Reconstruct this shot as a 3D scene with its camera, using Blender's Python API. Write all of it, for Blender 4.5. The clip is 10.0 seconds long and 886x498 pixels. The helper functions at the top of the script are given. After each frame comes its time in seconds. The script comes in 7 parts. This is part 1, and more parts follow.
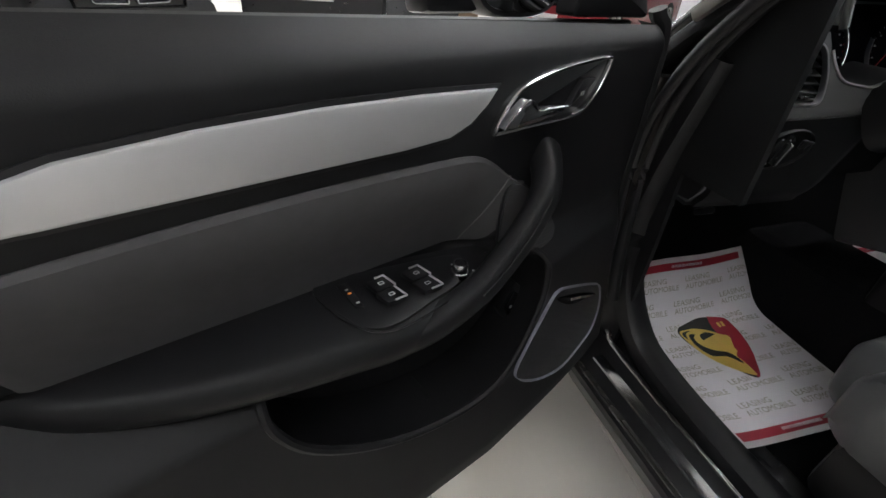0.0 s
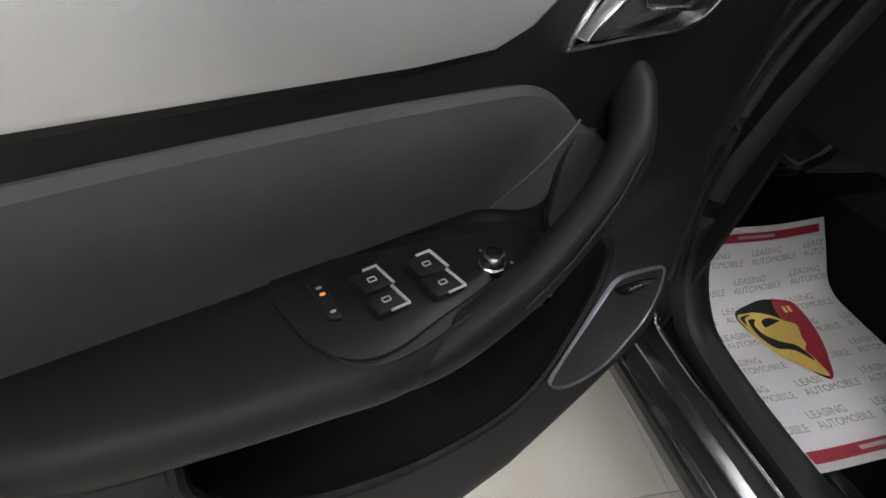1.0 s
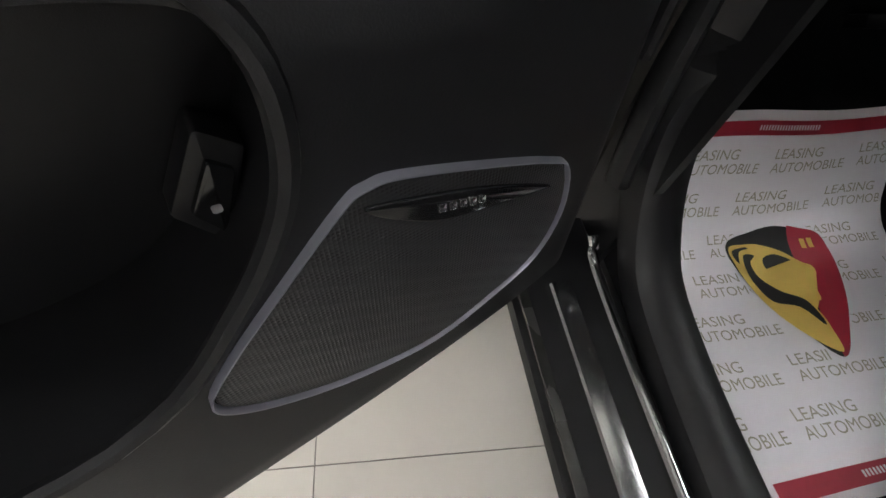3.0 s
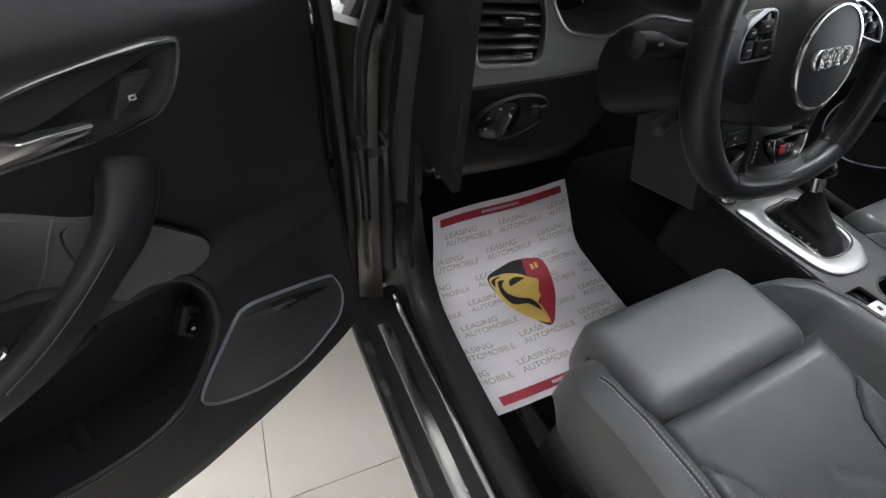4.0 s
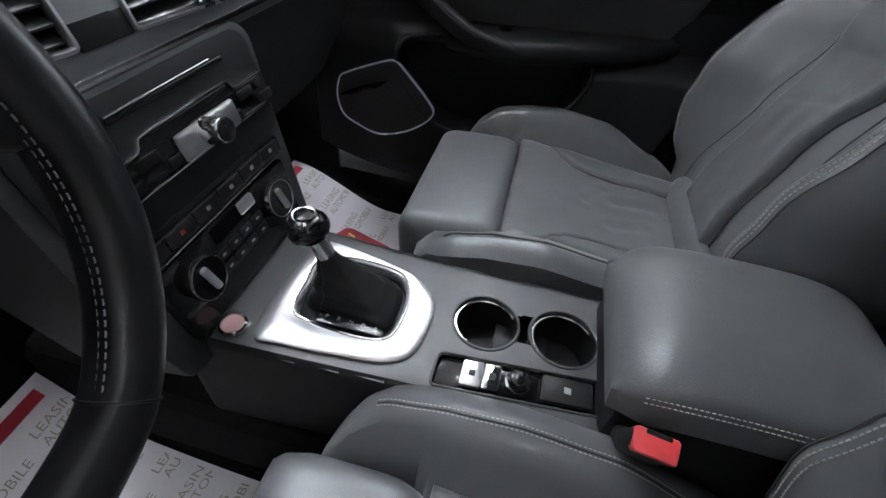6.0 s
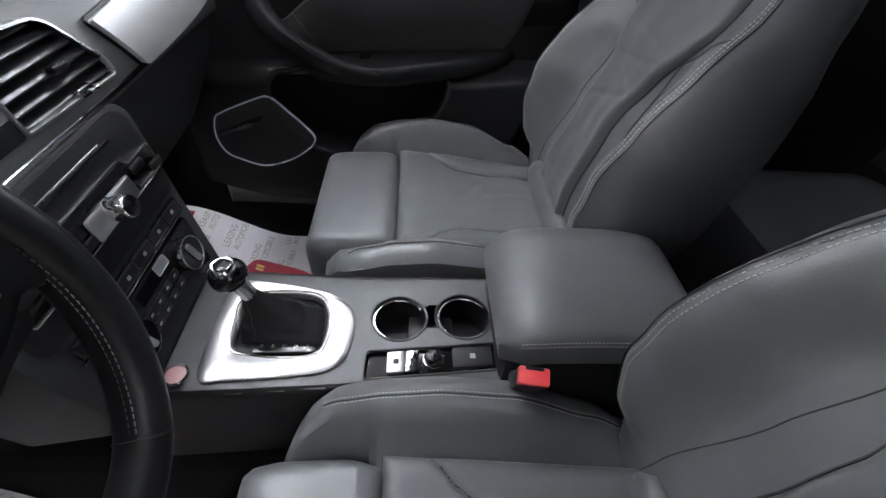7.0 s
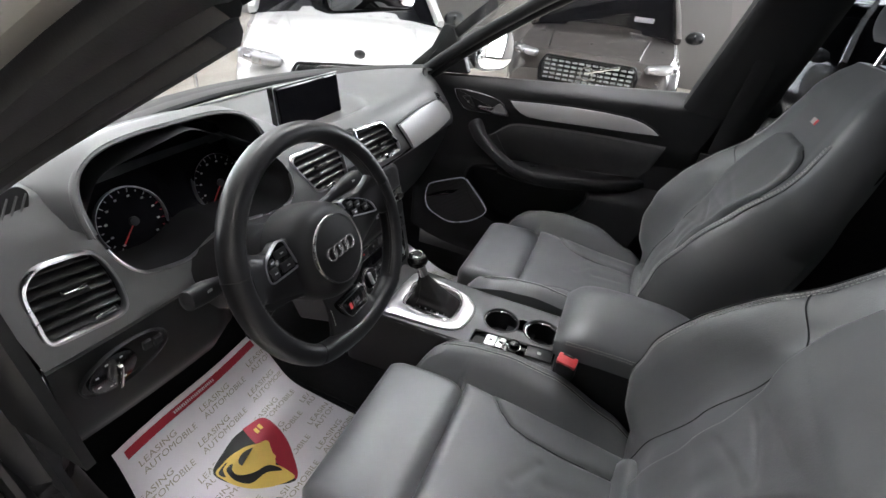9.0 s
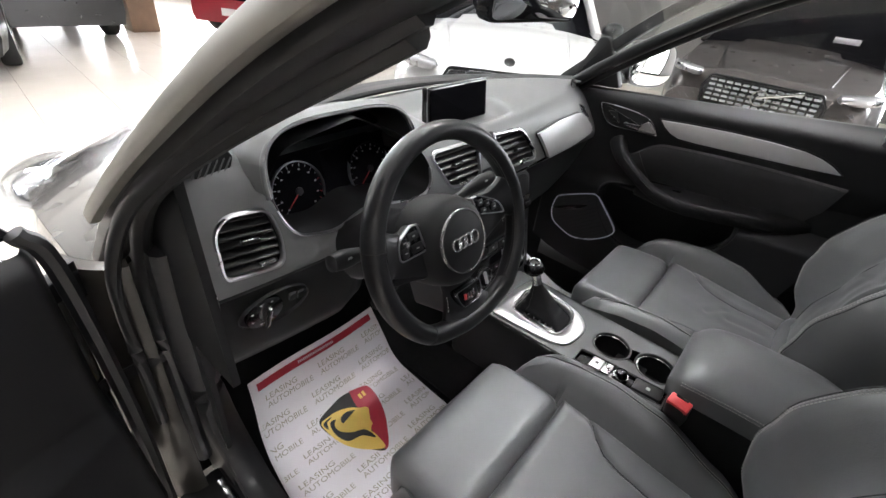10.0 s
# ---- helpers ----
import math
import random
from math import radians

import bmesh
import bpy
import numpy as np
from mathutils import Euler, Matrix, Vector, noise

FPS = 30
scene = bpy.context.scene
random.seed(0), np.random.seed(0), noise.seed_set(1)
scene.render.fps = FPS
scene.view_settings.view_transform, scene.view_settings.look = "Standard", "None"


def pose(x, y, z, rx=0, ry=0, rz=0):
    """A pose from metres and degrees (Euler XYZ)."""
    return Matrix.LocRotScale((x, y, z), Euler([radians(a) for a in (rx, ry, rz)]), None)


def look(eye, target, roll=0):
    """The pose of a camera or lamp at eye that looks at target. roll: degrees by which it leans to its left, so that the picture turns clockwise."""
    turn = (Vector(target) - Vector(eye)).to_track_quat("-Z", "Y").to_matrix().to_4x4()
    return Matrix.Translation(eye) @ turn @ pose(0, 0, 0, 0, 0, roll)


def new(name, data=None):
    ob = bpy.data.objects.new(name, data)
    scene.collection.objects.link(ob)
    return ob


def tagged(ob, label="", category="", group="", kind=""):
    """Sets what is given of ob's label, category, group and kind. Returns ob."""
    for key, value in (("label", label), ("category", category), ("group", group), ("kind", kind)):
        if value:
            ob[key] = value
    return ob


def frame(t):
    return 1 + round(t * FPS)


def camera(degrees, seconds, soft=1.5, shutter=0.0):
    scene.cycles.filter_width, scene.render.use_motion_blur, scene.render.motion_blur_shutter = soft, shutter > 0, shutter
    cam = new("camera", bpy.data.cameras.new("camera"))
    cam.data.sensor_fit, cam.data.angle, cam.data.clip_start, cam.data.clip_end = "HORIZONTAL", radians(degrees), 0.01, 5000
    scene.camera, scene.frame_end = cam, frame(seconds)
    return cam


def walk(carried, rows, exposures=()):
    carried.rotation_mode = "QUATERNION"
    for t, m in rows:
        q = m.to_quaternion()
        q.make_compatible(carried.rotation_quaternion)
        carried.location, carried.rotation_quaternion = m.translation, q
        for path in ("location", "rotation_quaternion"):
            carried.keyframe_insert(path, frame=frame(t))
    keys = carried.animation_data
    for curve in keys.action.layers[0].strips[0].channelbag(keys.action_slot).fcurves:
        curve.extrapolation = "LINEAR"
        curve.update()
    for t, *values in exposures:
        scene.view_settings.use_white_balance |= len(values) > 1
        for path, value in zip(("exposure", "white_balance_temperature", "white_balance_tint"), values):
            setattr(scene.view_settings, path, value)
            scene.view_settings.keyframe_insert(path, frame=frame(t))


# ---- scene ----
cam = camera(89.9, 10.0)
PATH = [
    (0, (-1.35, -0.272, 1.311), (-0.757, 1.277, 0.194), 4.6),
    (0.5, (-1.325, -0.188, 1.273), (-0.764, 1.299, 0.06), 5.5),
    (1, (-1.299, -0.113, 1.238), (-0.817, 1.286, -0.107), 6.8),
    (1.5, (-1.265, -0.032, 1.213), (-1.083, 1.041, -0.464), 9.2),
    (1.8, (-1.197, -0.03, 1.2), (-1.077, 0.944, -0.543), 10.6),
    (2, (-1.059, -0.013, 1.118), (-0.889, 0.988, -0.605), 10.6),
    (2.2, (-1.002, 0.046, 1.012), (-0.749, 1.061, -0.692), 12.3),
    (3.3, (-0.982, 0.054, 1.043), (-0.591, 1.063, -0.639), 12.0),
    (3.5, (-1.023, -0.006, 1.203), (-0.611, 1.017, -0.465), 11.1),
    (3.8, (-1.022, -0.15, 1.31), (-0.4, 1.053, -0.163), 7.4),
    (4, (-0.923, -0.229, 1.4), (-0.221, 0.918, -0.079), 7.6),
    (4.3, (-0.851, -0.299, 1.424), (0.195, 0.679, 0.028), 8.0),
    (4.5, (-0.788, -0.31, 1.433), (0.437, 0.483, 0.065), 8.3),
    (5, (-0.672, -0.272, 1.416), (0.637, 0.382, 0.052), 7.9),
    (5.5, (-0.597, -0.242, 1.401), (0.759, 0.323, 0.044), 8.2),
    (6, (-0.346, -0.187, 1.324), (1.079, 0.056, -0.058), 7.0),
    (6.2, (-0.236, -0.174, 1.261), (1.075, -0.196, -0.249), 6.8),
    (7.3, (-0.487, -0.211, 1.455), (1.028, -0.39, 0.161), 6.2),
    (7.5, (-0.513, -0.212, 1.455), (1.047, -0.366, 0.213), 6.5),
    (8, (-0.556, -0.219, 1.465), (1.044, -0.309, 0.269), 6.0),
    (8.5, (-0.624, -0.222, 1.482), (1.014, -0.228, 0.334), 6.3),
    (8.8, (-0.755, -0.279, 1.536), (0.898, 0.062, 0.46), 6.2),
    (9, (-0.814, -0.315, 1.576), (0.774, 0.245, 0.497), 6.6),
    (9.5, (-0.84, -0.331, 1.582), (0.522, 0.639, 0.484), 6.6),
    (10, (-0.84, -0.322, 1.579), (0.49, 0.687, 0.476), 6.6),
]
walk(cam, [(t, look(eye, target, roll)) for t, eye, target, roll in PATH],
     exposures=[(0, -0.52, 6150, 10), (0.5, -0.38, 6150, 10), (1, 0.05, 6200, 9), (1.5, 0.42, 6350, 9), (2, 0.1, 6350, 10), (3.4, -0.05, 6250, 10), (3.8, 0.12, 6200, 10), (4.5, 0.15, 5800, 11), (6, 0.35, 5850, 11), (7.5, 0.5, 6000, 13), (8.5, 0.55, 6150, 13), (9, 0.6, 6200, 13), (10, 0.55, 6300, 13)])

# ---- light ----
world = bpy.data.worlds.new("sky")
scene.world = world
world.use_nodes = True
wn = world.node_tree.nodes
sky = wn.new("ShaderNodeTexSky")
sky.sky_type, sky.sun_disc, sky.sun_elevation, sky.sun_rotation = "NISHITA", False, radians(38), radians(60)
world.node_tree.links.new(sky.outputs[0], wn["Background"].inputs[0])
wn["Background"].inputs[1].default_value = 0.15


def area(name, m, sx, sy, watts, col=(1, 1, 1)):
    d = bpy.data.lights.new(name, "AREA")
    d.shape, d.size, d.size_y, d.energy, d.color = "RECTANGLE", sx, sy, watts, col
    o = new(name, d)
    o.matrix_world = m
    return o


# daylight of the north front, and fill from added east and west fronts
area("daylight", look((8.6, -4.5, 2.0), (0, -1.5, 1.2)), 4.6, 3.2, 350, (0.97, 0.99, 1))
area("daylight", look((4.5, 15.6, 2.2), (0, 0, 1.0)), 7.5, 3.4, 1100, (0.97, 0.99, 1))
area("daylight", look((-6.6, 12.5, 2.1), (0, 3.0, 1.0)), 6, 3.4, 320, (0.96, 0.985, 1))
# panels out of view; places and watts chosen to light seats, mat and door
LAMPS = [(-2.6, -1.3, 520), (-2.6, 5.6, 200), (0.7, 1.5, 1350), (0.3, 3.6, 260), (2.1, 0.0, 1300), (3.6, 4.2, 260), (-4.5, 9.0, 150), (-1.6, -4.7, 420)]
for lx, ly, watts in LAMPS:
    area("ceiling_lamp_light", look((lx, ly, 3.93), (lx, ly + 0.001, 0)), 2.2, 0.6, watts, (1, 0.985, 0.97))


# ---- materials ----
def mat(name, col, rough=0.5, metal=0.0, var=0.1, scale=30, bump=0.08, bscale=400, coat=0.0, spec=0.5, rvar=0.08, emit=0, kind="noise", dist=0.001, alpha=1):
    m = bpy.data.materials.new(name)
    m.use_nodes = True
    nt = m.node_tree
    L, N_ = nt.links.new, nt.nodes.new
    b = nt.nodes["Principled BSDF"]
    tc = N_("ShaderNodeTexCoord")
    n1 = N_("ShaderNodeTexNoise")
    n1.inputs["Scale"].default_value, n1.inputs["Detail"].default_value = scale, 5
    L(tc.outputs["Object"], n1.inputs["Vector"])
    mix = N_("ShaderNodeMix")
    mix.data_type = "RGBA"
    mix.inputs[6].default_value = (*[c * (1 - var) for c in col], 1)
    mix.inputs[7].default_value = (*[min(1, c * (1 + var)) for c in col], 1)
    L(n1.outputs["Fac"], mix.inputs[0])
    L(mix.outputs[2], b.inputs["Base Color"])
    mr = N_("ShaderNodeMapRange")
    mr.inputs[3].default_value, mr.inputs[4].default_value = max(0.02, rough - rvar), min(1, rough + rvar)
    n3 = N_("ShaderNodeTexNoise")
    n3.inputs["Scale"].default_value, n3.inputs["Detail"].default_value = scale * 0.37, 6
    L(tc.outputs["Object"], n3.inputs["Vector"])
    L(n3.outputs["Fac"], mr.inputs[0])
    L(mr.outputs[0], b.inputs["Roughness"])
    b.inputs["Metallic"].default_value = metal
    b.inputs["Specular IOR Level"].default_value = spec
    b.inputs["Coat Weight"].default_value = coat
    b.inputs["Coat Roughness"].default_value = 0.05
    if bump:
        if kind == "leather":
            n2 = N_("ShaderNodeTexVoronoi")
            n2.feature = "SMOOTH_F1"
            out = n2.outputs["Distance"]
        elif kind == "holes":
            n2 = N_("ShaderNodeTexVoronoi")
            n2.inputs["Randomness"].default_value = 0.0
            out = n2.outputs["Distance"]
        elif kind == "brushed":
            n2 = N_("ShaderNodeTexNoise")
            mp = N_("ShaderNodeMapping")
            mp.inputs["Scale"].default_value = (0.02, 1, 1)
            L(tc.outputs["Object"], mp.inputs["Vector"])
            L(mp.outputs[0], n2.inputs["Vector"])
            out = n2.outputs["Fac"]
        else:
            n2 = N_("ShaderNodeTexNoise")
            n2.inputs["Detail"].default_value = 4
            out = n2.outputs["Fac"]
        n2.inputs["Scale"].default_value = bscale
        if kind != "brushed":
            L(tc.outputs["Object"], n2.inputs["Vector"])
        if kind == "leather":
            n4 = N_("ShaderNodeTexNoise")
            n4.inputs["Scale"].default_value, n4.inputs["Detail"].default_value, n4.inputs["Distortion"].default_value = 13, 3, 1.2
            L(tc.outputs["Object"], n4.inputs["Vector"])
            b2 = N_("ShaderNodeBump")
            b2.inputs["Strength"].default_value, b2.inputs["Distance"].default_value = 0.06, 0.005
            L(n4.outputs["Fac"], b2.inputs["Height"])
        bp = N_("ShaderNodeBump")
        if kind == "leather":
            L(b2.outputs[0], bp.inputs["Normal"])
        bp.inputs["Strength"].default_value, bp.inputs["Distance"].default_value = bump, dist
        L(out, bp.inputs["Height"])
        L(bp.outputs[0], b.inputs["Normal"])
        if kind == "holes":
            st = N_("ShaderNodeMapRange")
            st.inputs[1].default_value, st.inputs[2].default_value = 0.22, 0.36
            st.inputs[3].default_value, st.inputs[4].default_value = 0.12, 1.0
            L(out, st.inputs[0])
            mm = N_("ShaderNodeMix")
            mm.data_type, mm.blend_type = "RGBA", "MULTIPLY"
            mm.inputs[0].default_value = 1
            L(mix.outputs[2], mm.inputs[6])
            L(st.outputs[0], mm.inputs[7])
            L(mm.outputs[2], b.inputs["Base Color"])
    if emit:
        b.inputs["Emission Color"].default_value = (*col, 1)
        b.inputs["Emission Strength"].default_value = emit
    return m


def glass_mat(name, tint, rough=0.0):
    m = bpy.data.materials.new(name)
    m.use_nodes = True
    nt = m.node_tree
    nt.nodes.clear()
    o = nt.nodes.new("ShaderNodeOutputMaterial")
    t = nt.nodes.new("ShaderNodeBsdfTransparent")
    t.inputs[0].default_value = (*tint, 1)
    g = nt.nodes.new("ShaderNodeBsdfGlossy")
    g.inputs["Roughness"].default_value = rough
    lw = nt.nodes.new("ShaderNodeLayerWeight")
    lw.inputs[0].default_value = 0.5
    pw = nt.nodes.new("ShaderNodeMath")
    pw.operation = "POWER"
    pw.inputs[1].default_value = 5
    nt.links.new(lw.outputs["Facing"], pw.inputs[0])
    f = nt.nodes.new("ShaderNodeMath")
    f.operation = "MULTIPLY_ADD"
    f.inputs[1].default_value, f.inputs[2].default_value = 0.7, 0.045
    nt.links.new(pw.outputs[0], f.inputs[0])
    x = nt.nodes.new("ShaderNodeMixShader")
    nt.links.new(f.outputs[0], x.inputs[0])
    nt.links.new(t.outputs[0], x.inputs[1])
    nt.links.new(g.outputs[0], x.inputs[2])
    nt.links.new(x.outputs[0], o.inputs[0])
    return m


LEATHER = mat("grey_leather", (0.106, 0.110, 0.113), 0.34, var=0.08, scale=14, bump=0.12, bscale=520, kind="leather", dist=0.001)
LEATHER_SIDE = mat("grey_leather_side", (0.094, 0.098, 0.102), 0.36, var=0.08, scale=14, bump=0.12, bscale=520, kind="leather", dist=0.001)
STITCH = mat("stitch_thread", (0.42, 0.42, 0.4), 0.8, bump=0.2, bscale=900)
SOFT = mat("black_soft_plastic", (0.010, 0.010, 0.011), 0.5, var=0.15, scale=25, bump=0.14, bscale=900, spec=0.25)
HARD = mat("black_hard_plastic", (0.009, 0.009, 0.010), 0.44, var=0.15, scale=25, bump=0.1, bscale=1200, spec=0.35)
DASH = mat("dash_slush_skin", (0.125, 0.128, 0.13), 0.42, var=0.06, scale=18, bump=0.2, bscale=1100)
DARKDASH = mat("lower_dash_plastic", (0.034, 0.035, 0.037), 0.5, var=0.06, scale=18, bump=0.15, bscale=1100)
GLOSS = mat("gloss_black_panel", (0.008, 0.008, 0.009), 0.12, bump=0, rvar=0.03)
CONSOLE = mat("console_plastic", (0.062, 0.064, 0.067), 0.4, var=0.06, scale=18, bump=0.12, bscale=1100)
SUEDE = mat("dark_grey_door_cloth", (0.06, 0.059, 0.061), 0.85, var=0.14, scale=60, bump=0.2, bscale=1500)
ALU = mat("brushed_aluminium", (0.62, 0.62, 0.63), 0.32, 1.0, var=0.05, scale=20, bump=0.12, bscale=500, kind="brushed", rvar=0.05)
CHROME = mat("satin_chrome", (0.72, 0.72, 0.73), 0.16, 1.0, var=0.03, bump=0, rvar=0.05)
WHEEL = mat("black_wheel_leather", (0.008, 0.008, 0.009), 0.34, var=0.15, scale=30, bump=0.06, bscale=900, spec=0.35)
MESH = mat("speaker_mesh", (0.05, 0.05, 0.052), 0.6, 0.0, bump=0.5, bscale=520, kind="holes")
FINEMESH = mat("fine_speaker_mesh", (0.03, 0.03, 0.032), 0.5, 0.3, bump=0.6, bscale=420, kind="holes")
CARPET = mat("black_carpet", (0.008, 0.008, 0.009), 0.95, var=0.35, scale=120, bump=0.8, bscale=900, dist=0.003, spec=0.15)
RUBBER = mat("door_rubber", (0.008, 0.008, 0.009), 0.45, var=0.2, scale=40, bump=0.1, bscale=600)
PAPER = mat("white_paper", (0.74, 0.72, 0.76), 0.55, var=0.02, scale=10, bump=0.06, bscale=60, dist=0.002)
INKRED = mat("red_print", (0.36, 0.022, 0.045), 0.5, var=0.06, bump=0)
INKGOLD = mat("olive_gold_print", (0.34, 0.325, 0.26), 0.5, var=0.3, scale=16, bump=0)
INKYELLOW = mat("gold_print", (0.72, 0.52, 0.12), 0.5, var=0.08, scale=40, bump=0)
INKBLACK = mat("black_print", (0.012, 0.012, 0.012), 0.45, bump=0)
PAINT = mat("dark_grey_metallic_paint", (0.045, 0.044, 0.042), 0.26, 0.4, var=0.05, coat=0.6, bump=0.02, bscale=2500)
POSTPAINT = mat("bronze_post_paint", (0.035, 0.032, 0.028), 0.3, 0.35, var=0.1, scale=20, coat=0.3, bump=0.02, bscale=900)
# pale colour stands in for bright reflections on the body-paint door frame edge
PAINTSHEEN = mat("pale_paint_sheen", (0.2, 0.19, 0.17), 0.42, 0.3, var=0.06, scale=25, bump=0.05, bscale=300)
BROWNPAINT = mat("brown_metallic_paint", (0.05, 0.042, 0.04), 0.3, 0.4, var=0.05, coat=1.0, bump=0)
WHITEPAINT = mat("white_car_paint", (0.62, 0.62, 0.62), 0.3, var=0.02, coat=1.0, bump=0)
REDPAINT = mat("red_car_paint", (0.25, 0.02, 0.03), 0.3, var=0.05, coat=1.0, bump=0)
BLACKPAINT = mat("black_car_paint", (0.010, 0.010, 0.012), 0.3, var=0.05, coat=0.3, bump=0)
KNEE = mat("knee_panel_plastic", (0.009, 0.0093, 0.0098), 0.5, var=0.1, scale=18, bump=0.15, bscale=1100, spec=0.3)
TYRE = mat("tyre_rubber", (0.02, 0.02, 0.02), 0.8, bump=0.3, bscale=200)
TILE = mat("beige_floor_tile", (0.78, 0.735, 0.665), 0.18, var=0.05, scale=3.5, bump=0, rvar=0.05)
GROUT = mat("tile_grout", (0.33, 0.3, 0.26), 0.8, bump=0.3)
WALLW = mat("white_wall_paint", (0.75, 0.74, 0.72), 0.85, var=0.03, scale=4, bump=0.05, bscale=120)
WOOD = mat("brown_wood_cladding", (0.2, 0.13, 0.085), 0.55, var=0.25, scale=7, bump=0.1, bscale=60)
REDPLASTIC = mat("red_buckle_plastic", (0.55, 0.045, 0.05), 0.4, var=0.05, bump=0.05)
LAMPGLOW = mat("lamp_diffuser", (1, 0.97, 0.93), 0.5, bump=0, emit=9)
DAYGLOW = mat("bright_outdoors", (1, 0.99, 0.97), 0.9, bump=0, emit=5)
SCREEN = mat("dark_screen_glass", (0.005, 0.005, 0.006), 0.4, bump=0, rvar=0.03, spec=0.0)
SLAT = mat("vent_slat_plastic", (0.016, 0.016, 0.017), 0.3, var=0.1, bump=0)
WHITEINK = mat("white_symbol_print", (0.38, 0.38, 0.38), 0.5, bump=0)
REDINK = mat("red_symbol_print", (0.45, 0.03, 0.03), 0.5, bump=0)
AMBER = mat("amber_led", (1.0, 0.28, 0.05), 0.5, bump=0, emit=0.6)
DECOR = mat("satin_silver_trim", (0.6, 0.6, 0.61), 0.42, 0.55, var=0.04, scale=20, bump=0.1, bscale=500, kind="brushed")
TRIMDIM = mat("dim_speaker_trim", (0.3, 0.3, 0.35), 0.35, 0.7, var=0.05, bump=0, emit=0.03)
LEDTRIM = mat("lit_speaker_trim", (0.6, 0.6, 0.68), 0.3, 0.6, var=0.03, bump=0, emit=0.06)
SATIN = mat("dark_satin_chrome", (0.42, 0.42, 0.44), 0.28, 1.0, var=0.05, bump=0, rvar=0.06)
# dark line stands in for the shade down in the leather seams
SEAM = mat("seam_shade_line", (0.03, 0.032, 0.034), 0.8, bump=0.2, bscale=900)
DARKSTITCH = mat("grey_rim_thread", (0.11, 0.11, 0.11), 0.8, bump=0.2, bscale=900)
GREYWALL = mat("grey_wall_paint", (0.2, 0.19, 0.185), 0.8, var=0.06, scale=3, bump=0.05, bscale=120)
GLASS = glass_mat("car_glass", (0.9, 0.93, 0.92))
PRIVACY = glass_mat("dark_glass", (0.3, 0.31, 0.32))
MIRROR = mat("mirror_glass", (0.92, 0.92, 0.93), 0.02, 1.0, var=0.0, bump=0, rvar=0.0)
HEADLAMP = glass_mat("lamp_lens", (0.8, 0.82, 0.84))


# ---- mesh helpers ----
def part(name, bm, material, parent=None, label="", smooth=True, sharp=38):
    bmesh.ops.recalc_face_normals(bm, faces=bm.faces[:])
    me = bpy.data.meshes.new(name)
    bm.to_mesh(me)
    bm.free()
    me.materials.append(material)
    if smooth:
        me.shade_smooth()
        me.set_sharp_from_angle(angle=radians(sharp))
    o = new(name, me)
    if parent:
        o.parent = parent
    if label:
        o["label"] = label
    return o


def thing(name, label, category, m=None, group="", kind=""):
    o = tagged(new(name), label, category, group, kind)
    if m is not None:
        o.matrix_world = m
    return o


def axes(o, x, y):
    """Matrix with origin o, local x along x, local y nearest to y."""
    x = Vector(x).normalized()
    z = x.cross(Vector(y)).normalized()
    y = z.cross(x)
    m = Matrix((x, y, z)).transposed().to_4x4()
    m.translation = o
    return m


def spline(pts, n, closed=False):
    """n points on a Catmull-Rom curve through pts."""
    p = np.array(pts, float)
    k = len(p)
    out = []
    seg = k if closed else k - 1
    for i in range(n):
        s = i / n * seg if closed else i / (n - 1) * seg
        j = min(int(s), seg - 1)
        f = s - j
        if closed:
            a, b, c, d = (p[(j + e) % k] for e in (-1, 0, 1, 2))
        else:
            b, c = p[j], p[j + 1]
            a = p[j - 1] if j else 2 * b - c
            d = p[j + 2] if j + 2 < k else 2 * c - b
        out.append(0.5 * (2 * b + (c - a) * f + (2 * a - 5 * b + 4 * c - d) * f * f + (3 * b - a - 3 * c + d) * f ** 3))
    return [tuple(map(float, q)) for q in out]


def rpoly(pts, r, k=5):
    """Polygon with rounded corners."""
    out = []
    n = len(pts)
    for i in range(n):
        p0, p1, p2 = (Vector(pts[(i + e) % n]) for e in (-1, 0, 1))
        rr = r[i] if isinstance(r, (list, tuple)) else r
        a, b = p0 - p1, p2 - p1
        d = min(rr, a.length * 0.48, b.length * 0.48)
        s, e = p1 + a.normalized() * d, p1 + b.normalized() * d
        for j in range(k):
            f = j / (k - 1)
            out.append(tuple((1 - f) ** 2 * s + 2 * f * (1 - f) * p1 + f * f * e))
    return out


def offs(poly, d):
    n = len(poly)
    area2 = sum(poly[i][0] * poly[(i + 1) % n][1] - poly[(i + 1) % n][0] * poly[i][1] for i in range(n))
    s = 1 if area2 > 0 else -1
    out = []
    for i in range(n):
        p0, p1, p2 = (Vector(poly[(i + e) % n]) for e in (-1, 0, 1))
        a, b = (p1 - p0), (p2 - p1)
        if a.length < 1e-9 or b.length < 1e-9:
            a = b = p2 - p0
        na, nb = Vector((-a.y, a.x)).normalized(), Vector((-b.y, b.x)).normalized()
        m = na + nb
        m = m / max(0.5, m.length_squared / 2) if m.length > 1e-6 else na
        q = p1 + m * d * s
        out.append((q.x, q.y))
    return out


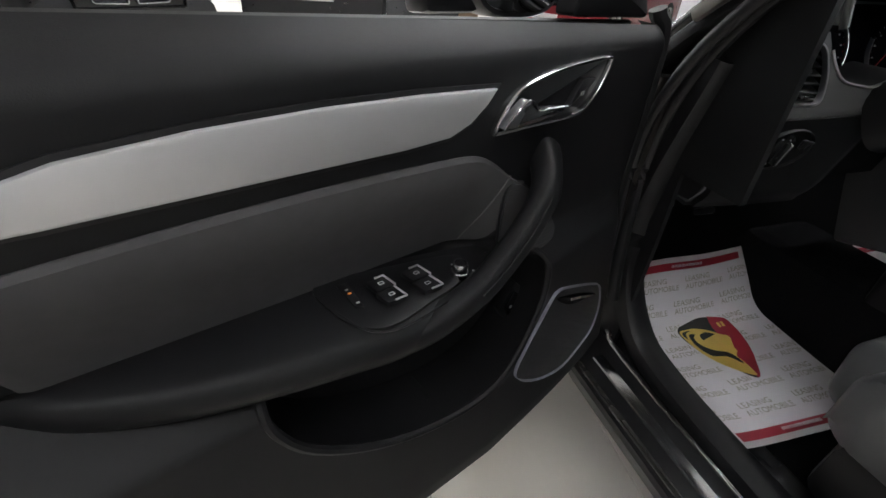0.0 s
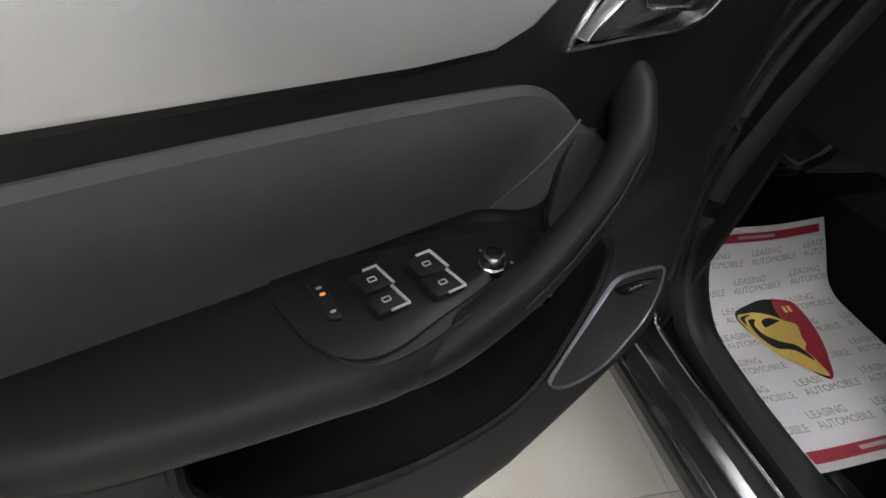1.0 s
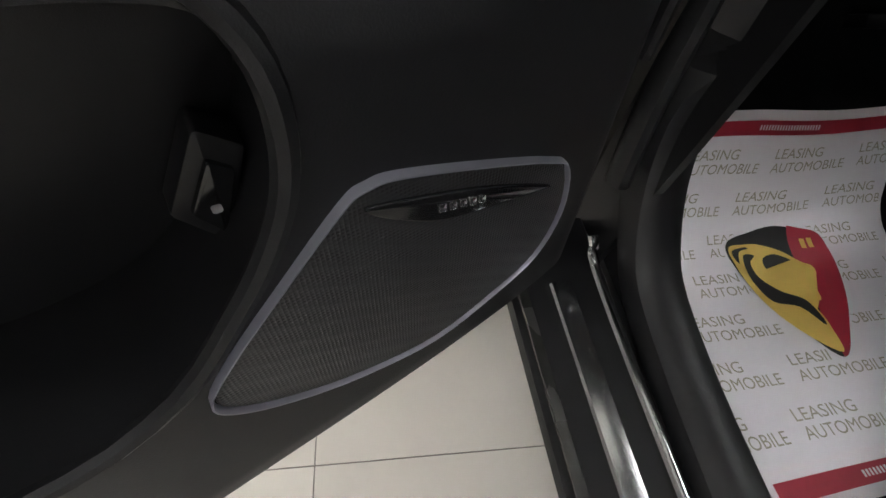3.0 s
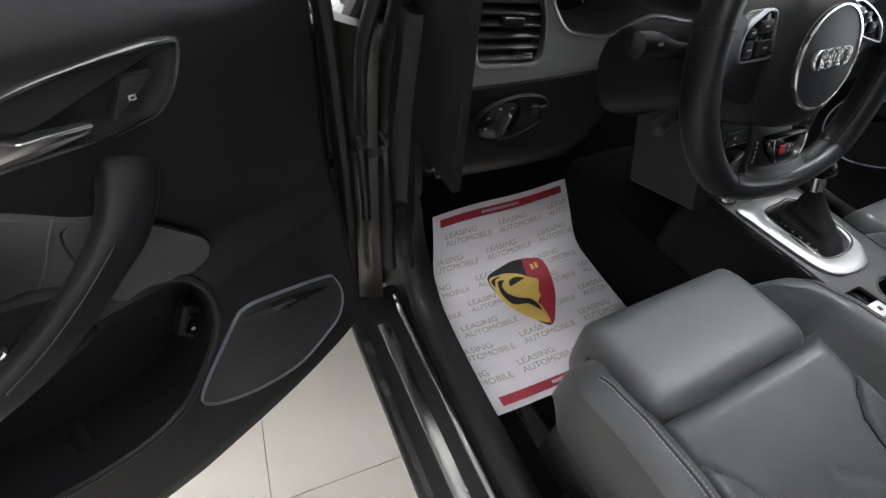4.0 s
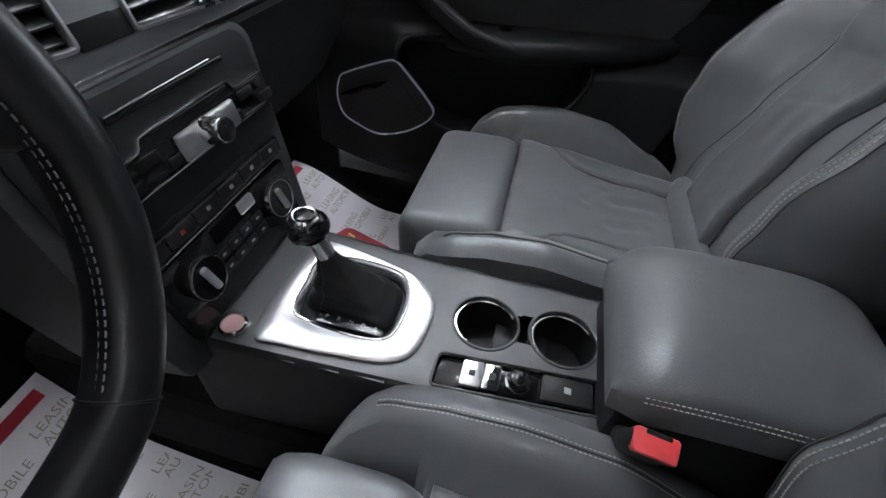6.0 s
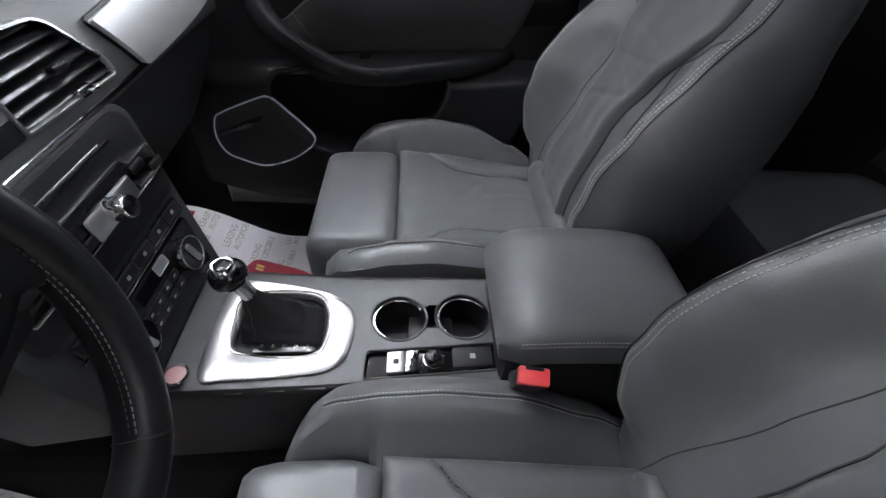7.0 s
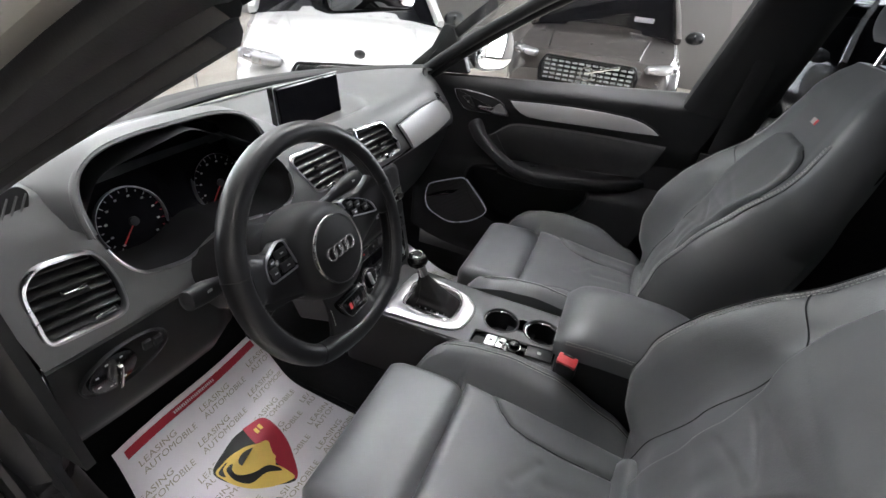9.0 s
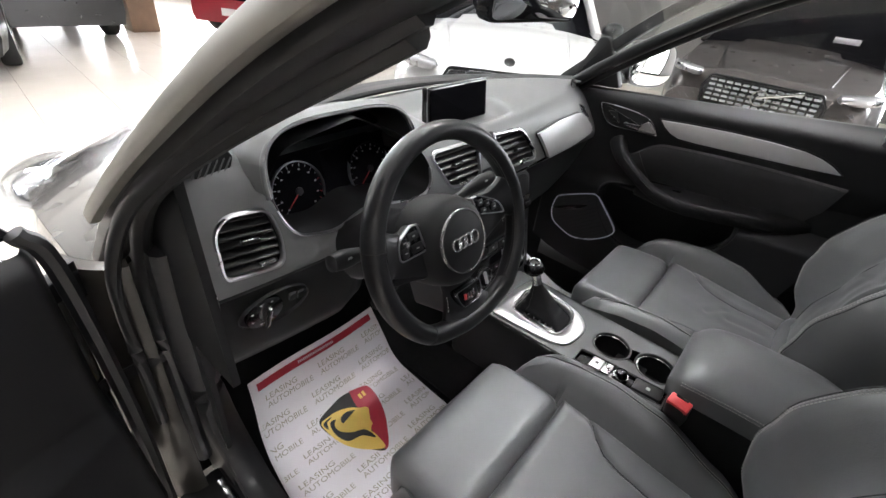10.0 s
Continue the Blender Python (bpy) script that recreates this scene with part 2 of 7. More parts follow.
def rings_bm(rings, cap0=True, cap1=True, closed_rings=True, loop=False, bm=None):
    """Skin a row of point rings."""
    bm = bm or bmesh.new()
    vs = [[bm.verts.new(p) for p in r] for r in rings]
    n = len(rings[0])
    m = len(rings)
    for i in range(m if loop else m - 1):
        a, b = vs[i], vs[(i + 1) % m]
        for j in range(n if closed_rings else n - 1):
            bm.faces.new((a[j], a[(j + 1) % n], b[(j + 1) % n], b[j]))
    if not loop and closed_rings:
        if cap0:
            bm.faces.new(vs[0][::-1])
        if cap1:
            bm.faces.new(vs[-1])
    return bm


def plate(poly, depth, bev, m=None, bm=None, z=0.0, warp=None):
    """Bevelled plate on a polygon, its face at local z."""
    m = m or Matrix()
    lv = [(0, -depth), (0, -bev), (bev * 0.3, -bev * 0.3), (bev, 0)]
    rr = []
    for d, h in lv:
        q = offs(poly, d) if d else poly
        rr.append([m @ (Vector((x, y, z + h)) if warp is None else Vector(warp(x, y, z + h))) for x, y in q])
    return rings_bm(rr, bm=bm)


def ring(poly, w, h, m=None, bm=None, z=0.0, warp=None, depth=0.004):
    """Raised frame on a polygon, w wide inwards."""
    m = m or Matrix()
    lv = [(0, -depth), (0, h * 0.55), (w * 0.22, h), (w * 0.78, h), (w, h * 0.55), (w, -depth)]
    rr = [[m @ (Vector((x, y, z + hh)) if warp is None else Vector(warp(x, y, z + hh))) for x, y in (offs(poly, d) if d else poly)] for d, hh in lv]
    return rings_bm(rr, loop=True, bm=bm)


def ell(a, b, n=14, p=2.0):
    out = []
    for i in range(n):
        t = 2 * math.pi * i / n
        c, s = math.cos(t), math.sin(t)
        out.append((a * abs(c) ** (2 / p) * (1 if c >= 0 else -1), b * abs(s) ** (2 / p) * (1 if s >= 0 else -1)))
    return out


def sweep(path, sec, up=(0, 0, 1), closed=False, bm=None, cap=True):
    """Sweep a section (list, or function of 0..1) along a path; section x lies across, y towards up."""
    P = [Vector(p) for p in path]
    n = len(P)
    rr = []
    for i, p in enumerate(P):
        t = (P[(i + 1) % n] - P[i - 1]) if closed else (P[min(i + 1, n - 1)] - P[max(i - 1, 0)])
        t.normalize()
        u = Vector(up(i / (n - 1)) if callable(up) else up)
        s = t.cross(u).normalized()
        u = s.cross(t)
        q = sec(i / (n - 1)) if callable(sec) else sec
        rr.append([p + s * a + u * b for a, b in q])
    return rings_bm(rr, cap, cap, loop=closed, bm=bm)


def blob(path, a, b, up=(0, 0, 1), n=28, k=18, p=2.4, ends=0.25):
    """Rounded cushion along a spine, half sizes a (across) and b (up) as numbers or lists along it."""
    C = spline(path, n)
    A = [q[0] for q in spline([(v,) for v in a], n)] if isinstance(a, (list, tuple)) else [a] * n
    B = [q[0] for q in spline([(v,) for v in b], n)] if isinstance(b, (list, tuple)) else [b] * n

    def sec(t):
        i = round(t * (n - 1))
        e = min(1, min(t, 1 - t) / ends) if ends else 1
        f = max(0.12, math.sqrt(max(0, 1 - (1 - e) ** 2)))
        return ell(A[i] * f, B[i] * f, k, p)
    return sweep(C, sec, up)


def grid(fn, nu, nv, th=0.0, bm=None):
    """Surface fn(u, v) on a grid; with th a closed shell of that thickness."""
    bm = bm or bmesh.new()
    P = [[Vector(fn(i / nu, j / nv)) for j in range(nv + 1)] for i in range(nu + 1)]
    V1 = [[bm.verts.new(p) for p in r] for r in P]
    for i in range(nu):
        for j in range(nv):
            bm.faces.new((V1[i][j], V1[i + 1][j], V1[i + 1][j + 1], V1[i][j + 1]))
    if th:
        V2 = []
        for i in range(nu + 1):
            r = []
            for j in range(nv + 1):
                a = P[min(i + 1, nu)][j] - P[max(i - 1, 0)][j]
                b = P[i][min(j + 1, nv)] - P[i][max(j - 1, 0)]
                nn = a.cross(b)
                nn = nn.normalized() if nn.length > 1e-12 else Vector((0, 0, 1))
                r.append(bm.verts.new(P[i][j] - nn * th))
            V2.append(r)
        for i in range(nu):
            for j in range(nv):
                bm.faces.new((V2[i][j], V2[i][j + 1], V2[i + 1][j + 1], V2[i + 1][j]))
        for i in range(nu):
            for j in (0, nv):
                bm.faces.new((V1[i][j], V1[i + 1][j], V2[i + 1][j], V2[i][j]))
        for j in range(nv):
            for i in (0, nu):
                bm.faces.new((V1[i][j], V1[i][j + 1], V2[i][j + 1], V2[i][j]))
    return bm


def pillow(base, puff, back, nu=40, nv=40, e=0.16, extra=None):
    """Stuffed panel: base(u, v) pushed out by puff, rounded off towards its rim; back is its depth behind."""
    def rim(s):
        d = min(s, 1 - s) / e
        return 1 if d >= 1 else math.sqrt(max(0, 1 - (1 - d) ** 2))
    P = [[Vector(base(i / nu, j / nv)) for j in range(nv + 1)] for i in range(nu + 1)]
    bm = bmesh.new()
    T, K = [], []
    for i in range(nu + 1):
        t, k = [], []
        for j in range(nv + 1):
            a = P[min(i + 1, nu)][j] - P[max(i - 1, 0)][j]
            b = P[i][min(j + 1, nv)] - P[i][max(j - 1, 0)]
            nn = a.cross(b).normalized()
            u, v = i / nu, j / nv
            h = puff * rim(u) * rim(v) + (extra(u, v) if extra else 0)
            t.append(bm.verts.new(P[i][j] + nn * h))
            k.append(bm.verts.new(P[i][j] - nn * back))
        T.append(t), K.append(k)
    for i in range(nu):
        for j in range(nv):
            bm.faces.new((T[i][j], T[i + 1][j], T[i + 1][j + 1], T[i][j + 1]))
            bm.faces.new((K[i][j], K[i][j + 1], K[i + 1][j + 1], K[i + 1][j]))
    for i in range(nu):
        for j in (0, nv):
            bm.faces.new((T[i][j], T[i + 1][j], K[i + 1][j], K[i][j]))
    for j in range(nv):
        for i in (0, nu):
            bm.faces.new((T[i][j], T[i][j + 1], K[i][j + 1], K[i][j]))
    return bm


def box(sx, sy, sz, bev=0.003, m=None, bm=None):
    """Bevelled box, its middle at the origin of m."""
    q = rpoly([(-sx / 2, -sy / 2), (sx / 2, -sy / 2), (sx / 2, sy / 2), (-sx / 2, sy / 2)], bev, 3)
    m = m or Matrix()
    lv = [(bev, -sz / 2), (bev * 0.3, -sz / 2 + bev * 0.3), (0, -sz / 2 + bev), (0, sz / 2 - bev), (bev * 0.3, sz / 2 - bev * 0.3), (bev, sz / 2)]
    rr = [[m @ Vector((x, y, h)) for x, y in (offs(q, d) if d else q)] for d, h in lv]
    return rings_bm(rr, bm=bm)


def circle(r, n=28, cx=0, cy=0):
    return [(cx + r * math.cos(2 * math.pi * i / n), cy + r * math.sin(2 * math.pi * i / n)) for i in range(n)]


def disc(r, depth, bev, m, n=28, bm=None):
    return plate(circle(r, n), depth, bev, m, bm=bm)


def inside(poly, x, y):
    """Signed distance to a polygon, positive inside."""
    n = len(poly)
    best, c = 1e9, False
    for i in range(n):
        ax, ay = poly[i]
        bx, by = poly[(i + 1) % n]
        dx, dy = bx - ax, by - ay
        t = max(0, min(1, ((x - ax) * dx + (y - ay) * dy) / (dx * dx + dy * dy + 1e-12)))
        best = min(best, math.hypot(x - ax - t * dx, y - ay - t * dy))
        if (ay > y) != (by > y) and x < (bx - ax) * (y - ay) / (by - ay) + ax:
            c = not c
    return best if c else -best


def hole_test(poly):
    """A quick test for being inside a polygon, by its bounds first."""
    x0, x1 = min(p[0] for p in poly), max(p[0] for p in poly)
    y0, y1 = min(p[1] for p in poly), max(p[1] for p in poly)
    return lambda x, y: x0 < x < x1 and y0 < y < y1 and inside(poly, x, y) > 0.001


def skin(poly, fn, nu=40, nv=10, th=0.004):
    """A shell over a polygon in (x, z), column by column, laid on the surface fn(x, z)."""
    xs = [p[0] for p in poly]
    a, b = min(xs) + 1e-4, max(xs) - 1e-4

    def pt(u, v):
        x = a + (b - a) * (0.5 - 0.5 * math.cos(math.pi * u))
        hit_ = []
        for (x0, z0), (x1, z1) in zip(poly, poly[1:] + poly[:1]):
            if (x0 - x) * (x1 - x) <= 0 and abs(x1 - x0) > 1e-9:
                hit_.append(z0 + (z1 - z0) * (x - x0) / (x1 - x0))
        z = min(hit_) + (max(hit_) - min(hit_)) * v
        return fn(x, z)
    return grid(pt, nu, nv, th)


def ss(a, b, x):
    t = max(0, min(1, (x - a) / (b - a)))
    return t * t * (3 - 2 * t)


def dashes(path, r, parent, up=(0, 0, 1), duty=0.62, pitch=0.006, name="stitching", material=None):
    """A line of thread stitches along a path."""
    P = [Vector(p) for p in path]
    cum = [0]
    for a, b in zip(P, P[1:]):
        cum.append(cum[-1] + (b - a).length)
    bm = bmesh.new()
    s = 0

    def at(d):
        for i in range(len(P) - 1):
            if cum[i + 1] >= d:
                return P[i].lerp(P[i + 1], (d - cum[i]) / max(1e-9, cum[i + 1] - cum[i]))
        return P[-1]
    while s + pitch * duty < cum[-1]:
        a, b = at(s), at(s + pitch * duty)
        if (b - a).length > 1e-6:
            mid = (a + b) / 2 + Vector(up) * r * 0.6
            sweep([a, mid, b], ell(r, r, 5), up if abs((b - a).normalized().dot(Vector(up))) < 0.95 else (1, 0, 0), bm=bm)
        s += pitch
    return part(name, bm, material or STITCH, parent)


# ---- hall ----
def slab(name, sx, sy, sz, c, material, kind="structure", label="", category=""):
    return tagged(part(name, box(sx, sy, sz, 0.004, Matrix.Translation(c)), material), label, category, kind=kind)


slab("ceiling", 26, 26, 0.2, (-1, 5, 4.1), WALLW, label="plain white hall ceiling", category="ceiling")
slab("wall_south", 13.5, 0.2, 4.2, (-5.8, -7, 2.1), WALLW, label="plain white painted hall wall", category="wall")
slab("wall_south_east", 5.0, 0.2, 4.2, (6.75, -7, 2.1), GREYWALL, label="plain grey painted hall wall", category="wall")
slab("wall_west", 0.2, 16.4, 4.2, (-7.4, 1.3, 2.1), GREYWALL, label="plain grey painted hall wall", category="wall")
slab("wall_north", 9.5, 0.2, 4.2, (-3.6, 16.7, 2.1), WALLW, label="plain white painted hall wall", category="wall")
slab("wall_east", 0.2, 18.7, 4.2, (9.3, 7.4, 2.1), GREYWALL, label="plain grey painted hall wall", category="wall")
# north front is implied by floor glare; the other three are added, unseen
for k, (wx, wy, sx, sy) in enumerate(((9.2, -4.45, 0.1, 4.9), (5.2, 16.6, 8.0, 0.1), (-7.3, 13.0, 0.1, 7.0), (2.6, -6.9, 3.2, 0.1))):
    w = tagged(new("window_%d" % (k + 1)), "tall glazed hall front set for daylight and reflections", "window", kind="structure")
    off_x, off_y = ((0.35, 0), (0, 0.35), (-0.35, 0), (0, -0.35))[k]
    part("bright_outdoors", box(sx * (0.98 if k % 2 == 1 else 0.4), sy * (0.4 if k % 2 == 1 else 0.98), 3.7, 0.01, Matrix.Translation((wx + off_x, wy + off_y, 1.95))), DAYGLOW, w)
    n_m = (3, 5, 7, 5)[k]
    for i in range(n_m):
        f = (i / (n_m - 1) - 0.5) * 0.98
        part("mullion", box(0.12, 0.12, 3.9, 0.01, Matrix.Translation((wx + (sx * f if k % 2 == 1 else 0), wy + (0 if k % 2 == 1 else sy * f), 1.95))), HARD, w)
    part("sill_rail", box(sx, sy, 0.25, 0.01, Matrix.Translation((wx, wy, 0.125))), HARD, w)
    part("head_rail", box(sx, sy, 0.25, 0.01, Matrix.Translation((wx, wy, 3.88))), HARD, w)
for lx, ly, watts in LAMPS:
    lamp = thing("ceiling_light", "long white ceiling light panel added out of view", "ceiling light", Matrix.Translation((lx, ly, 3.96)), "ceiling lights")
    part("frame", box(2.28, 0.68, 0.05, 0.01), WALLW, lamp)
    part("diffuser", box(2.18, 0.58, 0.012, 0.003, Matrix.Translation((0, 0, -0.028))), LAMPGLOW, lamp)

# ---- car body ----
body = thing("car_body", "dark grey metallic estate car body shell with its doors open", "car body")


def both(fn):
    for s in (-1, 1):
        fn(s)


RAKE = [(0.46, 1.13), (0.36, 1.235), (0.25, 1.325), (0.1, 1.43), (-0.1, 1.552), (-0.32, 1.65), (-0.55, 1.715)]


def along(s, xs, dy=0.0, dz=0.0):
    """A line up the windscreen pillar at the given distances from the car's middle, bottom and top."""
    return spline([(s * (xs[0] + (xs[1] - xs[0]) * k / 6), y + dy, z + dz) for k, (y, z) in enumerate(RAKE)], 40)


def pillar(s):
    part("windscreen_pillar", sweep(along(s, (0.708, 0.646), 0.012, 0.009), ell(0.013, 0.013, 18, 3.5), up=(0, 0.6, 0.8)), PAINT, body, "dark grey painted windscreen pillar")
    part("pillar_trim", sweep(along(s, (0.676, 0.622), 0.006, 0.004), ell(0.03, 0.018, 18, 3), up=(0, 0.6, 0.8)), KNEE, body, "dark grey plastic pillar lining")
    part("pillar_seal", sweep(along(s, (0.70, 0.642), -0.012, -0.010), ell(0.012, 0.013, 12), up=(0, 0.6, 0.8)), RUBBER, body, "black rubber pillar seal")
    if s < 0:
        part("pillar_seal", sweep(along(s, (0.722, 0.662), -0.012, -0.010), ell(0.017, 0.014, 12, 3), up=(0, 0.6, 0.8)), RUBBER, body, "slim rubber pillar seal")
        part("drip_rail", sweep(along(s, (0.75, 0.69), -0.006, -0.004)[8:], ell(0.008, 0.010, 14, 4), up=(0, 0.6, 0.8)), PAINTSHEEN, body, "door frame edge, pale for its bright paint reflection")


both(pillar)
# sill, hinge post
sill = [(-0.70, 0.36), (-0.755, 0.45), (-0.808, 0.538), (-0.805, 0.55), (-0.775, 0.552), (-0.76, 0.556), (-0.725, 0.562), (-0.70, 0.568), (-0.685, 0.565), (-0.665, 0.54), (-0.64, 0.51), (-0.64, 0.36)]
part("sill", rings_bm([[(x, y, z) for x, z in sill] for y in np.linspace(-1.2, 0.36, 12)]), HARD, body, "black door sill")
part("sill_edge", sweep([(-0.79, y, 0.5535) for y in np.linspace(-1.1, 0.32, 10)], ell(0.007, 0.003, 8, 4)), PAINT, body, "grey painted sill edge")
part("sill_tread", sweep([(-0.742, y, 0.561) for y in np.linspace(-1.1, 0.27, 10)], ell(0.0145, 0.004, 8, 4)), CHROME, body, "pale aluminium door sill strip")
part("sill_chrome", sweep(spline([(-0.697, -1.1, 0.571), (-0.697, -0.2, 0.571), (-0.697, 0.24, 0.572), (-0.70, 0.31, 0.60)], 20), ell(0.007, 0.005, 8)), CHROME, body, "thin bright sill edging")
part("sill_liner", sweep(spline([(-0.655, -1.1, 0.572), (-0.655, -0.2, 0.572), (-0.652, 0.16, 0.58), (-0.65, 0.29, 0.63), (-0.66, 0.36, 0.78), (-0.668, 0.345, 1.0), (-0.672, 0.30, 1.2)], 40), ell(0.032, 0.028, 12, 3)), HARD, body, "black plastic sill lining")
SEAL = spline([(-0.716, -1.1, 0.574), (-0.716, -0.4, 0.574), (-0.716, 0.18, 0.576), (-0.714, 0.275, 0.61), (-0.708, 0.325, 0.71), (-0.703, 0.355, 0.85), (-0.70, 0.365, 1.0), (-0.70, 0.345, 1.12), (-0.70, 0.29, 1.235), (-0.697, 0.2, 1.33), (-0.68, 0.04, 1.44), (-0.66, -0.15, 1.55)], 70)
part("door_seal", sweep(SEAL[24:], ell(0.013, 0.015, 10)), RUBBER, body, "black rubber door seal")
part("outer_seal", sweep([(x - 0.045 + 0.035 * ss(1.1, 1.4, z), y - 0.015, z + 0.01) for x, y, z in SEAL[30:]], ell(0.009, 0.011, 10)), RUBBER, body, "outer rubber seal")
part("hinge_post", grid(lambda u, v: (-0.715 - 0.06 * u, 0.355 + 0.02 * math.sin(3 * v) + 0.07 * u * u, 0.54 + 0.62 * v), 10, 16, 0.02), POSTPAINT, body, "dark bronze painted hinge post")
part("kick_panel", grid(lambda u, v: (-0.672 + 0.012 * math.sin(v * 3), 0.30 + 0.36 * u, 0.49 + 0.62 * v), 8, 12, 0.01), HARD, body, "black kick panel")
part("kick_panel", grid(lambda u, v: (0.675, 0.32 + 0.38 * u, 0.45 + 0.68 * v), 8, 12, 0.01), HARD, body, "black kick panel")
part("windscreen", grid(lambda u, v: ((u - 0.5) * (1.34 - 0.22 * v), 0.62 - 0.74 * v - 0.25 * (2 * u - 1) ** 2 * (1 - 0.4 * v), 1.25 + 0.45 * v), 16, 8), GLASS, body, "clear windscreen glass").visible_shadow = False
part("windscreen_frit", sweep([((u - 0.5) * 1.32, 0.585 - 0.25 * (2 * u - 1) ** 2, 1.268) for u in np.linspace(0, 1, 40)], ell(0.035, 0.010, 12, 3), up=(0, 0, 1)), RUBBER, body, "black band along the windscreen base")
part("roof", grid(lambda u, v: ((u - 0.5) * 1.2, -0.2 - 2.1 * v - 0.06 * (2 * u - 1) ** 2, 1.70 + 0.05 * math.sin(math.pi * v) - 0.05 * (2 * u - 1) ** 4), 12, 16, 0.03), PAINT, body, "grey painted roof with pale headliner")


def bonnet(u, v):
    k = 2 * u - 1
    return (k * 0.752 * (1 - 0.42 * v ** 4), 0.46 + 1.12 * v + 0.16 * (1 - k * k), 1.125 - 0.045 * v - 0.17 * v * v - 0.055 * k ** 4 + 0.012 * math.exp(-((abs(k) - 0.6) / 0.06) ** 2))


part("bonnet", grid(bonnet, 32, 24, 0.015), PAINT, body, "dark grey metallic bonnet")
part("floor_pan", box(1.3, 2.6, 0.03, 0.005, Matrix.Translation((0, -0.75, 0.485))), CARPET, body, "black carpeted car floor")
part("firewall", grid(lambda u, v: ((u - 0.5) * 1.44, 0.42 + 0.26 * math.sin(v * 1.6), 0.5 + 0.55 * v), 6, 10, 0.02), CARPET, body, "black carpeted footwell front")
part("far_sill", box(0.12, 2.0, 0.2, 0.03, Matrix.Translation((0.72, -0.6, 0.48))), HARD, body)
for s in (-1, 1):
    part("centre_pillar", sweep(spline([(s * 0.735, -0.53, 0.5), (s * 0.735, -0.54, 1.0), (s * 0.72, -0.575, 1.25), (s * 0.62, -0.66, 1.7)], 20), lambda t: ell(0.04, 0.15 - 0.06 * t, 16, 4), up=(0, 1, 0)), HARD, body, "black plastic door pillar lining")
part("rear_side", box(0.06, 1.4, 0.75, 0.02, Matrix.Translation((0.74, -1.4, 0.87))), HARD, body)
part("rear_side", box(0.06, 1.0, 0.75, 0.02, Matrix.Translation((-0.74, -1.7, 0.87))), HARD, body)
part("tail_panel", box(1.4, 0.06, 0.8, 0.02, Matrix.Translation((0, -2.2, 0.9))), HARD, body)
for s in (-1, 1):
    def wing(u, v, s=s):
        x, y, z = bonnet(0.0 if s < 0 else 1.0, u)
        return (x + s * (0.012 * math.sin(math.pi * min(1, v * 4)) + 0.02 * v), y, z - 0.006 - 0.52 * v)
    part("fender", grid(wing, 20, 16, 0.012), PAINT, body, "dark grey front wing")
    lm_ = part("headlamp", blob([(s * 0.715, 1.0, 0.985), (s * 0.70, 1.15, 0.965), (s * 0.62, 1.36, 0.915), (s * 0.52, 1.46, 0.885)], [0.03, 0.05, 0.05, 0.03], [0.02, 0.035, 0.035, 0.025], n=20, ends=0.15), CHROME, body, "bright chrome headlamp")
    part("lamp_lens", blob([(s * 0.725, 1.0, 0.99), (s * 0.71, 1.15, 0.972), (s * 0.625, 1.38, 0.92), (s * 0.52, 1.48, 0.89)], [0.036, 0.058, 0.058, 0.034], [0.026, 0.042, 0.042, 0.03], n=20, ends=0.15), HEADLAMP, lm_)
    # rear glass tint and closed rear door added to keep light off the cabin
    part("side_glass", grid(lambda u, v: (s * (0.755 - 0.12 * v), -0.62 - 1.3 * u, 1.24 + 0.44 * v), 8, 5, 0.004), PRIVACY, body, "rear side window, tinted to block light")
part("rear_door", box(0.06, 0.78, 0.75, 0.02, Matrix.Translation((-0.745, -0.98, 0.87))), HARD, body, "closed rear door lining")
part("rear_window", grid(lambda u, v: ((u - 0.5) * 1.25, -2.21 + 0.06 * v, 1.28 + 0.42 * v), 6, 4, 0.004), PRIVACY, body, "rear window, tinted to block light")
rvm = part("rear_mirror", plate(rpoly([(-0.135, -0.036), (0.135, -0.036), (0.125, 0.036), (-0.125, 0.036)], 0.03), 0.03, 0.008, axes((-0.035, 0.135, 1.524), (1, -0.12, 0), (0, -0.1, 1))), GLOSS, body, "black interior rear-view mirror")
part("mirror_glass", plate(rpoly([(-0.128, -0.030), (0.128, -0.030), (0.118, 0.030), (-0.118, 0.030)], 0.026), 0.002, 0.0005, axes((-0.035, 0.1345, 1.524), (1, -0.12, 0), (0, -0.1, 1))), MIRROR, rvm)
part("mirror_stalk", sweep([(-0.035, 0.15, 1.55), (-0.02, 0.12, 1.6)], ell(0.012, 0.012, 10), up=(1, 0, 0)), GLOSS, rvm)

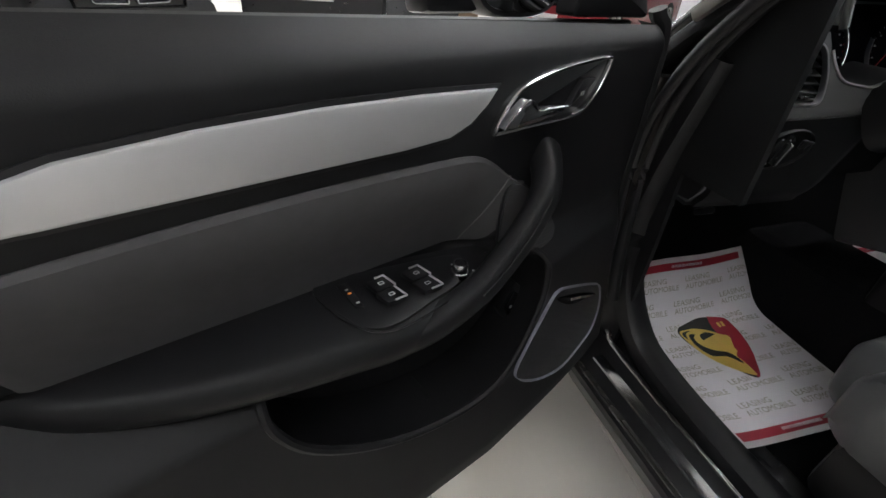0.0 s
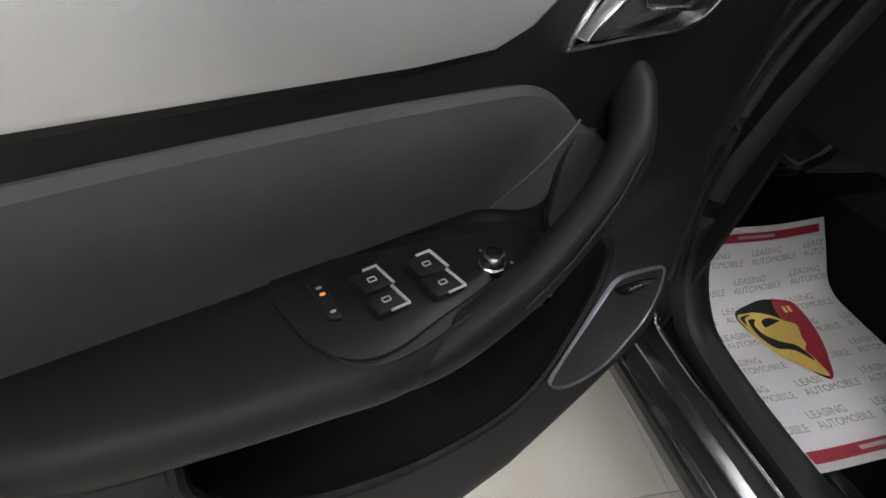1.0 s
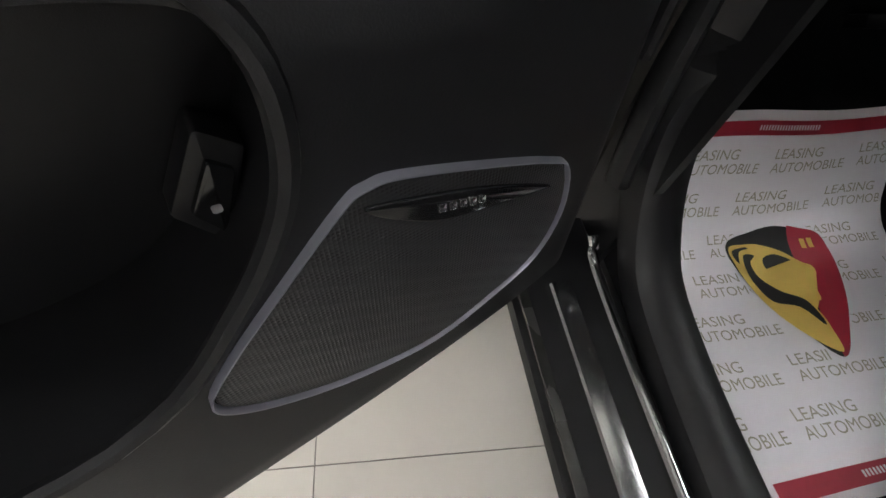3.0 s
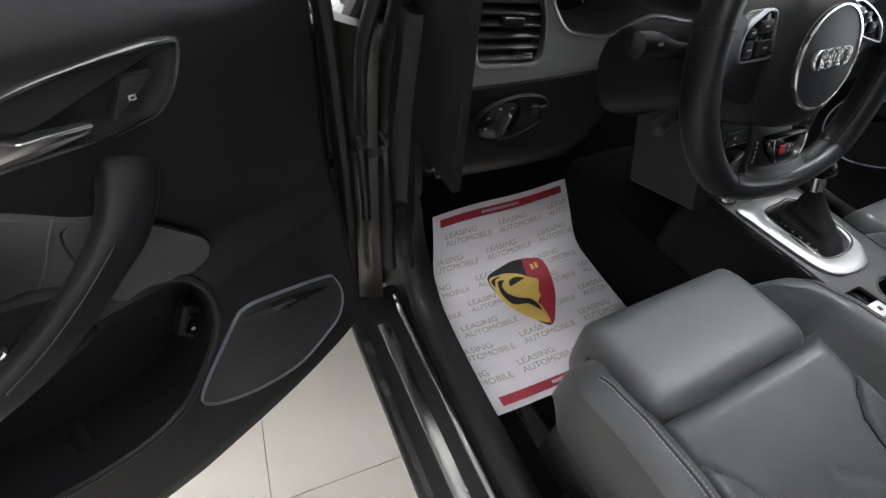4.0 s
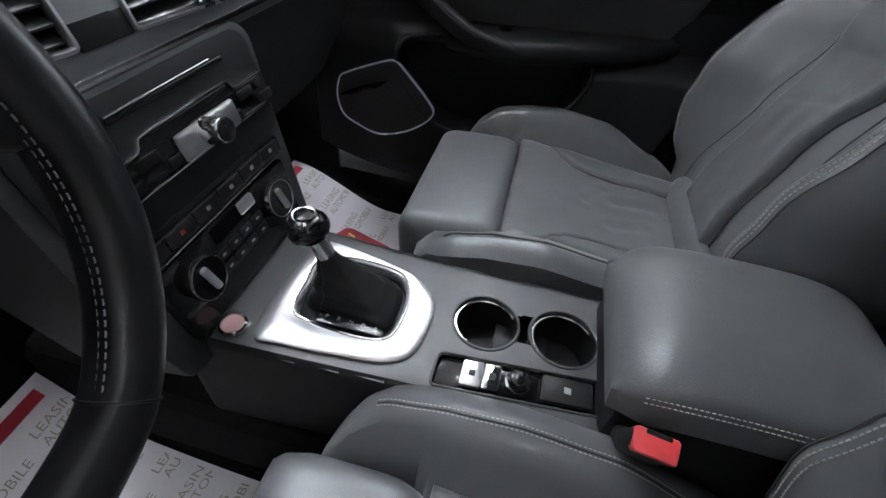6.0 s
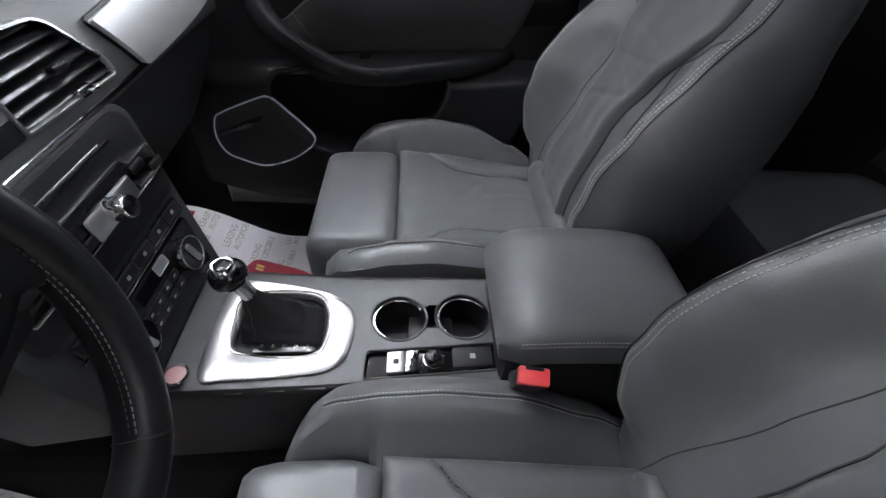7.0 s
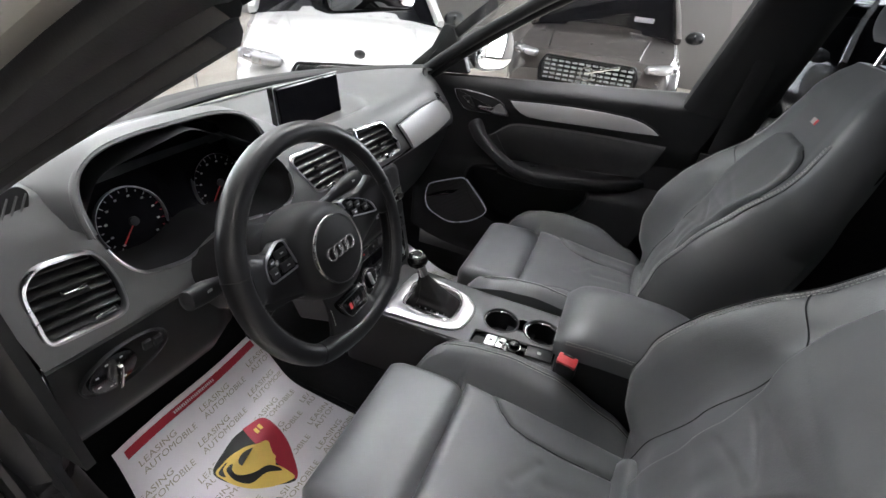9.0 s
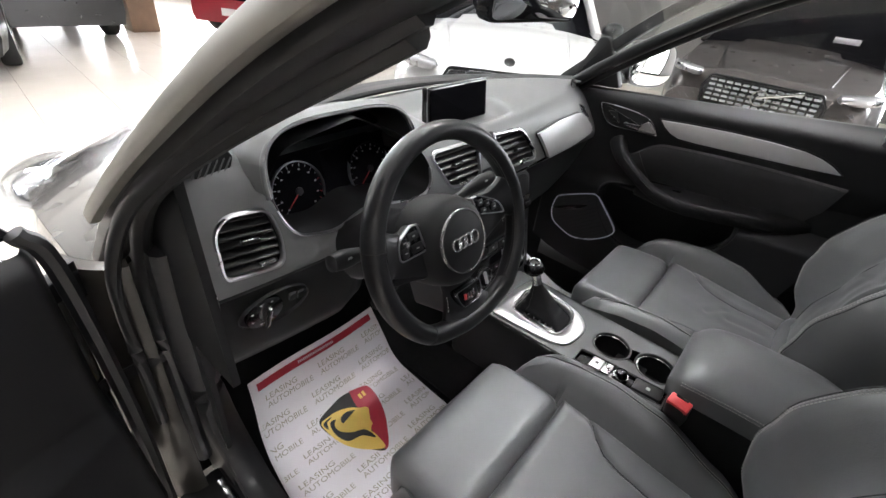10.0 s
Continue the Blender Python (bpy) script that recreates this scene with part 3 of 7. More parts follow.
for s in (-1, 1):
    part("rear_quarter", grid(lambda u, v: (s * (0.80 - 0.03 * u * u - 0.02 * v), -1.36 - 0.86 * u, 0.42 + 0.84 * v), 12, 10, 0.015), PAINT, body, "dark grey rear quarter panel")
    for wy in (0.98, -1.62):
        wm = axes((s * 0.70, wy, 0.335), (0, s, 0), (0, 0, 1))
        wl = part("wheel", rings_bm([[wm @ Vector((x * q, y * q, h)) for x, y in circle(0.335, 36)] for q, h in ((0.72, -0.1), (0.95, -0.1), (1.0, -0.07), (1.0, 0.05), (0.95, 0.075), (0.7, 0.08))]), TYRE, body, "black tyre on an alloy rim")
        part("rim", disc(0.24, 0.02, 0.005, wm @ Matrix.Translation((0, 0, 0.085)), 28), SATIN, wl, "alloy rim")
        for i in range(5):
            part("rim_slot", box(0.05, 0.14, 0.01, 0.005, wm @ Matrix.Rotation(i * 1.2566, 4, "Z") @ Matrix.Translation((0, 0.145, 0.085))), TYRE, wl)
part("rear_bumper", blob([(-0.74, -2.22, 0.55), (0.0, -2.28, 0.55), (0.74, -2.22, 0.55)], [0.06, 0.07, 0.06], [0.17, 0.18, 0.17], n=16, p=4, ends=0.05), PAINT, body, "dark grey rear bumper")
# ---- doors ----
POCKET = spline([(0.25, 0.962), (0.205, 0.957), (0.187, 0.948), (0.178, 0.93), (0.179, 0.898), (0.19, 0.868), (0.216, 0.832), (0.265, 0.786), (0.34, 0.768), (0.43, 0.78), (0.51, 0.812), (0.575, 0.86), (0.605, 0.91), (0.605, 0.945), (0.58, 0.955), (0.45, 0.955), (0.33, 0.96)], 64, True)
WOOFER = spline([(0.251, 0.778), (0.231, 0.804), (0.198, 0.836), (0.163, 0.868), (0.15, 0.873), (0.132, 0.871), (0.076, 0.851), (0.025, 0.83), (0.003, 0.814), (-0.006, 0.768), (0.01, 0.726), (0.049, 0.706), (0.107, 0.692), (0.171, 0.708), (0.218, 0.733), (0.246, 0.758)], 64, True)


def card_n(u, z):
    """Depth of the door lining, inwards."""
    n = -0.036 - 0.06 * ss(1.205, 1.27, z) ** 2
    n -= 0.04 * (1 - ss(0.985, 1.115, z)) * ss(0.24, 0.33, u)
    low = min(0.03, max(-0.01, 0.1 * u)) + 0.15 * (0.83 - max(z, 0.66))
    n += (low - n) * (1 - ss(0.925, 0.985, z))
    n -= 0.03 * (1 - ss(0.56, 0.66, z)) ** 2
    n -= 0.05 * (1 - ss(-0.065, -0.03, u)) ** 2
    return n


def door(name, label, m, sg):
    """Door in its own plane: u rearwards from the front edge, z up, n inwards."""
    d = thing(name, label, "car door", m)

    def P(u, z, n):
        return Vector((sg * u, z, n))

    def on(lift=0.0):
        return lambda u, z, h: P(u, z, card_n(u, z) + lift + h)

    def card(u_, v_):
        u = -0.065 + 0.93 * u_
        zt = 1.240 + 0.03 * u_
        zb = 0.633 + 0.055 * max(0, (0.22 - u) / 0.28) ** 2
        z = zb + (zt - zb) * v_
        u += (z - 1.05) * 0.36 * ss(0.3, 0.865, u)
        return P(u, z, card_n(u, z))
    bm = grid(card, 150, 120)
    test = hole_test(POCKET)
    kill = [f for f in bm.faces if test(sg * f.calc_center_median().x, f.calc_center_median().y)]
    bmesh.ops.delete(bm, geom=kill, context="FACES")
    part("door_card", bm, SOFT, d, "black soft plastic door lining")
    out = rpoly([(-0.085, 0.655), (0.72, 0.632), (0.96, 1.225), (0.02, 1.205), (-0.085, 1.17)], 0.03)
    part("door_shell", plate([(sg * u, z) for u, z in out], 0.09, 0.012, Matrix.Translation((0, 0, -0.095))), PAINT, d, "dark grey painted door skin")
    # map pocket
    part("pocket_liner", rings_bm([[P(u, z, card_n(u, z) - 0.001) for u, z in POCKET], [P(u, z - 0.012, -0.02) for u, z in POCKET], [P(u, z - 0.012, -0.07) for u, z in POCKET]], False, True), HARD, d, "deep black map pocket")
    part("pocket_rim", sweep([P(u, z, card_n(u, z) - 0.002) for u, z in POCKET], ell(0.006, 0.006, 8), up=(0, 0, 1), closed=True), SOFT, d, "rounded pocket rim")
    part("pocket_divider", grid(lambda a, b: P(0.345 + 0.07 * a, 0.71 + 0.03 * a + 0.035 * math.sin(a * 3), -0.06 + 0.05 * b), 10, 6, 0.003), HARD, d)
    # decor strip and cloth insert
    strip = [(0.303, 1.193), (0.40, 1.197), (0.5, 1.198), (0.6, 1.195), (0.68, 1.188), (0.72, 1.178), (0.75, 1.164), (0.772, 1.148), (0.70, 1.146), (0.55, 1.146), (0.42, 1.146), (0.365, 1.149), (0.337, 1.16), (0.316, 1.177)]
    part("decor_strip", plate(strip, 0.01, 0.003, warp=lambda u, z, h: P(u, z, -0.0285 + h)), DECOR, d, "brushed aluminium decor strip")
    part("strip_groove", plate(offs(strip, -0.005), 0.004, 0.001, warp=lambda u, z, h: P(u, z, -0.0335 + h)), HARD, d)

    def ins(a, b):
        x = a
        u = 0.228 + 0.554 * x
        top = 1.116 - 0.05 * (1 - ss(0.0, 0.24, x)) ** 2 + 0.01 * math.sin(math.pi * x)
        bot = 0.984 + 0.06 * (1 - ss(0.0, 0.1, x))
        z = bot + (top - bot) * b
        u += (z - 1.05) * 0.3 * ss(0.5, 1, x)
        return P(u, z, card_n(u, z) + 0.003)
    part("cloth_insert", pillow(ins if sg > 0 else (lambda a, b: ins(1 - a, b)), 0.005, 0.006, 60, 30, 0.03), SUEDE, d, "dark grey cloth door insert")
    part("cloth_seam", sweep([P(u, z, card_n(u, z) + 0.0083) for u, z in spline([(0.262, 1.084), (0.276, 1.058), (0.294, 1.018), (0.31, 0.988)], 24)], ell(0.0011, 0.0011, 6), up=(0, 0, 1)), DARKSTITCH, d, "sewn seam in the cloth")
    g2 = spline([(0.262, 1.066), (0.21, 1.048), (0.172, 1.01), (0.153, 0.984), (0.152, 0.97), (0.163, 0.959), (0.19, 0.954), (0.228, 0.963), (0.262, 0.968)], 48, True)
    if sg < 0:
        part("tweeter_grille", skin(g2, lambda u, z: P(u, z, -0.03 + 0.012 * (1 - ss(0.95, 0.99, z))), 40, 16, 0.004), MESH, d, "finely perforated grey speaker grille")
        part("grille_edge", sweep([P(u, z, -0.031 + 0.012 * (1 - ss(0.95, 0.99, z))) for u, z in g2], ell(0.0025, 0.0025, 6), up=(0, 0, 1), closed=True), SOFT, d)
    # armrest
    back = [(0.29, -0.03), (0.333, -0.045), (0.42, -0.064), (0.508, -0.077), (0.6, -0.082), (0.7, -0.08), (0.785, -0.075)]
    front = [(0.29, 0.0), (0.333, 0.02), (0.40, 0.04), (0.464, 0.046), (0.52, 0.036), (0.586, 0.022), (0.66, 0.002), (0.73, -0.03), (0.785, -0.068)]

    def lerp_row(rows, u):
        for (a, p), (b, q) in zip(rows, rows[1:]):
            if u <= b:
                return p + (q - p) * max(0, (u - a) / (b - a))
        return rows[-1][1]
    FS = spline(front, 60)

    def arm(a, b):
        u = 0.29 + 0.494 * a
        nb, nf = lerp_row(back, u), lerp_row(FS, u)
        t = ss(0, 0.1, a) * 0.5 + 0.5
        k = 1 - 0.55 * ss(0.72, 1, a)
        sec = [(nb - 0.01, 0.984), (nb + 0.3 * (nf - nb), 0.9865), (nf - 0.022 * k, 0.985), (nf - 0.006 * k, 0.979), (nf, 0.965), (nf - 0.004, 0.95), (nf - 0.02, 0.94), (nb, 0.935)]
        n, z = ARMC(sec, b)
        return P(u, z + 0.006 * a, n)

    def ARMC(sec, b):
        s = b * (len(sec) - 1)
        j = min(int(s), len(sec) - 2)
        f = s - j
        q = [np.array(sec[max(0, min(len(sec) - 1, j + e))]) for e in (-1, 0, 1, 2)]
        return 0.5 * (2 * q[1] + (q[2] - q[0]) * f + (2 * q[0] - 5 * q[1] + 4 * q[2] - q[3]) * f * f + (3 * q[1] - q[0] - 3 * q[2] + q[3]) * f ** 3)
    part("armrest", grid(arm, 60, 36), SOFT, d, "black padded armrest")
    G = [(0.185, 1.104, -0.07), (0.186, 1.098, -0.05), (0.197, 1.083, -0.027), (0.221, 1.064, -0.002), (0.25, 1.045, 0.011), (0.28, 1.026, 0.02), (0.319, 1.003, 0.027), (0.357, 0.984, 0.031), (0.43, 0.965, 0.033), (0.5, 0.957, 0.026)]
    part("pull_handle", blob([P(*q) for q in G], [0.03, 0.03, 0.026, 0.023, 0.02, 0.019, 0.019, 0.019, 0.017, 0.008], [0.022, 0.022, 0.02, 0.018, 0.016, 0.016, 0.016, 0.016, 0.016, 0.01], up=(0, 0, 1), n=56, k=22, p=2.8, ends=0.05), SOFT, d, "curved black pull handle")
    part("handle_seam", sweep([P(u + 0.007, z + 0.007, n + 0.0175) for u, z, n in spline(G[2:8], 30)], ell(0.0013, 0.0013, 6), up=(0, 0, 1)), HARD, d, "sewn seam along the handle")
    # inner release
    hb = spline([(0.304, 1.143), (0.3, 1.157), (0.289, 1.174), (0.274, 1.188), (0.256, 1.196), (0.22, 1.205), (0.16, 1.212), (0.112, 1.214), (0.104, 1.205), (0.119, 1.172), (0.14, 1.151), (0.162, 1.144), (0.19, 1.142), (0.25, 1.142), (0.296, 1.141)], 80, True)
    part("release_recess", plate(offs(hb, 0.003), 0.006, 0.001, warp=lambda u, z, h: P(u, z, -0.032 + h)), HARD, d, "black handle recess")
    part("release_bezel", ring(hb, 0.0048, 0.006, warp=lambda u, z, h: P(u, z, -0.031 + h)), CHROME, d, "satin chrome handle surround")
    lv = rpoly([(0.2975, 1.1495), (0.289, 1.164), (0.279, 1.1765), (0.27, 1.182), (0.259, 1.175), (0.248, 1.1675), (0.229, 1.1675), (0.196, 1.166), (0.199, 1.156), (0.234, 1.1505), (0.273, 1.1485)], 0.004, 4)
    part("release_lever", plate(lv, 0.012, 0.003, warp=lambda u, z, h: P(u, z, -0.018 + h + 0.006 * ss(1.15, 1.18, z))), SATIN, d, "satin grey metal release lever")
    part("lever_edge", sweep([P(u, z, -0.017 + 0.006 * ss(1.15, 1.18, z)) for u, z in spline([(0.297, 1.151), (0.289, 1.164), (0.279, 1.1763), (0.27, 1.1815), (0.259, 1.175), (0.248, 1.1675), (0.229, 1.1672), (0.197, 1.1658)], 36)], ell(0.0013, 0.0013, 8), up=(0, 0, 1)), CHROME, d, "bright lever edge")
    lb = part("lock_button", plate(rpoly([(0.18, 1.158), (0.16, 1.192), (0.133, 1.19), (0.155, 1.158)], 0.003), 0.008, 0.002, warp=lambda u, z, h: P(u, z, -0.024 + h)), HARD, d, "black locking button")
    part("symbol", ring(rpoly([(0.161, 1.171), (0.155, 1.171), (0.155, 1.176), (0.161, 1.176)], 0.001, 3), 0.001, 0.0003, warp=lambda u, z, h: P(u, z, -0.0235 + h), depth=0.0005), WHITEINK, lb)
    # woofer
    wf = WOOFER if sg < 0 else [(u + 0.022, z + 0.036) for u, z in WOOFER]
    part("woofer_grille", plate(offs(wf, 0.003), 0.006, 0.002, warp=on(0.0035)), FINEMESH, d, "black woofer grille")
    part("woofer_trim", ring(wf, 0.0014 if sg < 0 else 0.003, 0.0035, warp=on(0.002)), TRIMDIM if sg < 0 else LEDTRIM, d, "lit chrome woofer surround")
    eb = [(0.153, 0.861), (0.139, 0.859), (0.08, 0.838), (0.02, 0.808), (0.055, 0.815), (0.105, 0.828), (0.135, 0.845)]
    pl = part("badge_plate", plate(spline(eb, 30, True), 0.002, 0.001, warp=on(0.006)), GLOSS, d, "small dark badge plate")
    for i in range(5):
        part("badge_bar", plate(rpoly([(0.112 - 0.007 * i, 0.838 - 0.0022 * i), (0.107 - 0.007 * i, 0.8365 - 0.0022 * i), (0.108 - 0.007 * i, 0.843 - 0.0022 * i), (0.113 - 0.007 * i, 0.8445 - 0.0022 * i)], 0.0005, 2), 0.001, 0.0003, warp=on(0.0072)), CHROME, pl)
    # belt and mirror foot
    part("belt_seal", sweep([P(-0.03 + 0.98 * t, 1.232 + 0.03 * t, -0.10) for t in np.linspace(0, 1, 12)], ell(0.006, 0.01, 8, 3), up=(0, 1, 0)), RUBBER, d)
    part("mirror_foot", plate(rpoly([(sg * -0.06, 1.245), (sg * 0.13, 1.25), (sg * 0.11, 1.30), (sg * 0.06, 1.40), (sg * 0.03, 1.40)], 0.012), 0.03, 0.006, Matrix.Translation((0, 0, -0.085))), HARD, d, "black triangular mirror foot")
    return d, P


U = Vector((-0.94, -0.342, 0)).normalized()
NIN = Vector((-U.y, U.x, 0))
driver_m = Matrix((-U, Vector((0, 0, 1)), NIN)).transposed().to_4x4()
driver_m.translation = (-0.839, 0.242, 0)
ddoor, DP = door("driver_door", "open car door with black lining and aluminium strip", driver_m, -1)
pass_m = Matrix((Vector((0, -1, 0)), Vector((0, 0, 1)), Vector((-1, 0, 0)))).transposed().to_4x4()
pass_m.translation = (0.638, 0.335, 0.022)
pdoor, PP = door("passenger_door", "closed car door with black lining and aluminium strip", pass_m @ Matrix.Translation((0.3, 1.2, 0)) @ Matrix.Rotation(radians(3.6), 4, "Z") @ Matrix.Translation((-0.3, -1.2, 0)), 1)
part("window_glass", grid(lambda u, v: (0.02 + 0.9 * u * (1 - 0.1 * v), 1.26 + 0.4 * v, -0.11 - 0.12 * v * v), 8, 6), GLASS, pdoor, "clear side window").visible_shadow = False
part("window_frame", sweep(spline([(-0.08, 1.25, -0.1), (0.18, 1.46, -0.13), (0.42, 1.62, -0.2)], 12), ell(0.02, 0.02, 8, 3), up=(0, 0, 1)), RUBBER, pdoor)
part("switch", plate(rpoly([(0.40, -0.03), (0.425, -0.035), (0.425, -0.02), (0.40, -0.015)], 0.003), 0.004, 0.001, warp=lambda u, n, h: PP(u, 0.990 + h, n)), GLOSS, pdoor, "single window switch")

# window switch panel on the driver's armrest
def top(u, n, h):
    return DP(u, 0.9875 + 0.006 * (u - 0.29) / 0.494 + h, n)


panel = spline([(0.51, -0.072), (0.515, -0.02), (0.50, 0.016), (0.47, 0.03), (0.42, 0.022), (0.37, 0.012), (0.345, -0.01), (0.338, -0.036), (0.42, -0.058)], 60, True)
part("switch_panel", plate(panel, 0.003, 0.001, warp=lambda u, n, h: top(u, n, h + 0.001)), HARD, ddoor, "black switch panel")
part("panel_edge", sweep([top(u, n, 0.0005) for u, n in spline([(0.512, -0.02), (0.498, 0.022), (0.47, 0.037), (0.42, 0.034), (0.37, 0.026)], 24)], ell(0.0012, 0.0012, 6), up=(0, 1, 0)), HARD, ddoor)


def rocker(u0, u1, n0, n1):
    for k in range(2):
        a, b = n0 + (n1 - n0) * k / 2, n0 + (n1 - n0) * (k + 1) / 2 - 0.001
        sw = part("window_switch", plate(rpoly([(u0, a), (u1, a), (u1 - 0.003, b), (u0 - 0.003, b)], 0.002, 3), 0.006, 0.0015, warp=lambda u, n, h: top(u, n, h + 0.008)), HARD, ddoor, "black window switch with bright edge")
        e = [(u1 + 0.0006, a + 0.001), (u1 + 0.0006 - 0.003, b)]
        part("bright_edge", sweep([top(u, n, 0.0085) for u, n in e], ell(0.0014, 0.0014, 6), up=(0, 1, 0)), DECOR, sw)
        part("bright_edge", sweep([top(u, n, 0.0085) for u, n in ([(u1, a - 0.0005), (u0 - 0.012, a - 0.0005)] if k == 0 else [(u1 - 0.003, b + 0.0005), (u0 - 0.012, b + 0.0005)])], ell(0.0012, 0.0012, 6), up=(0, 1, 0)), DECOR, sw)
        c, q = (u0 + u1) / 2 - 0.002, (a + b) / 2
        for w, h_ in ((0.0034, 0.0042),):
            part("symbol", ring(rpoly([(c - w, q - h_ * 0.6), (c + w, q - h_ * 0.6), (c + w, q + h_ * 0.6), (c - w, q + h_ * 0.6)], 0.001, 3), 0.001, 0.0003, warp=lambda u, n, h: top(u, n, h + 0.0083), depth=0.0005), WHITEINK, sw)


rocker(0.466, 0.442, -0.038, 0.006)
rocker(0.422, 0.397, -0.033, 0.012)
lk = part("lock_switch", plate(rpoly([(0.493, -0.055), (0.481, -0.055), (0.484, -0.008), (0.493, -0.012)], 0.003), 0.004, 0.001, warp=lambda u, n, h: top(u, n, h + 0.004)), HARD, ddoor, "slim locking switch")
for n_, mm in ((-0.043, WHITEINK), (-0.036, AMBER), (-0.018, WHITEINK)):
    part("symbol", plate(rpoly([(0.4895, n_), (0.4855, n_), (0.4855, n_ + 0.0025), (0.4895, n_ + 0.0025)], 0.0006, 2), 0.0006, 0.0002, warp=lambda u, n, h: top(u, n, h + 0.0046)), mm, lk)
kn = DP(0.361, 0.99, 0.002)
KM = driver_m.inverted() @ Matrix.Translation(driver_m @ kn)
part("mirror_knob", rings_bm([[KM @ Vector((x * k, y * k, h)) for x, y in circle(0.0095, 28)] for k, h in ((1.15, 0.0), (1.15, 0.006), (1.0, 0.007), (1.0, 0.016), (0.9, 0.018))]), CHROME, ddoor, "knurled chrome mirror knob")
part("knob_cap", disc(0.0075, 0.003, 0.001, KM @ Matrix.Translation((0, 0, 0.0185))), GLOSS, ddoor)
for u_, n_ in ((0.343, 0.004), (0.347, 0.014), (0.357, -0.02)):
    part("symbol", plate(rpoly([(u_, n_), (u_ - 0.003, n_), (u_ - 0.003, n_ + 0.003), (u_, n_ + 0.003)], 0.0008, 2), 0.0005, 0.0002, warp=lambda u, n, h: top(u, n, h + 0.0025)), WHITEINK, ddoor)
bz = part("boot_switch", plate(rpoly([(0.206, 0.888), (0.188, 0.872), (0.212, 0.808), (0.231, 0.842)], 0.004), 0.016, 0.002, warp=lambda u, z, h: DP(u, z, -0.032 + h)), HARD, ddoor, "small boot release switch")
part("rocker_key", plate(rpoly([(0.206, 0.872), (0.196, 0.862), (0.211, 0.82), (0.222, 0.842)], 0.003), 0.006, 0.002, warp=lambda u, z, h: DP(u, z, -0.0285 + h)), GLOSS, bz)
part("symbol", plate(rpoly([(0.213, 0.839), (0.208, 0.839), (0.208, 0.845), (0.213, 0.845)], 0.001, 2), 0.001, 0.0003, warp=lambda u, z, h: DP(u, z, -0.028 + h)), WHITEINK, bz)
for zc in (1.15, 0.78):
    hg = part("door_hinge", box(0.05, 0.035, 0.03, 0.006, Matrix.Translation((0.08, zc, -0.10))), HARD, ddoor, "dark steel hinge")
    part("hinge_pin", sweep([(0.10, zc - 0.03, -0.095), (0.10, zc + 0.03, -0.095)], ell(0.007, 0.007, 10), up=(1, 0, 0)), HARD, hg)
part("check_strap", sweep([(0.06, 0.95, -0.10), (0.18, 0.95, -0.06)], ell(0.006, 0.012, 8, 3), up=(0, 1, 0)), HARD, ddoor, "dark door check strap")
part("edge_seal", sweep(spline([(0.075, 0.62, -0.06), (0.08, 0.9, -0.06), (0.07, 1.2, -0.06), (0.05, 1.26, -0.07)], 20), ell(0.012, 0.014, 8), up=(0, 0, 1)), RUBBER, ddoor)


def wing_mirror(m, name):
    w = thing(name, "black wing mirror on the car door", "wing mirror", m)
    part("mirror_case", rings_bm([[(x * k, y * k, h) for x, y in ell(0.10, 0.078, 32, 3)] for k, h in ((0.55, -0.13), (0.82, -0.10), (0.97, -0.05), (1.0, 0.0), (0.97, 0.006))]), BLACKPAINT, w, "gloss black mirror case")
    part("mirror_glass", plate(ell(0.092, 0.07, 32, 3), 0.002, 0.0005, Matrix.Translation((0, 0, 0.0085))), MIRROR, w, "bright mirror glass")
    part("mirror_arm", box(0.1, 0.04, 0.06, 0.01, Matrix.Translation((-0.12, -0.05, -0.04))), BLACKPAINT, w)


wing_mirror(axes((0.93, 0.19, 1.325), (0.83, -0.5, 0.0), (0, 0.1, 1)), "wing_mirror")
wing_mirror(axes((-0.985, 0.45, 1.305), (0.86, 0.3, 0), (0, 0.1, 1)), "wing_mirror")

# ---- dashboard ----
dash = thing("dashboard", "dark grey dashboard with chrome-ringed air vents", "dashboard")
DPTS = spline([(0.53, 1.235), (0.50, 1.28), (0.40, 1.288), (0.31, 1.283), (0.252, 1.271), (0.226, 1.25), (0.212, 1.222), (0.199, 1.18), (0.195, 1.14), (0.21, 1.112), (0.25, 1.098)], 101)


def dash_at(x, v):
    k = min(99.999, max(0, v * 100))
    i = int(k)
    y, z = (DPTS[i][e] + (DPTS[i + 1][e] - DPTS[i][e]) * (k - i) for e in (0, 1))
    r = min(1, abs(x) / 0.66)
    f = ss(0.08, 0.45, v)
    y += -0.165 * r ** 2.4 * (1 - f) + r ** 3 * (0.03 + 0.45 * (z - 1.13)) * f
    well = 0.03 * (1 - ss(0.105, 0.15, abs(x))) * ss(0.12, 0.2, v) * (1 - ss(0.34, 0.42, v))
    rise = 0.02 * ss(0.47, 0.57, -x) * ss(1.17, 1.26, z)
    return Vector((x, y, z - 0.015 * r ** 4 - well + rise))


def dash_y(x, z):
    """y of the dash face at a height below its crown."""
    a, b = 0.42, 0.93
    for _ in range(15):
        c = (a + b) / 2
        if dash_at(x, c).z > z:
            a = c
        else:
            b = c
    return dash_at(x, (a + b) / 2).y


VENT_L = rpoly([(-0.634, 1.143), (-0.54, 1.142), (-0.531, 1.19), (-0.539, 1.232), (-0.6, 1.232), (-0.624, 1.21)], [0.016, 0.02, 0.03, 0.016, 0.02, 0.03])
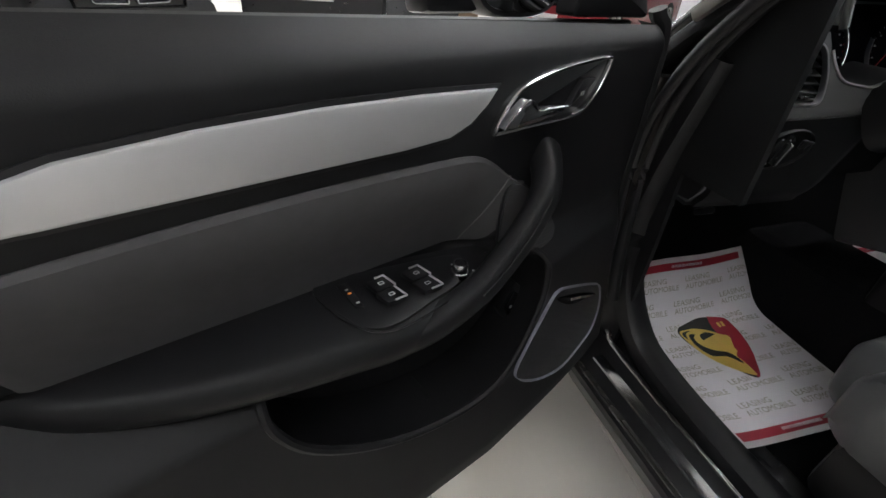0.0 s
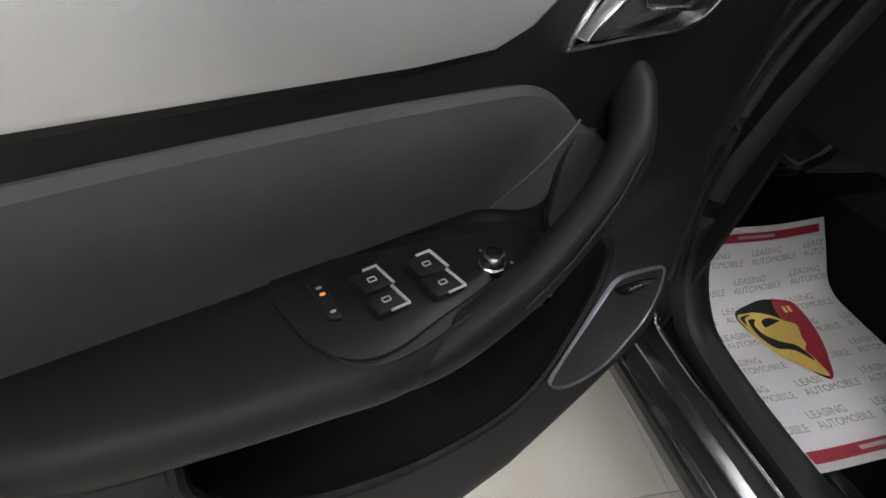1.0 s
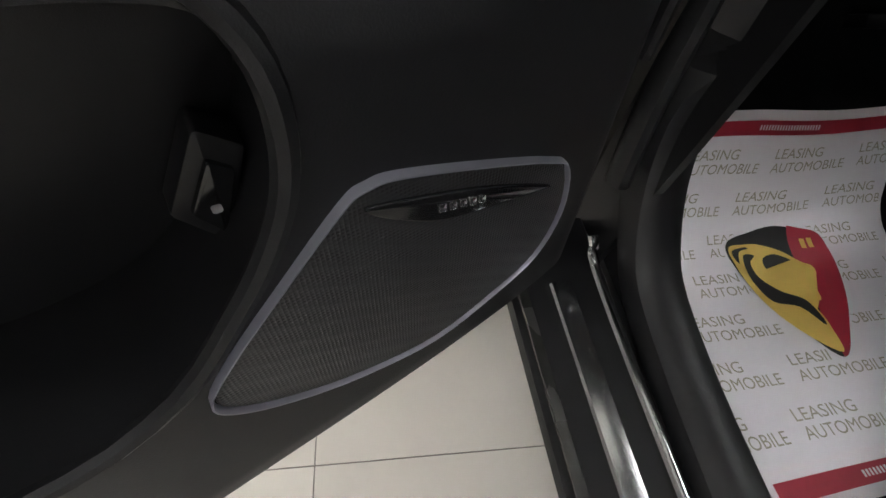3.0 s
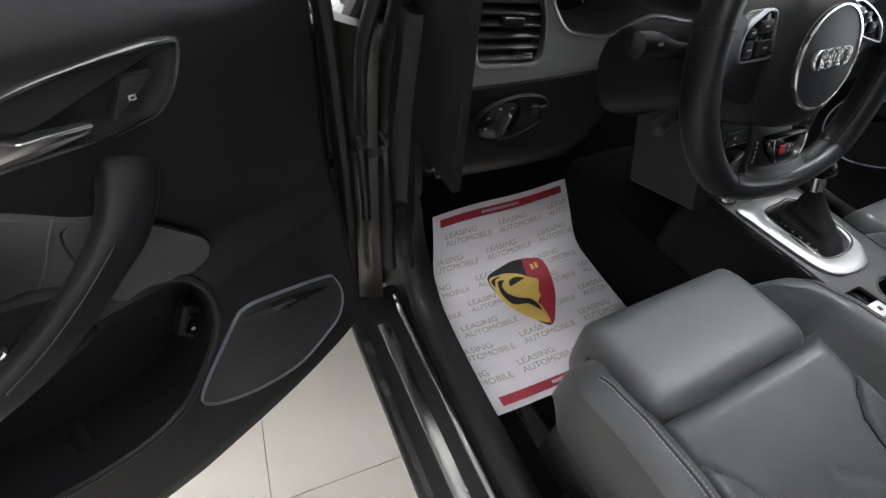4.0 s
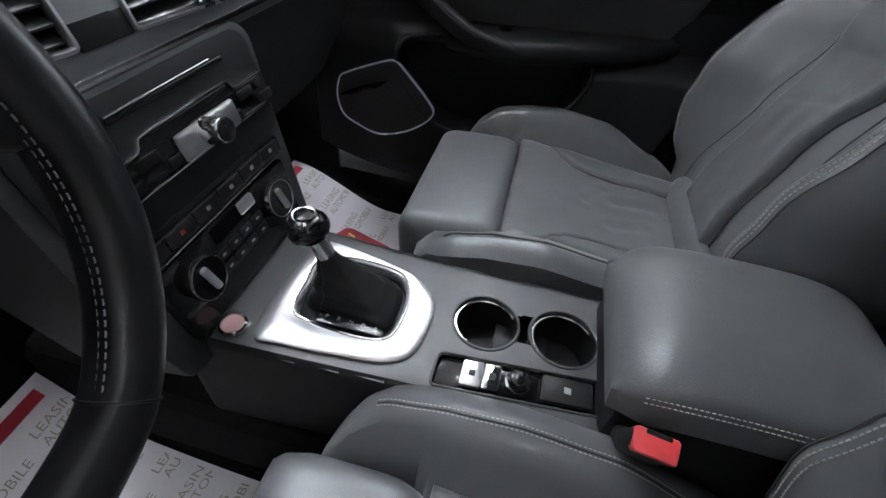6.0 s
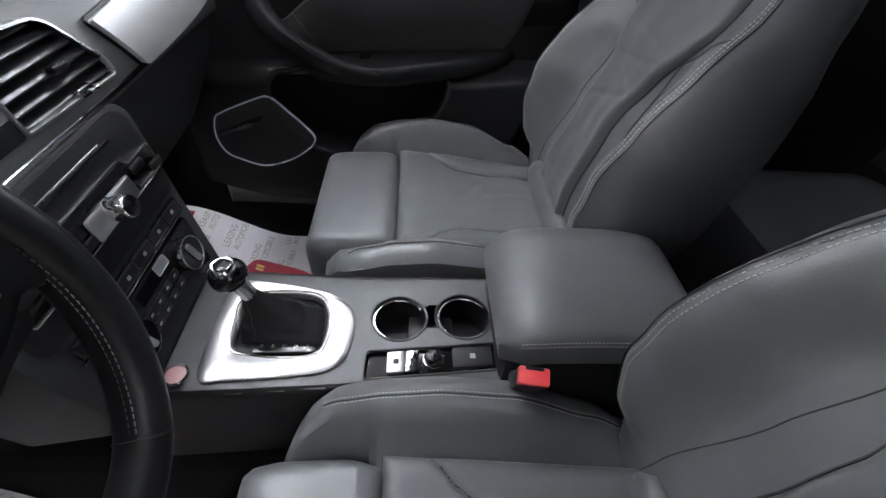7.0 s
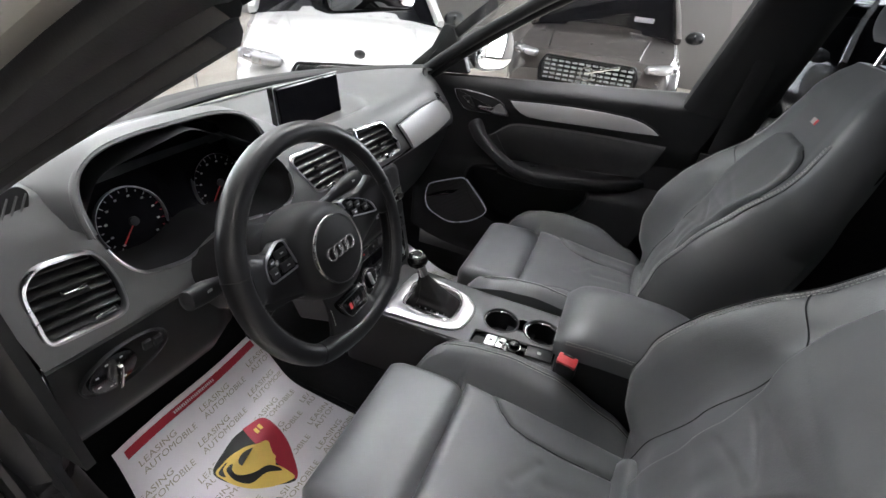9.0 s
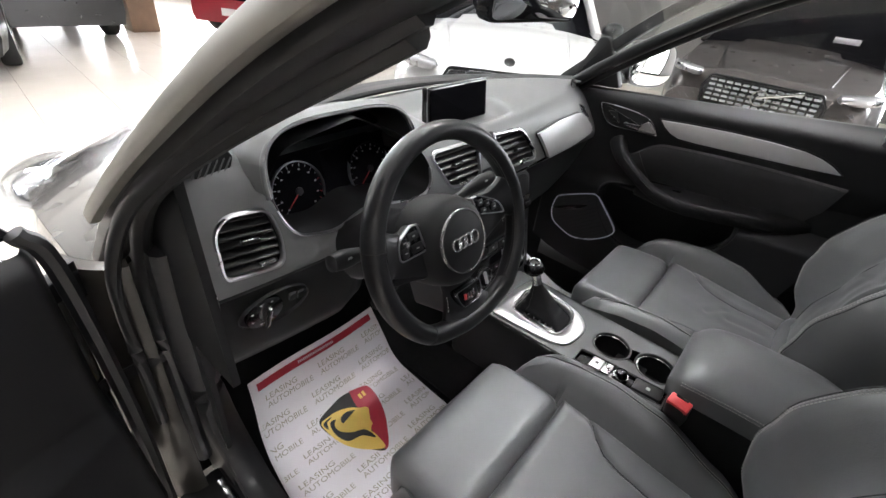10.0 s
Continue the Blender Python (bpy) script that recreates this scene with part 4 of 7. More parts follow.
VENT_C1 = rpoly([(-0.155, 1.164), (-0.045, 1.157), (-0.045, 1.247), (-0.188, 1.249), (-0.2, 1.238)], [0.02, 0.008, 0.008, 0.014, 0.008])
VENT_C2 = rpoly([(0.015, 1.155), (0.198, 1.148), (0.196, 1.17), (0.137, 1.24), (0.015, 1.247)], [0.008, 0.014, 0.016, 0.02, 0.008])
VENT_R = rpoly([(0.548, 1.226), (0.585, 1.215), (0.618, 1.18), (0.60, 1.165), (0.565, 1.19)], 0.008)
CLUSTER = rpoly([(-0.505, 1.178), (-0.44, 1.170), (-0.40, 1.186), (-0.37, 1.193), (-0.33, 1.186), (-0.27, 1.176), (-0.222, 1.178), (-0.205, 1.216), (-0.215, 1.25), (-0.25, 1.285), (-0.37, 1.345), (-0.50, 1.31), (-0.532, 1.26), (-0.524, 1.205)], 0.02)
bm = grid(lambda u, v: dash_at(-0.648 + 1.318 * u, v), 180, 110, 0.0)
holes = [hole_test(h) for h in (VENT_L, VENT_C1, VENT_C2, VENT_R, CLUSTER)]
kill = []
for f_ in bm.faces:
    c = f_.calc_center_median()
    if c.y < 0.31 and any(h(c.x, c.z) for h in holes):
        kill.append(f_)
bmesh.ops.delete(bm, geom=kill, context="FACES")


def nearest(poly, x, z):
    best = (1e9, x, z)
    for (ax_, az), (bx, bz) in zip(poly, poly[1:] + poly[:1]):
        dx, dz = bx - ax_, bz - az
        t = max(0, min(1, ((x - ax_) * dx + (z - az) * dz) / (dx * dx + dz * dz + 1e-12)))
        px, pz = ax_ + t * dx, az + t * dz
        best = min(best, (math.hypot(x - px, z - pz), px, pz))
    return best


# the skin's edges run true along the openings
for v in bm.verts:
    if v.is_boundary and abs(v.co.x) < 0.664 and v.co.z < 1.262 and v.co.y < 0.31 and v.co.z > 1.12:
        d_, px, pz = min(nearest(h, v.co.x, v.co.z) for h in (VENT_L, VENT_C1, VENT_C2, VENT_R, CLUSTER))
        if d_ < 0.012:
            v.co = (px, dash_y(px, pz), pz)
part("dash_skin", bm, DASH, dash, "dark grey soft dashboard skin")


def vent(poly, slats, parent=dash, tab=True):
    def on(lift):
        return lambda x, z, h: (x, dash_y(x, z) - lift - h, z)
    v = part("air_vent", plate(offs(poly, -0.002), 0.003, 0.001, warp=on(-0.045)), HARD, parent, "air vent with black slats")
    rr = [[Vector((x, dash_y(x, z) + d_, z)) for x, z in offs(poly, 0.003)] for d_ in (0.0, 0.045)]
    part("vent_duct", rings_bm(rr, False, False), HARD, v)
    part("vent_surround", ring(poly, 0.005, 0.005, warp=on(0.0)), SATIN, v, "satin chrome vent surround")
    xs = [p[0] for p in poly]
    zs = [p[1] for p in poly]
    for i in range(slats):
        z = min(zs) + (max(zs) - min(zs)) * (i + 0.8) / (slats + 0.6)
        row = [x for x in np.linspace(min(xs), max(xs), 80) if inside(poly, x, z) > 0.004]
        if len(row) > 2:
            a, b = row[0], row[-1]
            A, B = Vector((a, dash_y(a, z) + 0.010, z)), Vector((b, dash_y(b, z) + 0.010, z))
            m = axes((A + B) / 2, B - A, (0, -0.35, 1))
            part("slat", box((B - A).length, 0.0035, 0.020, 0.0014, m), SLAT, v)
    cx, cz = sum(xs) / len(xs), sum(zs) / len(zs)
    if tab:
        m = axes((cx, dash_y(cx, cz) - 0.002, cz), (1, (dash_y(cx + 0.02, cz) - dash_y(cx - 0.02, cz)) / 0.04, 0), (0, 0, 1))
        part("slat_tab", box(0.028, 0.008, 0.012, 0.002, m), HARD, v, "vent tab with satin edge")
        m2 = m @ Matrix.Translation((0, 0.0042, 0.004))
        part("tab_edge", box(0.024, 0.0012, 0.004, 0.0004, m2), CHROME, v)
        m3 = axes((cx + 0.012, dash_y(cx, min(zs) + 0.012) - 0.002, min(zs) + 0.013), (1, 0, 0), (0, 0, 1))
        part("thumb_wheel", box(0.026, 0.006, 0.01, 0.002, m3), CHROME, v, "small ribbed thumb wheel")
    return v


vent(VENT_L, 7)
vent(VENT_C1, 6)
vent(VENT_C2, 6)
vent(VENT_R, 5, tab=False)


def on_dash(lift):
    return lambda x, z, h: (x, dash_y(x, z) - lift - h, z)


hz = part("hazard_panel", plate(rpoly([(-0.045, 1.155), (0.015, 1.155), (0.015, 1.25), (-0.045, 1.25)], 0.003), 0.03, 0.002, warp=on_dash(0.003)), SOFT, dash, "matt black hazard switch panel")
part("hazard_button", plate(rpoly([(-0.038, 1.205), (0.008, 1.205), (0.008, 1.245), (-0.038, 1.245)], 0.004), 0.002, 0.001, warp=on_dash(0.0055)), HARD, hz)
part("red_triangle", plate(rpoly([(-0.025, 1.215), (-0.007, 1.215), (-0.016, 1.231)], 0.001, 2), 0.001, 0.0003, warp=on_dash(0.0064)), REDINK, hz, "red hazard triangle")
decor = rpoly([(0.200, 1.213), (0.34, 1.222), (0.50, 1.212), (0.552, 1.19), (0.60, 1.148), (0.585, 1.138), (0.42, 1.137), (0.262, 1.137)], [0.006, 0.06, 0.03, 0.02, 0.012, 0.01, 0.08, 0.01])
part("decor_panel", skin(decor, lambda x, z: (x, dash_y(x, z) - 0.006, z), 60, 12, -0.008), DECOR, dash, "brushed aluminium decor panel")
part("decor_groove", skin(offs(decor, -0.003), lambda x, z: (x, dash_y(x, z) - 0.002, z), 60, 12, -0.004), HARD, dash)
for i in range(6):
    part("badge_bar", plate(rpoly([(0.305 + 0.0075 * i, 1.145), (0.3105 + 0.0075 * i, 1.145), (0.3105 + 0.0075 * i, 1.155), (0.305 + 0.0075 * i, 1.155)], 0.001, 2), 0.002, 0.0005, warp=on_dash(0.0055)), CHROME, dash)
part("chrome_line", sweep([(x, dash_y(x, 1.133) - 0.003, 1.133 + 0.012 * ss(0.2, 0.6, x)) for x in np.linspace(-0.19, 0.60, 40)], ell(0.002, 0.004, 8, 3), up=(0, 0, 1)), CHROME, dash, "thin chrome line below the vents")
part("defroster_gap", sweep([dash_at(x, 0.13) + Vector((0, 0, 0.001)) for x in np.linspace(-0.62, 0.62, 50)], ell(0.004, 0.002, 6), up=(0, 0, 1)), RUBBER, dash)
part("windscreen_shelf", sweep([dash_at(x, 0.02) + Vector((0, 0.0, 0.006)) for x in np.linspace(-0.66, 0.66, 50)], ell(0.016, 0.006, 8, 3), up=(0, 0, 1)), HARD, dash)


def surf_frame(x, v):
    p = dash_at(x, v)
    dx = dash_at(x + 0.01, v) - dash_at(x - 0.01, v)
    dv = dash_at(x, v - 0.01) - dash_at(x, v + 0.01)
    return axes(p, dx, dv)


for sx in (-1, 1):
    m = surf_frame(sx * 0.585, 0.36)
    q = rpoly([(-0.03, -0.02), (0.022, -0.012), (0.032, 0.012), (0.024, 0.022), (-0.02, 0.012)], 0.006)
    q = [(sx * -x if sx > 0 else x, y) for x, y in q]
    dv = part("demister_vent", plate(q, 0.004, 0.001, m, z=0.002), HARD, dash, "small slotted demister vent")
    for i in range(6):
        xx = -0.024 + 0.009 * i
        part("slat", box(0.002, 0.026, 0.004, 0.0008, m @ Matrix.Translation((xx, 0.0, 0.002)) @ Matrix.Rotation(-0.6, 4, "Z")), DASH, dv)

# instrument cowl and cluster
def arch(u):
    a = math.pi * (1 - u)
    c, s_ = math.cos(a), math.sin(a)
    return -0.383 + 0.16 * (abs(c) ** 0.55) * (1 if c > 0 else -1), s_ ** 0.62


def cowl(u, v):
    x, h = arch(u)
    y = 0.232 + 0.03 * h + (0.2 - 0.03 * h) * v
    z = 1.255 + 0.098 * h
    zb = dash_at(x, 0.3).z - 0.005
    return (x + (x + 0.383) * 0.10 * v, y, z + (zb - z) * ss(0.15, 1, v) ** 1.0)


part("instrument_cowl", grid(cowl, 48, 18, 0.006), DASH, dash, "curved grey instrument cowl")
part("cowl_lip", sweep([Vector(cowl(i / 48, 0.0)) + Vector((0, 0.004, -0.004)) for i in range(49)], ell(0.0035, 0.006, 12), up=(0, -1, 0)), DASH, dash, "rolled front edge of the cowl")
part("cowl_inside", grid(lambda u, v: (-0.383 + (arch(u)[0] + 0.383) * (0.97 - 0.08 * v), 0.238 + 0.03 * arch(u)[1] + 0.075 * v, 1.245 + (0.104 * arch(u)[1]) * (1 - 0.1 * v)), 40, 6), HARD, dash, "black cowl lining")
CLM = axes((-0.366, 0.312, 1.215), (1, 0, 0), (0, 0.3, 1))
cl = part("instrument_panel", plate(rpoly([(-0.165, -0.085), (-0.05, -0.085), (0, -0.055), (0.05, -0.085), (0.165, -0.085), (0.175, 0.0), (0.12, 0.1), (-0.12, 0.1), (-0.175, 0.0)], 0.03), 0.006, 0.002, CLM), SCREEN, dash, "dark instrument cluster")
low_ = [p for p in CLUSTER if p[1] < 1.225]
low_.sort(key=lambda p: p[0])
part("cluster_trim", sweep([(x, dash_y(x, z) - 0.001, z) for x, z in spline(low_[::2], 70)], ell(0.0022, 0.0035, 8), up=(0, -1, 0)), SATIN, cl, "thin chrome cluster edge")
part("cluster_lining", rings_bm([[(x, dash_y(x, min(z, 1.25)) - 0.0005, z) for x, z in CLUSTER], [(-0.37 + (x + 0.37) * 0.97, 0.305, 1.24 + (z - 1.24) * 0.97) for x, z in CLUSTER]], False, False), HARD, cl, "black cluster lining")
for gx in (-0.082, 0.082):
    m = CLM @ Matrix.Translation((gx, -0.008, 0.003))
    gd = part("gauge_dial", disc(0.05, 0.003, 0.001, m, 40), SCREEN, cl, "round dial with white marks")
    part("gauge_ring", ring(circle(0.0525, 44), 0.0018, 0.004, m), SATIN, gd)
    for i in range(19):
        a = radians(225 - 270 * i / 18)
        big = i % 2 == 0
        r0 = 0.046
        part("tick", box(0.0055 if big else 0.003, 0.0012, 0.0006, 0.0002, m @ Matrix.Rotation(a, 4, "Z") @ Matrix.Translation((r0, 0, 0.0006))), (REDINK if gx < 0 and i > 13 else WHITEINK), gd)
        if big:
            part("numeral_bar", box(0.004, 0.0028, 0.0004, 0.0001, m @ Matrix.Translation((0.038 * math.cos(a), 0.038 * math.sin(a), 0.0006))), WHITEINK, gd)
    part("needle", box(0.034, 0.0016, 0.001, 0.0003, m @ Matrix.Rotation(radians(222), 4, "Z") @ Matrix.Translation((0.02, 0, 0.004))), REDINK, gd, "red needle")
    part("needle_hub", disc(0.007, 0.004, 0.001, m @ Matrix.Translation((0, 0, 0.005)), 18), HARD, gd)
part("info_display", plate(rpoly([(-0.024, -0.045), (0.024, -0.045), (0.026, 0.05), (-0.026, 0.05)], 0.004), 0.002, 0.0006, CLM, z=0.003), SCREEN, cl)

# lower dash
def knee(u, v):
    x = -0.648 + (0.31 - 0.03 * v) * u
    y = dash_y(x, 1.12) + 0.006 + 0.035 * v + 0.012 * ss(0.8, 1, v) + 0.02 * ss(0.8, 1, u)
    return (x, y, 1.122 - 0.175 * v + 0.012 * u * (1 - v))


part("knee_panel", grid(knee, 36, 20, 0.012), KNEE, dash, "dark grey plastic knee panel")
part("knee_line", sweep([Vector(knee(u, 0.0)) + Vector((0, -0.002, 0.002)) for u in np.linspace(0, 1, 24)], ell(0.0016, 0.0016, 6)), SATIN, dash, "thin bright joint line")
part("knee_slot", sweep([Vector(knee(u, 0.84)) + Vector((0, -0.001, 0)) for u in np.linspace(0.28, 0.62, 14)], ell(0.004, 0.003, 8, 3)), RUBBER, dash, "slim slot in the lower cover")
part("knee_lower", grid(lambda u, v: (-0.66 + 0.32 * u, knee(u, 1.0)[1] + 0.14 * v, 0.949 + 0.012 * v), 14, 6, 0.008), KNEE, dash, "lower cover under the knee panel")
part("column_surround", grid(lambda u, v: (-0.36 + 0.2 * u, 0.25 + 0.03 * v, 1.13 - 0.15 * v), 12, 10, 0.01), SOFT, dash, "black panel below the steering column")


def end_cover(u, v):
    z = 0.955 + 0.275 * v
    y0 = dash_y(-0.648, max(1.115, min(1.25, z))) if z > 1.12 else knee(0.0, (1.122 - z) / 0.175)[1]
    return (-0.651 - 0.006 * math.sin(math.pi * min(1, u * 2.2) / 2) - 0.002, y0 + 0.002 + (0.37 - y0) * u, z)


def pillar_foot(u, v):
    y = 0.17 + 0.32 * u
    zt = 1.13 + (0.46 - y) * 0.86 + 0.02
    return (-0.664 - 0.012 * v, y, 1.0 + (zt - 1.0) * v)


part("pillar_foot", grid(pillar_foot, 16, 12, 0.012), KNEE, body, "dark lining at the foot of the windscreen pillar")
part("side_cover", grid(end_cover, 14, 20, 0.006), HARD, dash, "dark end cover of the dashboard")
part("glovebox", grid(lambda u, v: (0.17 + 0.49 * u, dash_y(0.17 + 0.49 * u, 1.115) + 0.02 + 0.1 * v ** 1.5, 1.128 - 0.26 * v), 20, 12, 0.012), DARKDASH, dash, "dark grey glovebox lid")
lm = axes((-0.588, dash_y(-0.588, 1.12) + 0.006, 1.073), (1, 0, 0), (0, -0.2, 1)) @ Matrix.Translation((0, 0, 0.013))
ls = part("light_switch", disc(0.033, 0.006, 0.002, lm, 32), GLOSS, dash, "round black light switch")
part("switch_bezel", ring([(x * 1.7 + 0.02, y * 1.02) for x, y in circle(0.037, 36)], 0.002, 0.002, lm, z=-0.002), HARD, ls)
part("switch_lever", box(0.007, 0.042, 0.014, 0.003, lm @ Matrix.Rotation(-0.15, 4, "Z") @ Matrix.Translation((0, 0, 0.008))), CHROME, ls, "satin chrome switch lever")
for i in range(6):
    a = radians(60 + 48 * i)
    part("symbol", box(0.004, 0.0025, 0.0005, 0.0002, lm @ Matrix.Translation((0.024 * math.cos(a), 0.024 * math.sin(a), 0.0004))), WHITEINK, ls)
for i in range(2):
    part("dimmer", box(0.012, 0.016, 0.006, 0.002, lm @ Matrix.Translation((0.048, 0.012 - 0.004 * i, 0.002)) @ Matrix.Translation((0.016 * i, 0, 0))), HARD, ls)

# centre stack
STK = axes((0, 0.188, 1.13), (1, 0, 0), (0, 0.27, 0.963))
st_ = part("centre_panel", plate(rpoly([(-0.155, -0.30), (0.14, -0.30), (0.158, -0.155), (0.178, -0.02), (0.16, 0.0), (-0.17, 0.0), (-0.175, -0.15)], 0.02), 0.16, 0.004, STK, z=-0.004), DARKDASH, dash, "dark plastic centre panel")
part("radio_panel", plate(rpoly([(-0.155, -0.135), (0.155, -0.135), (0.162, -0.02), (0.145, -0.006), (-0.155, -0.006)], 0.02), 0.003, 0.001, STK, z=0.0), SOFT, st_, "matt black radio panel")
part("cd_slot", box(0.17, 0.006, 0.004, 0.001, STK @ Matrix.Translation((0.02, -0.028, 0.001))), GLOSS, st_)
part("slot_chrome", box(0.15, 0.0025, 0.003, 0.001, STK @ Matrix.Translation((0.01, -0.023, 0.002))), CHROME, st_)
rf = rpoly([(-0.14, -0.102), (0.155, -0.102), (0.16, -0.062), (0.10, -0.062), (0.095, -0.05), (-0.05, -0.05), (-0.055, -0.062), (-0.14, -0.062)], 0.006)
part("radio_frame", ring(rf, 0.003, 0.004, STK), CHROME, st_, "chrome control surround")
part("radio_keys", plate(offs(rf, 0.004), 0.003, 0.001, STK, z=0.002), GLOSS, st_)
for i in range(8):
    part("key", box(0.028, 0.012, 0.004, 0.002, STK @ Matrix.Translation((-0.12 + 0.034 * (i % 8) + (0.03 if i > 3 else 0), -0.09 if i % 2 else -0.074, 0.004))), HARD, st_)
part("turn_plate", box(0.1, 0.03, 0.006, 0.004, STK @ Matrix.Translation((0.035, -0.083, 0.006))), ALU, st_, "satin control plate")
part("turn_knob", rings_bm([[STK @ Vector((0.03 + x * k, -0.083 + y * k, h)) for x, y in circle(0.0155, 28)] for k, h in ((1.05, 0.006), (1.0, 0.01), (1.0, 0.03), (0.9, 0.033))]), CHROME, st_, "satin chrome rotary knob")
part("knob_cap", disc(0.013, 0.002, 0.001, STK @ Matrix.Translation((0.03, -0.083, 0.0345)), 24), GLOSS, st_)
part("switch_strip", box(0.27, 0.022, 0.006, 0.003, STK @ Matrix.Translation((0.0, -0.152, 0.0))), GLOSS, st_)
for i in range(6):
    bt = part("button", box(0.041, 0.017, 0.004, 0.002, STK @ Matrix.Translation((-0.11 + 0.044 * i, -0.152, 0.0025))), HARD, st_)
    part("symbol", box(0.006, 0.005, 0.0006, 0.0002, STK @ Matrix.Translation((-0.11 + 0.044 * i, -0.152, 0.0047))), REDINK if i == 1 else WHITEINK, bt)
part("row_chrome", box(0.28, 0.002, 0.006, 0.0008, STK @ Matrix.Translation((0.0, -0.1655, 0.001))), CHROME, st_)
part("climate_panel", plate(rpoly([(-0.125, -0.268), (0.12, -0.262), (0.13, -0.172), (-0.13, -0.172)], 0.012), 0.004, 0.001, STK, z=0.0), GLOSS, st_, "gloss black climate panel")
part("climate_display", box(0.07, 0.02, 0.002, 0.002, STK @ Matrix.Translation((0.0, -0.186, 0.001))), SCREEN, st_)
part("display_chrome", box(0.03, 0.016, 0.003, 0.003, STK @ Matrix.Translation((0.03, -0.183, 0.002))), ALU, st_)
for i in range(8):
    part("key", box(0.022, 0.012, 0.003, 0.002, STK @ Matrix.Translation((-0.036 + 0.024 * (i % 4), -0.21 - 0.018 * (i // 4), 0.001))), HARD, st_)
    part("symbol", box(0.006, 0.003, 0.0006, 0.0002, STK @ Matrix.Translation((-0.036 + 0.024 * (i % 4), -0.21 - 0.018 * (i // 4), 0.0027))), WHITEINK, st_)
for kx in (-0.078, 0.078):
    m = STK @ Matrix.Translation((kx, -0.208, 0.001))
    dl = part("climate_dial", rings_bm([[m @ Vector((x * k, y * k, h)) for x, y in circle(0.025, 32)] for k, h in ((1.0, 0), (1.0, 0.012), (0.93, 0.014))]), GLOSS, st_, "round climate dial with chrome ring")
    part("dial_ring", ring(circle(0.0265, 36), 0.0028, 0.004, m, z=0.011), CHROME, dl)
    part("dial_bar", box(0.009, 0.034, 0.008, 0.003, m @ Matrix.Rotation(0.2, 4, "Z") @ Matrix.Translation((0, 0, 0.016))), ALU, dl, "satin grip bar")

# pop-up screen
scr = thing("display_screen", "dark raised navigation screen on the dashboard", "screen", axes((0.0, 0.318, 1.297), (1, 0, 0), (0, 0.12, 1)))
part("housing", plate(rpoly([(-0.112, -0.07), (0.112, -0.07), (0.108, 0.042), (-0.108, 0.042)], 0.005), 0.016, 0.003), GLOSS, scr)
part("screen_face", plate(rpoly([(-0.103, -0.066), (0.103, -0.066), (0.101, 0.036), (-0.101, 0.036)], 0.003), 0.002, 0.0005, z=0.0025), SCREEN, scr)
part("bright_edge", sweep([(-0.108, 0.043, 0.0), (0.108, 0.043, 0.0)], ell(0.0012, 0.0015, 6), up=(0, 1, 0)), CHROME, scr)
part("bright_edge", sweep([(-0.1125, -0.065, 0.0), (-0.109, 0.042, 0.0)], ell(0.0012, 0.0015, 6), up=(1, 0, 0)), CHROME, scr)
part("well_frame", ring(rpoly([(-0.125, -0.03), (0.125, -0.03), (0.12, 0.03), (-0.12, 0.03)], 0.01), 0.003, 0.002, axes((0, 0.31, 1.2415), (1, 0, 0), (0, 1, 0.1))), HARD, scr)
part("well", plate(rpoly([(-0.123, -0.028), (0.123, -0.028), (0.118, 0.028), (-0.118, 0.028)], 0.01), 0.002, 0.0005, axes((0, 0.31, 1.2415), (1, 0, 0), (0, 1, 0.1))), HARD, scr)

# ---- steering wheel ----
WT = radians(22)
WM = axes((-0.381, 0.005, 1.236), (1, 0, 0), (0, math.sin(WT), math.cos(WT)))
wheel = thing("steering_wheel", "black leather sports steering wheel with flat bottom", "steering wheel", WM)


def rim_pt(a, r=0.1505):
    x, y = r * math.cos(a), r * math.sin(a)
    f = ss(-0.113, -0.149, y)
    return (x * 1.04, y + f * 0.012 * (1 - (x / r) ** 2), 0)


part("rim", sweep([rim_pt(2 * math.pi * i / 180) for i in range(180)], ell(0.0142, 0.0172, 28, 2.2), up=(0, 0, 1), closed=True), WHEEL, wheel, "black leather rim worn to a shine")
for a in (168, 12, 232, 308):
    c, s_ = math.cos(radians(a)), math.sin(radians(a))
    p = Vector(rim_pt(radians(a)))
    rr = [tuple(p + Vector((c, s_, 0)) * x + Vector((0, 0, y))) for x, y in ell(0.0146, 0.0176, 20, 2.2)]
    part("rim_seam", sweep(rr, ell(0.0007, 0.0007, 5), up=(-s_, c, 0.01), closed=True), HARD, wheel)
for s_ in (-1, 1):
    for k in (0.0, 0.0045):
        pts = [Vector(rim_pt(radians(a), 0.1372)) + Vector((0, 0, 0.004 + k)) for a in (np.linspace(-50, 48, 40) if s_ > 0 else np.linspace(132, 230, 40))]
        dashes(pts, 0.0005, wheel, (0, 0, 1), 0.6, 0.0045, "rim_stitching", DARKSTITCH)
R = [(1.06, -0.055), (1.08, -0.025), (1.04, -0.004), (0.98, 0.008), (0.88, 0.0155), (0.74, 0.0195), (0.62, 0.021)]
part("airbag_cover", rings_bm([[(x * k - 0.008, y * k * 1.04 - 0.008, h) for x, y in ell(0.062, 0.062, 48, 2.2)] for k, h in R]), SOFT, wheel, "round black airbag cover")
part("badge_disc", disc(0.0455, 0.003, 0.0008, Matrix.Translation((-0.009, -0.006, 0.0225)), 44), SOFT, wheel)
part("badge_ring", ring(circle(0.048, 48), 0.003, 0.003, Matrix.Translation((-0.009, -0.006, 0.0205))), CHROME, wheel, "thin chrome ring")
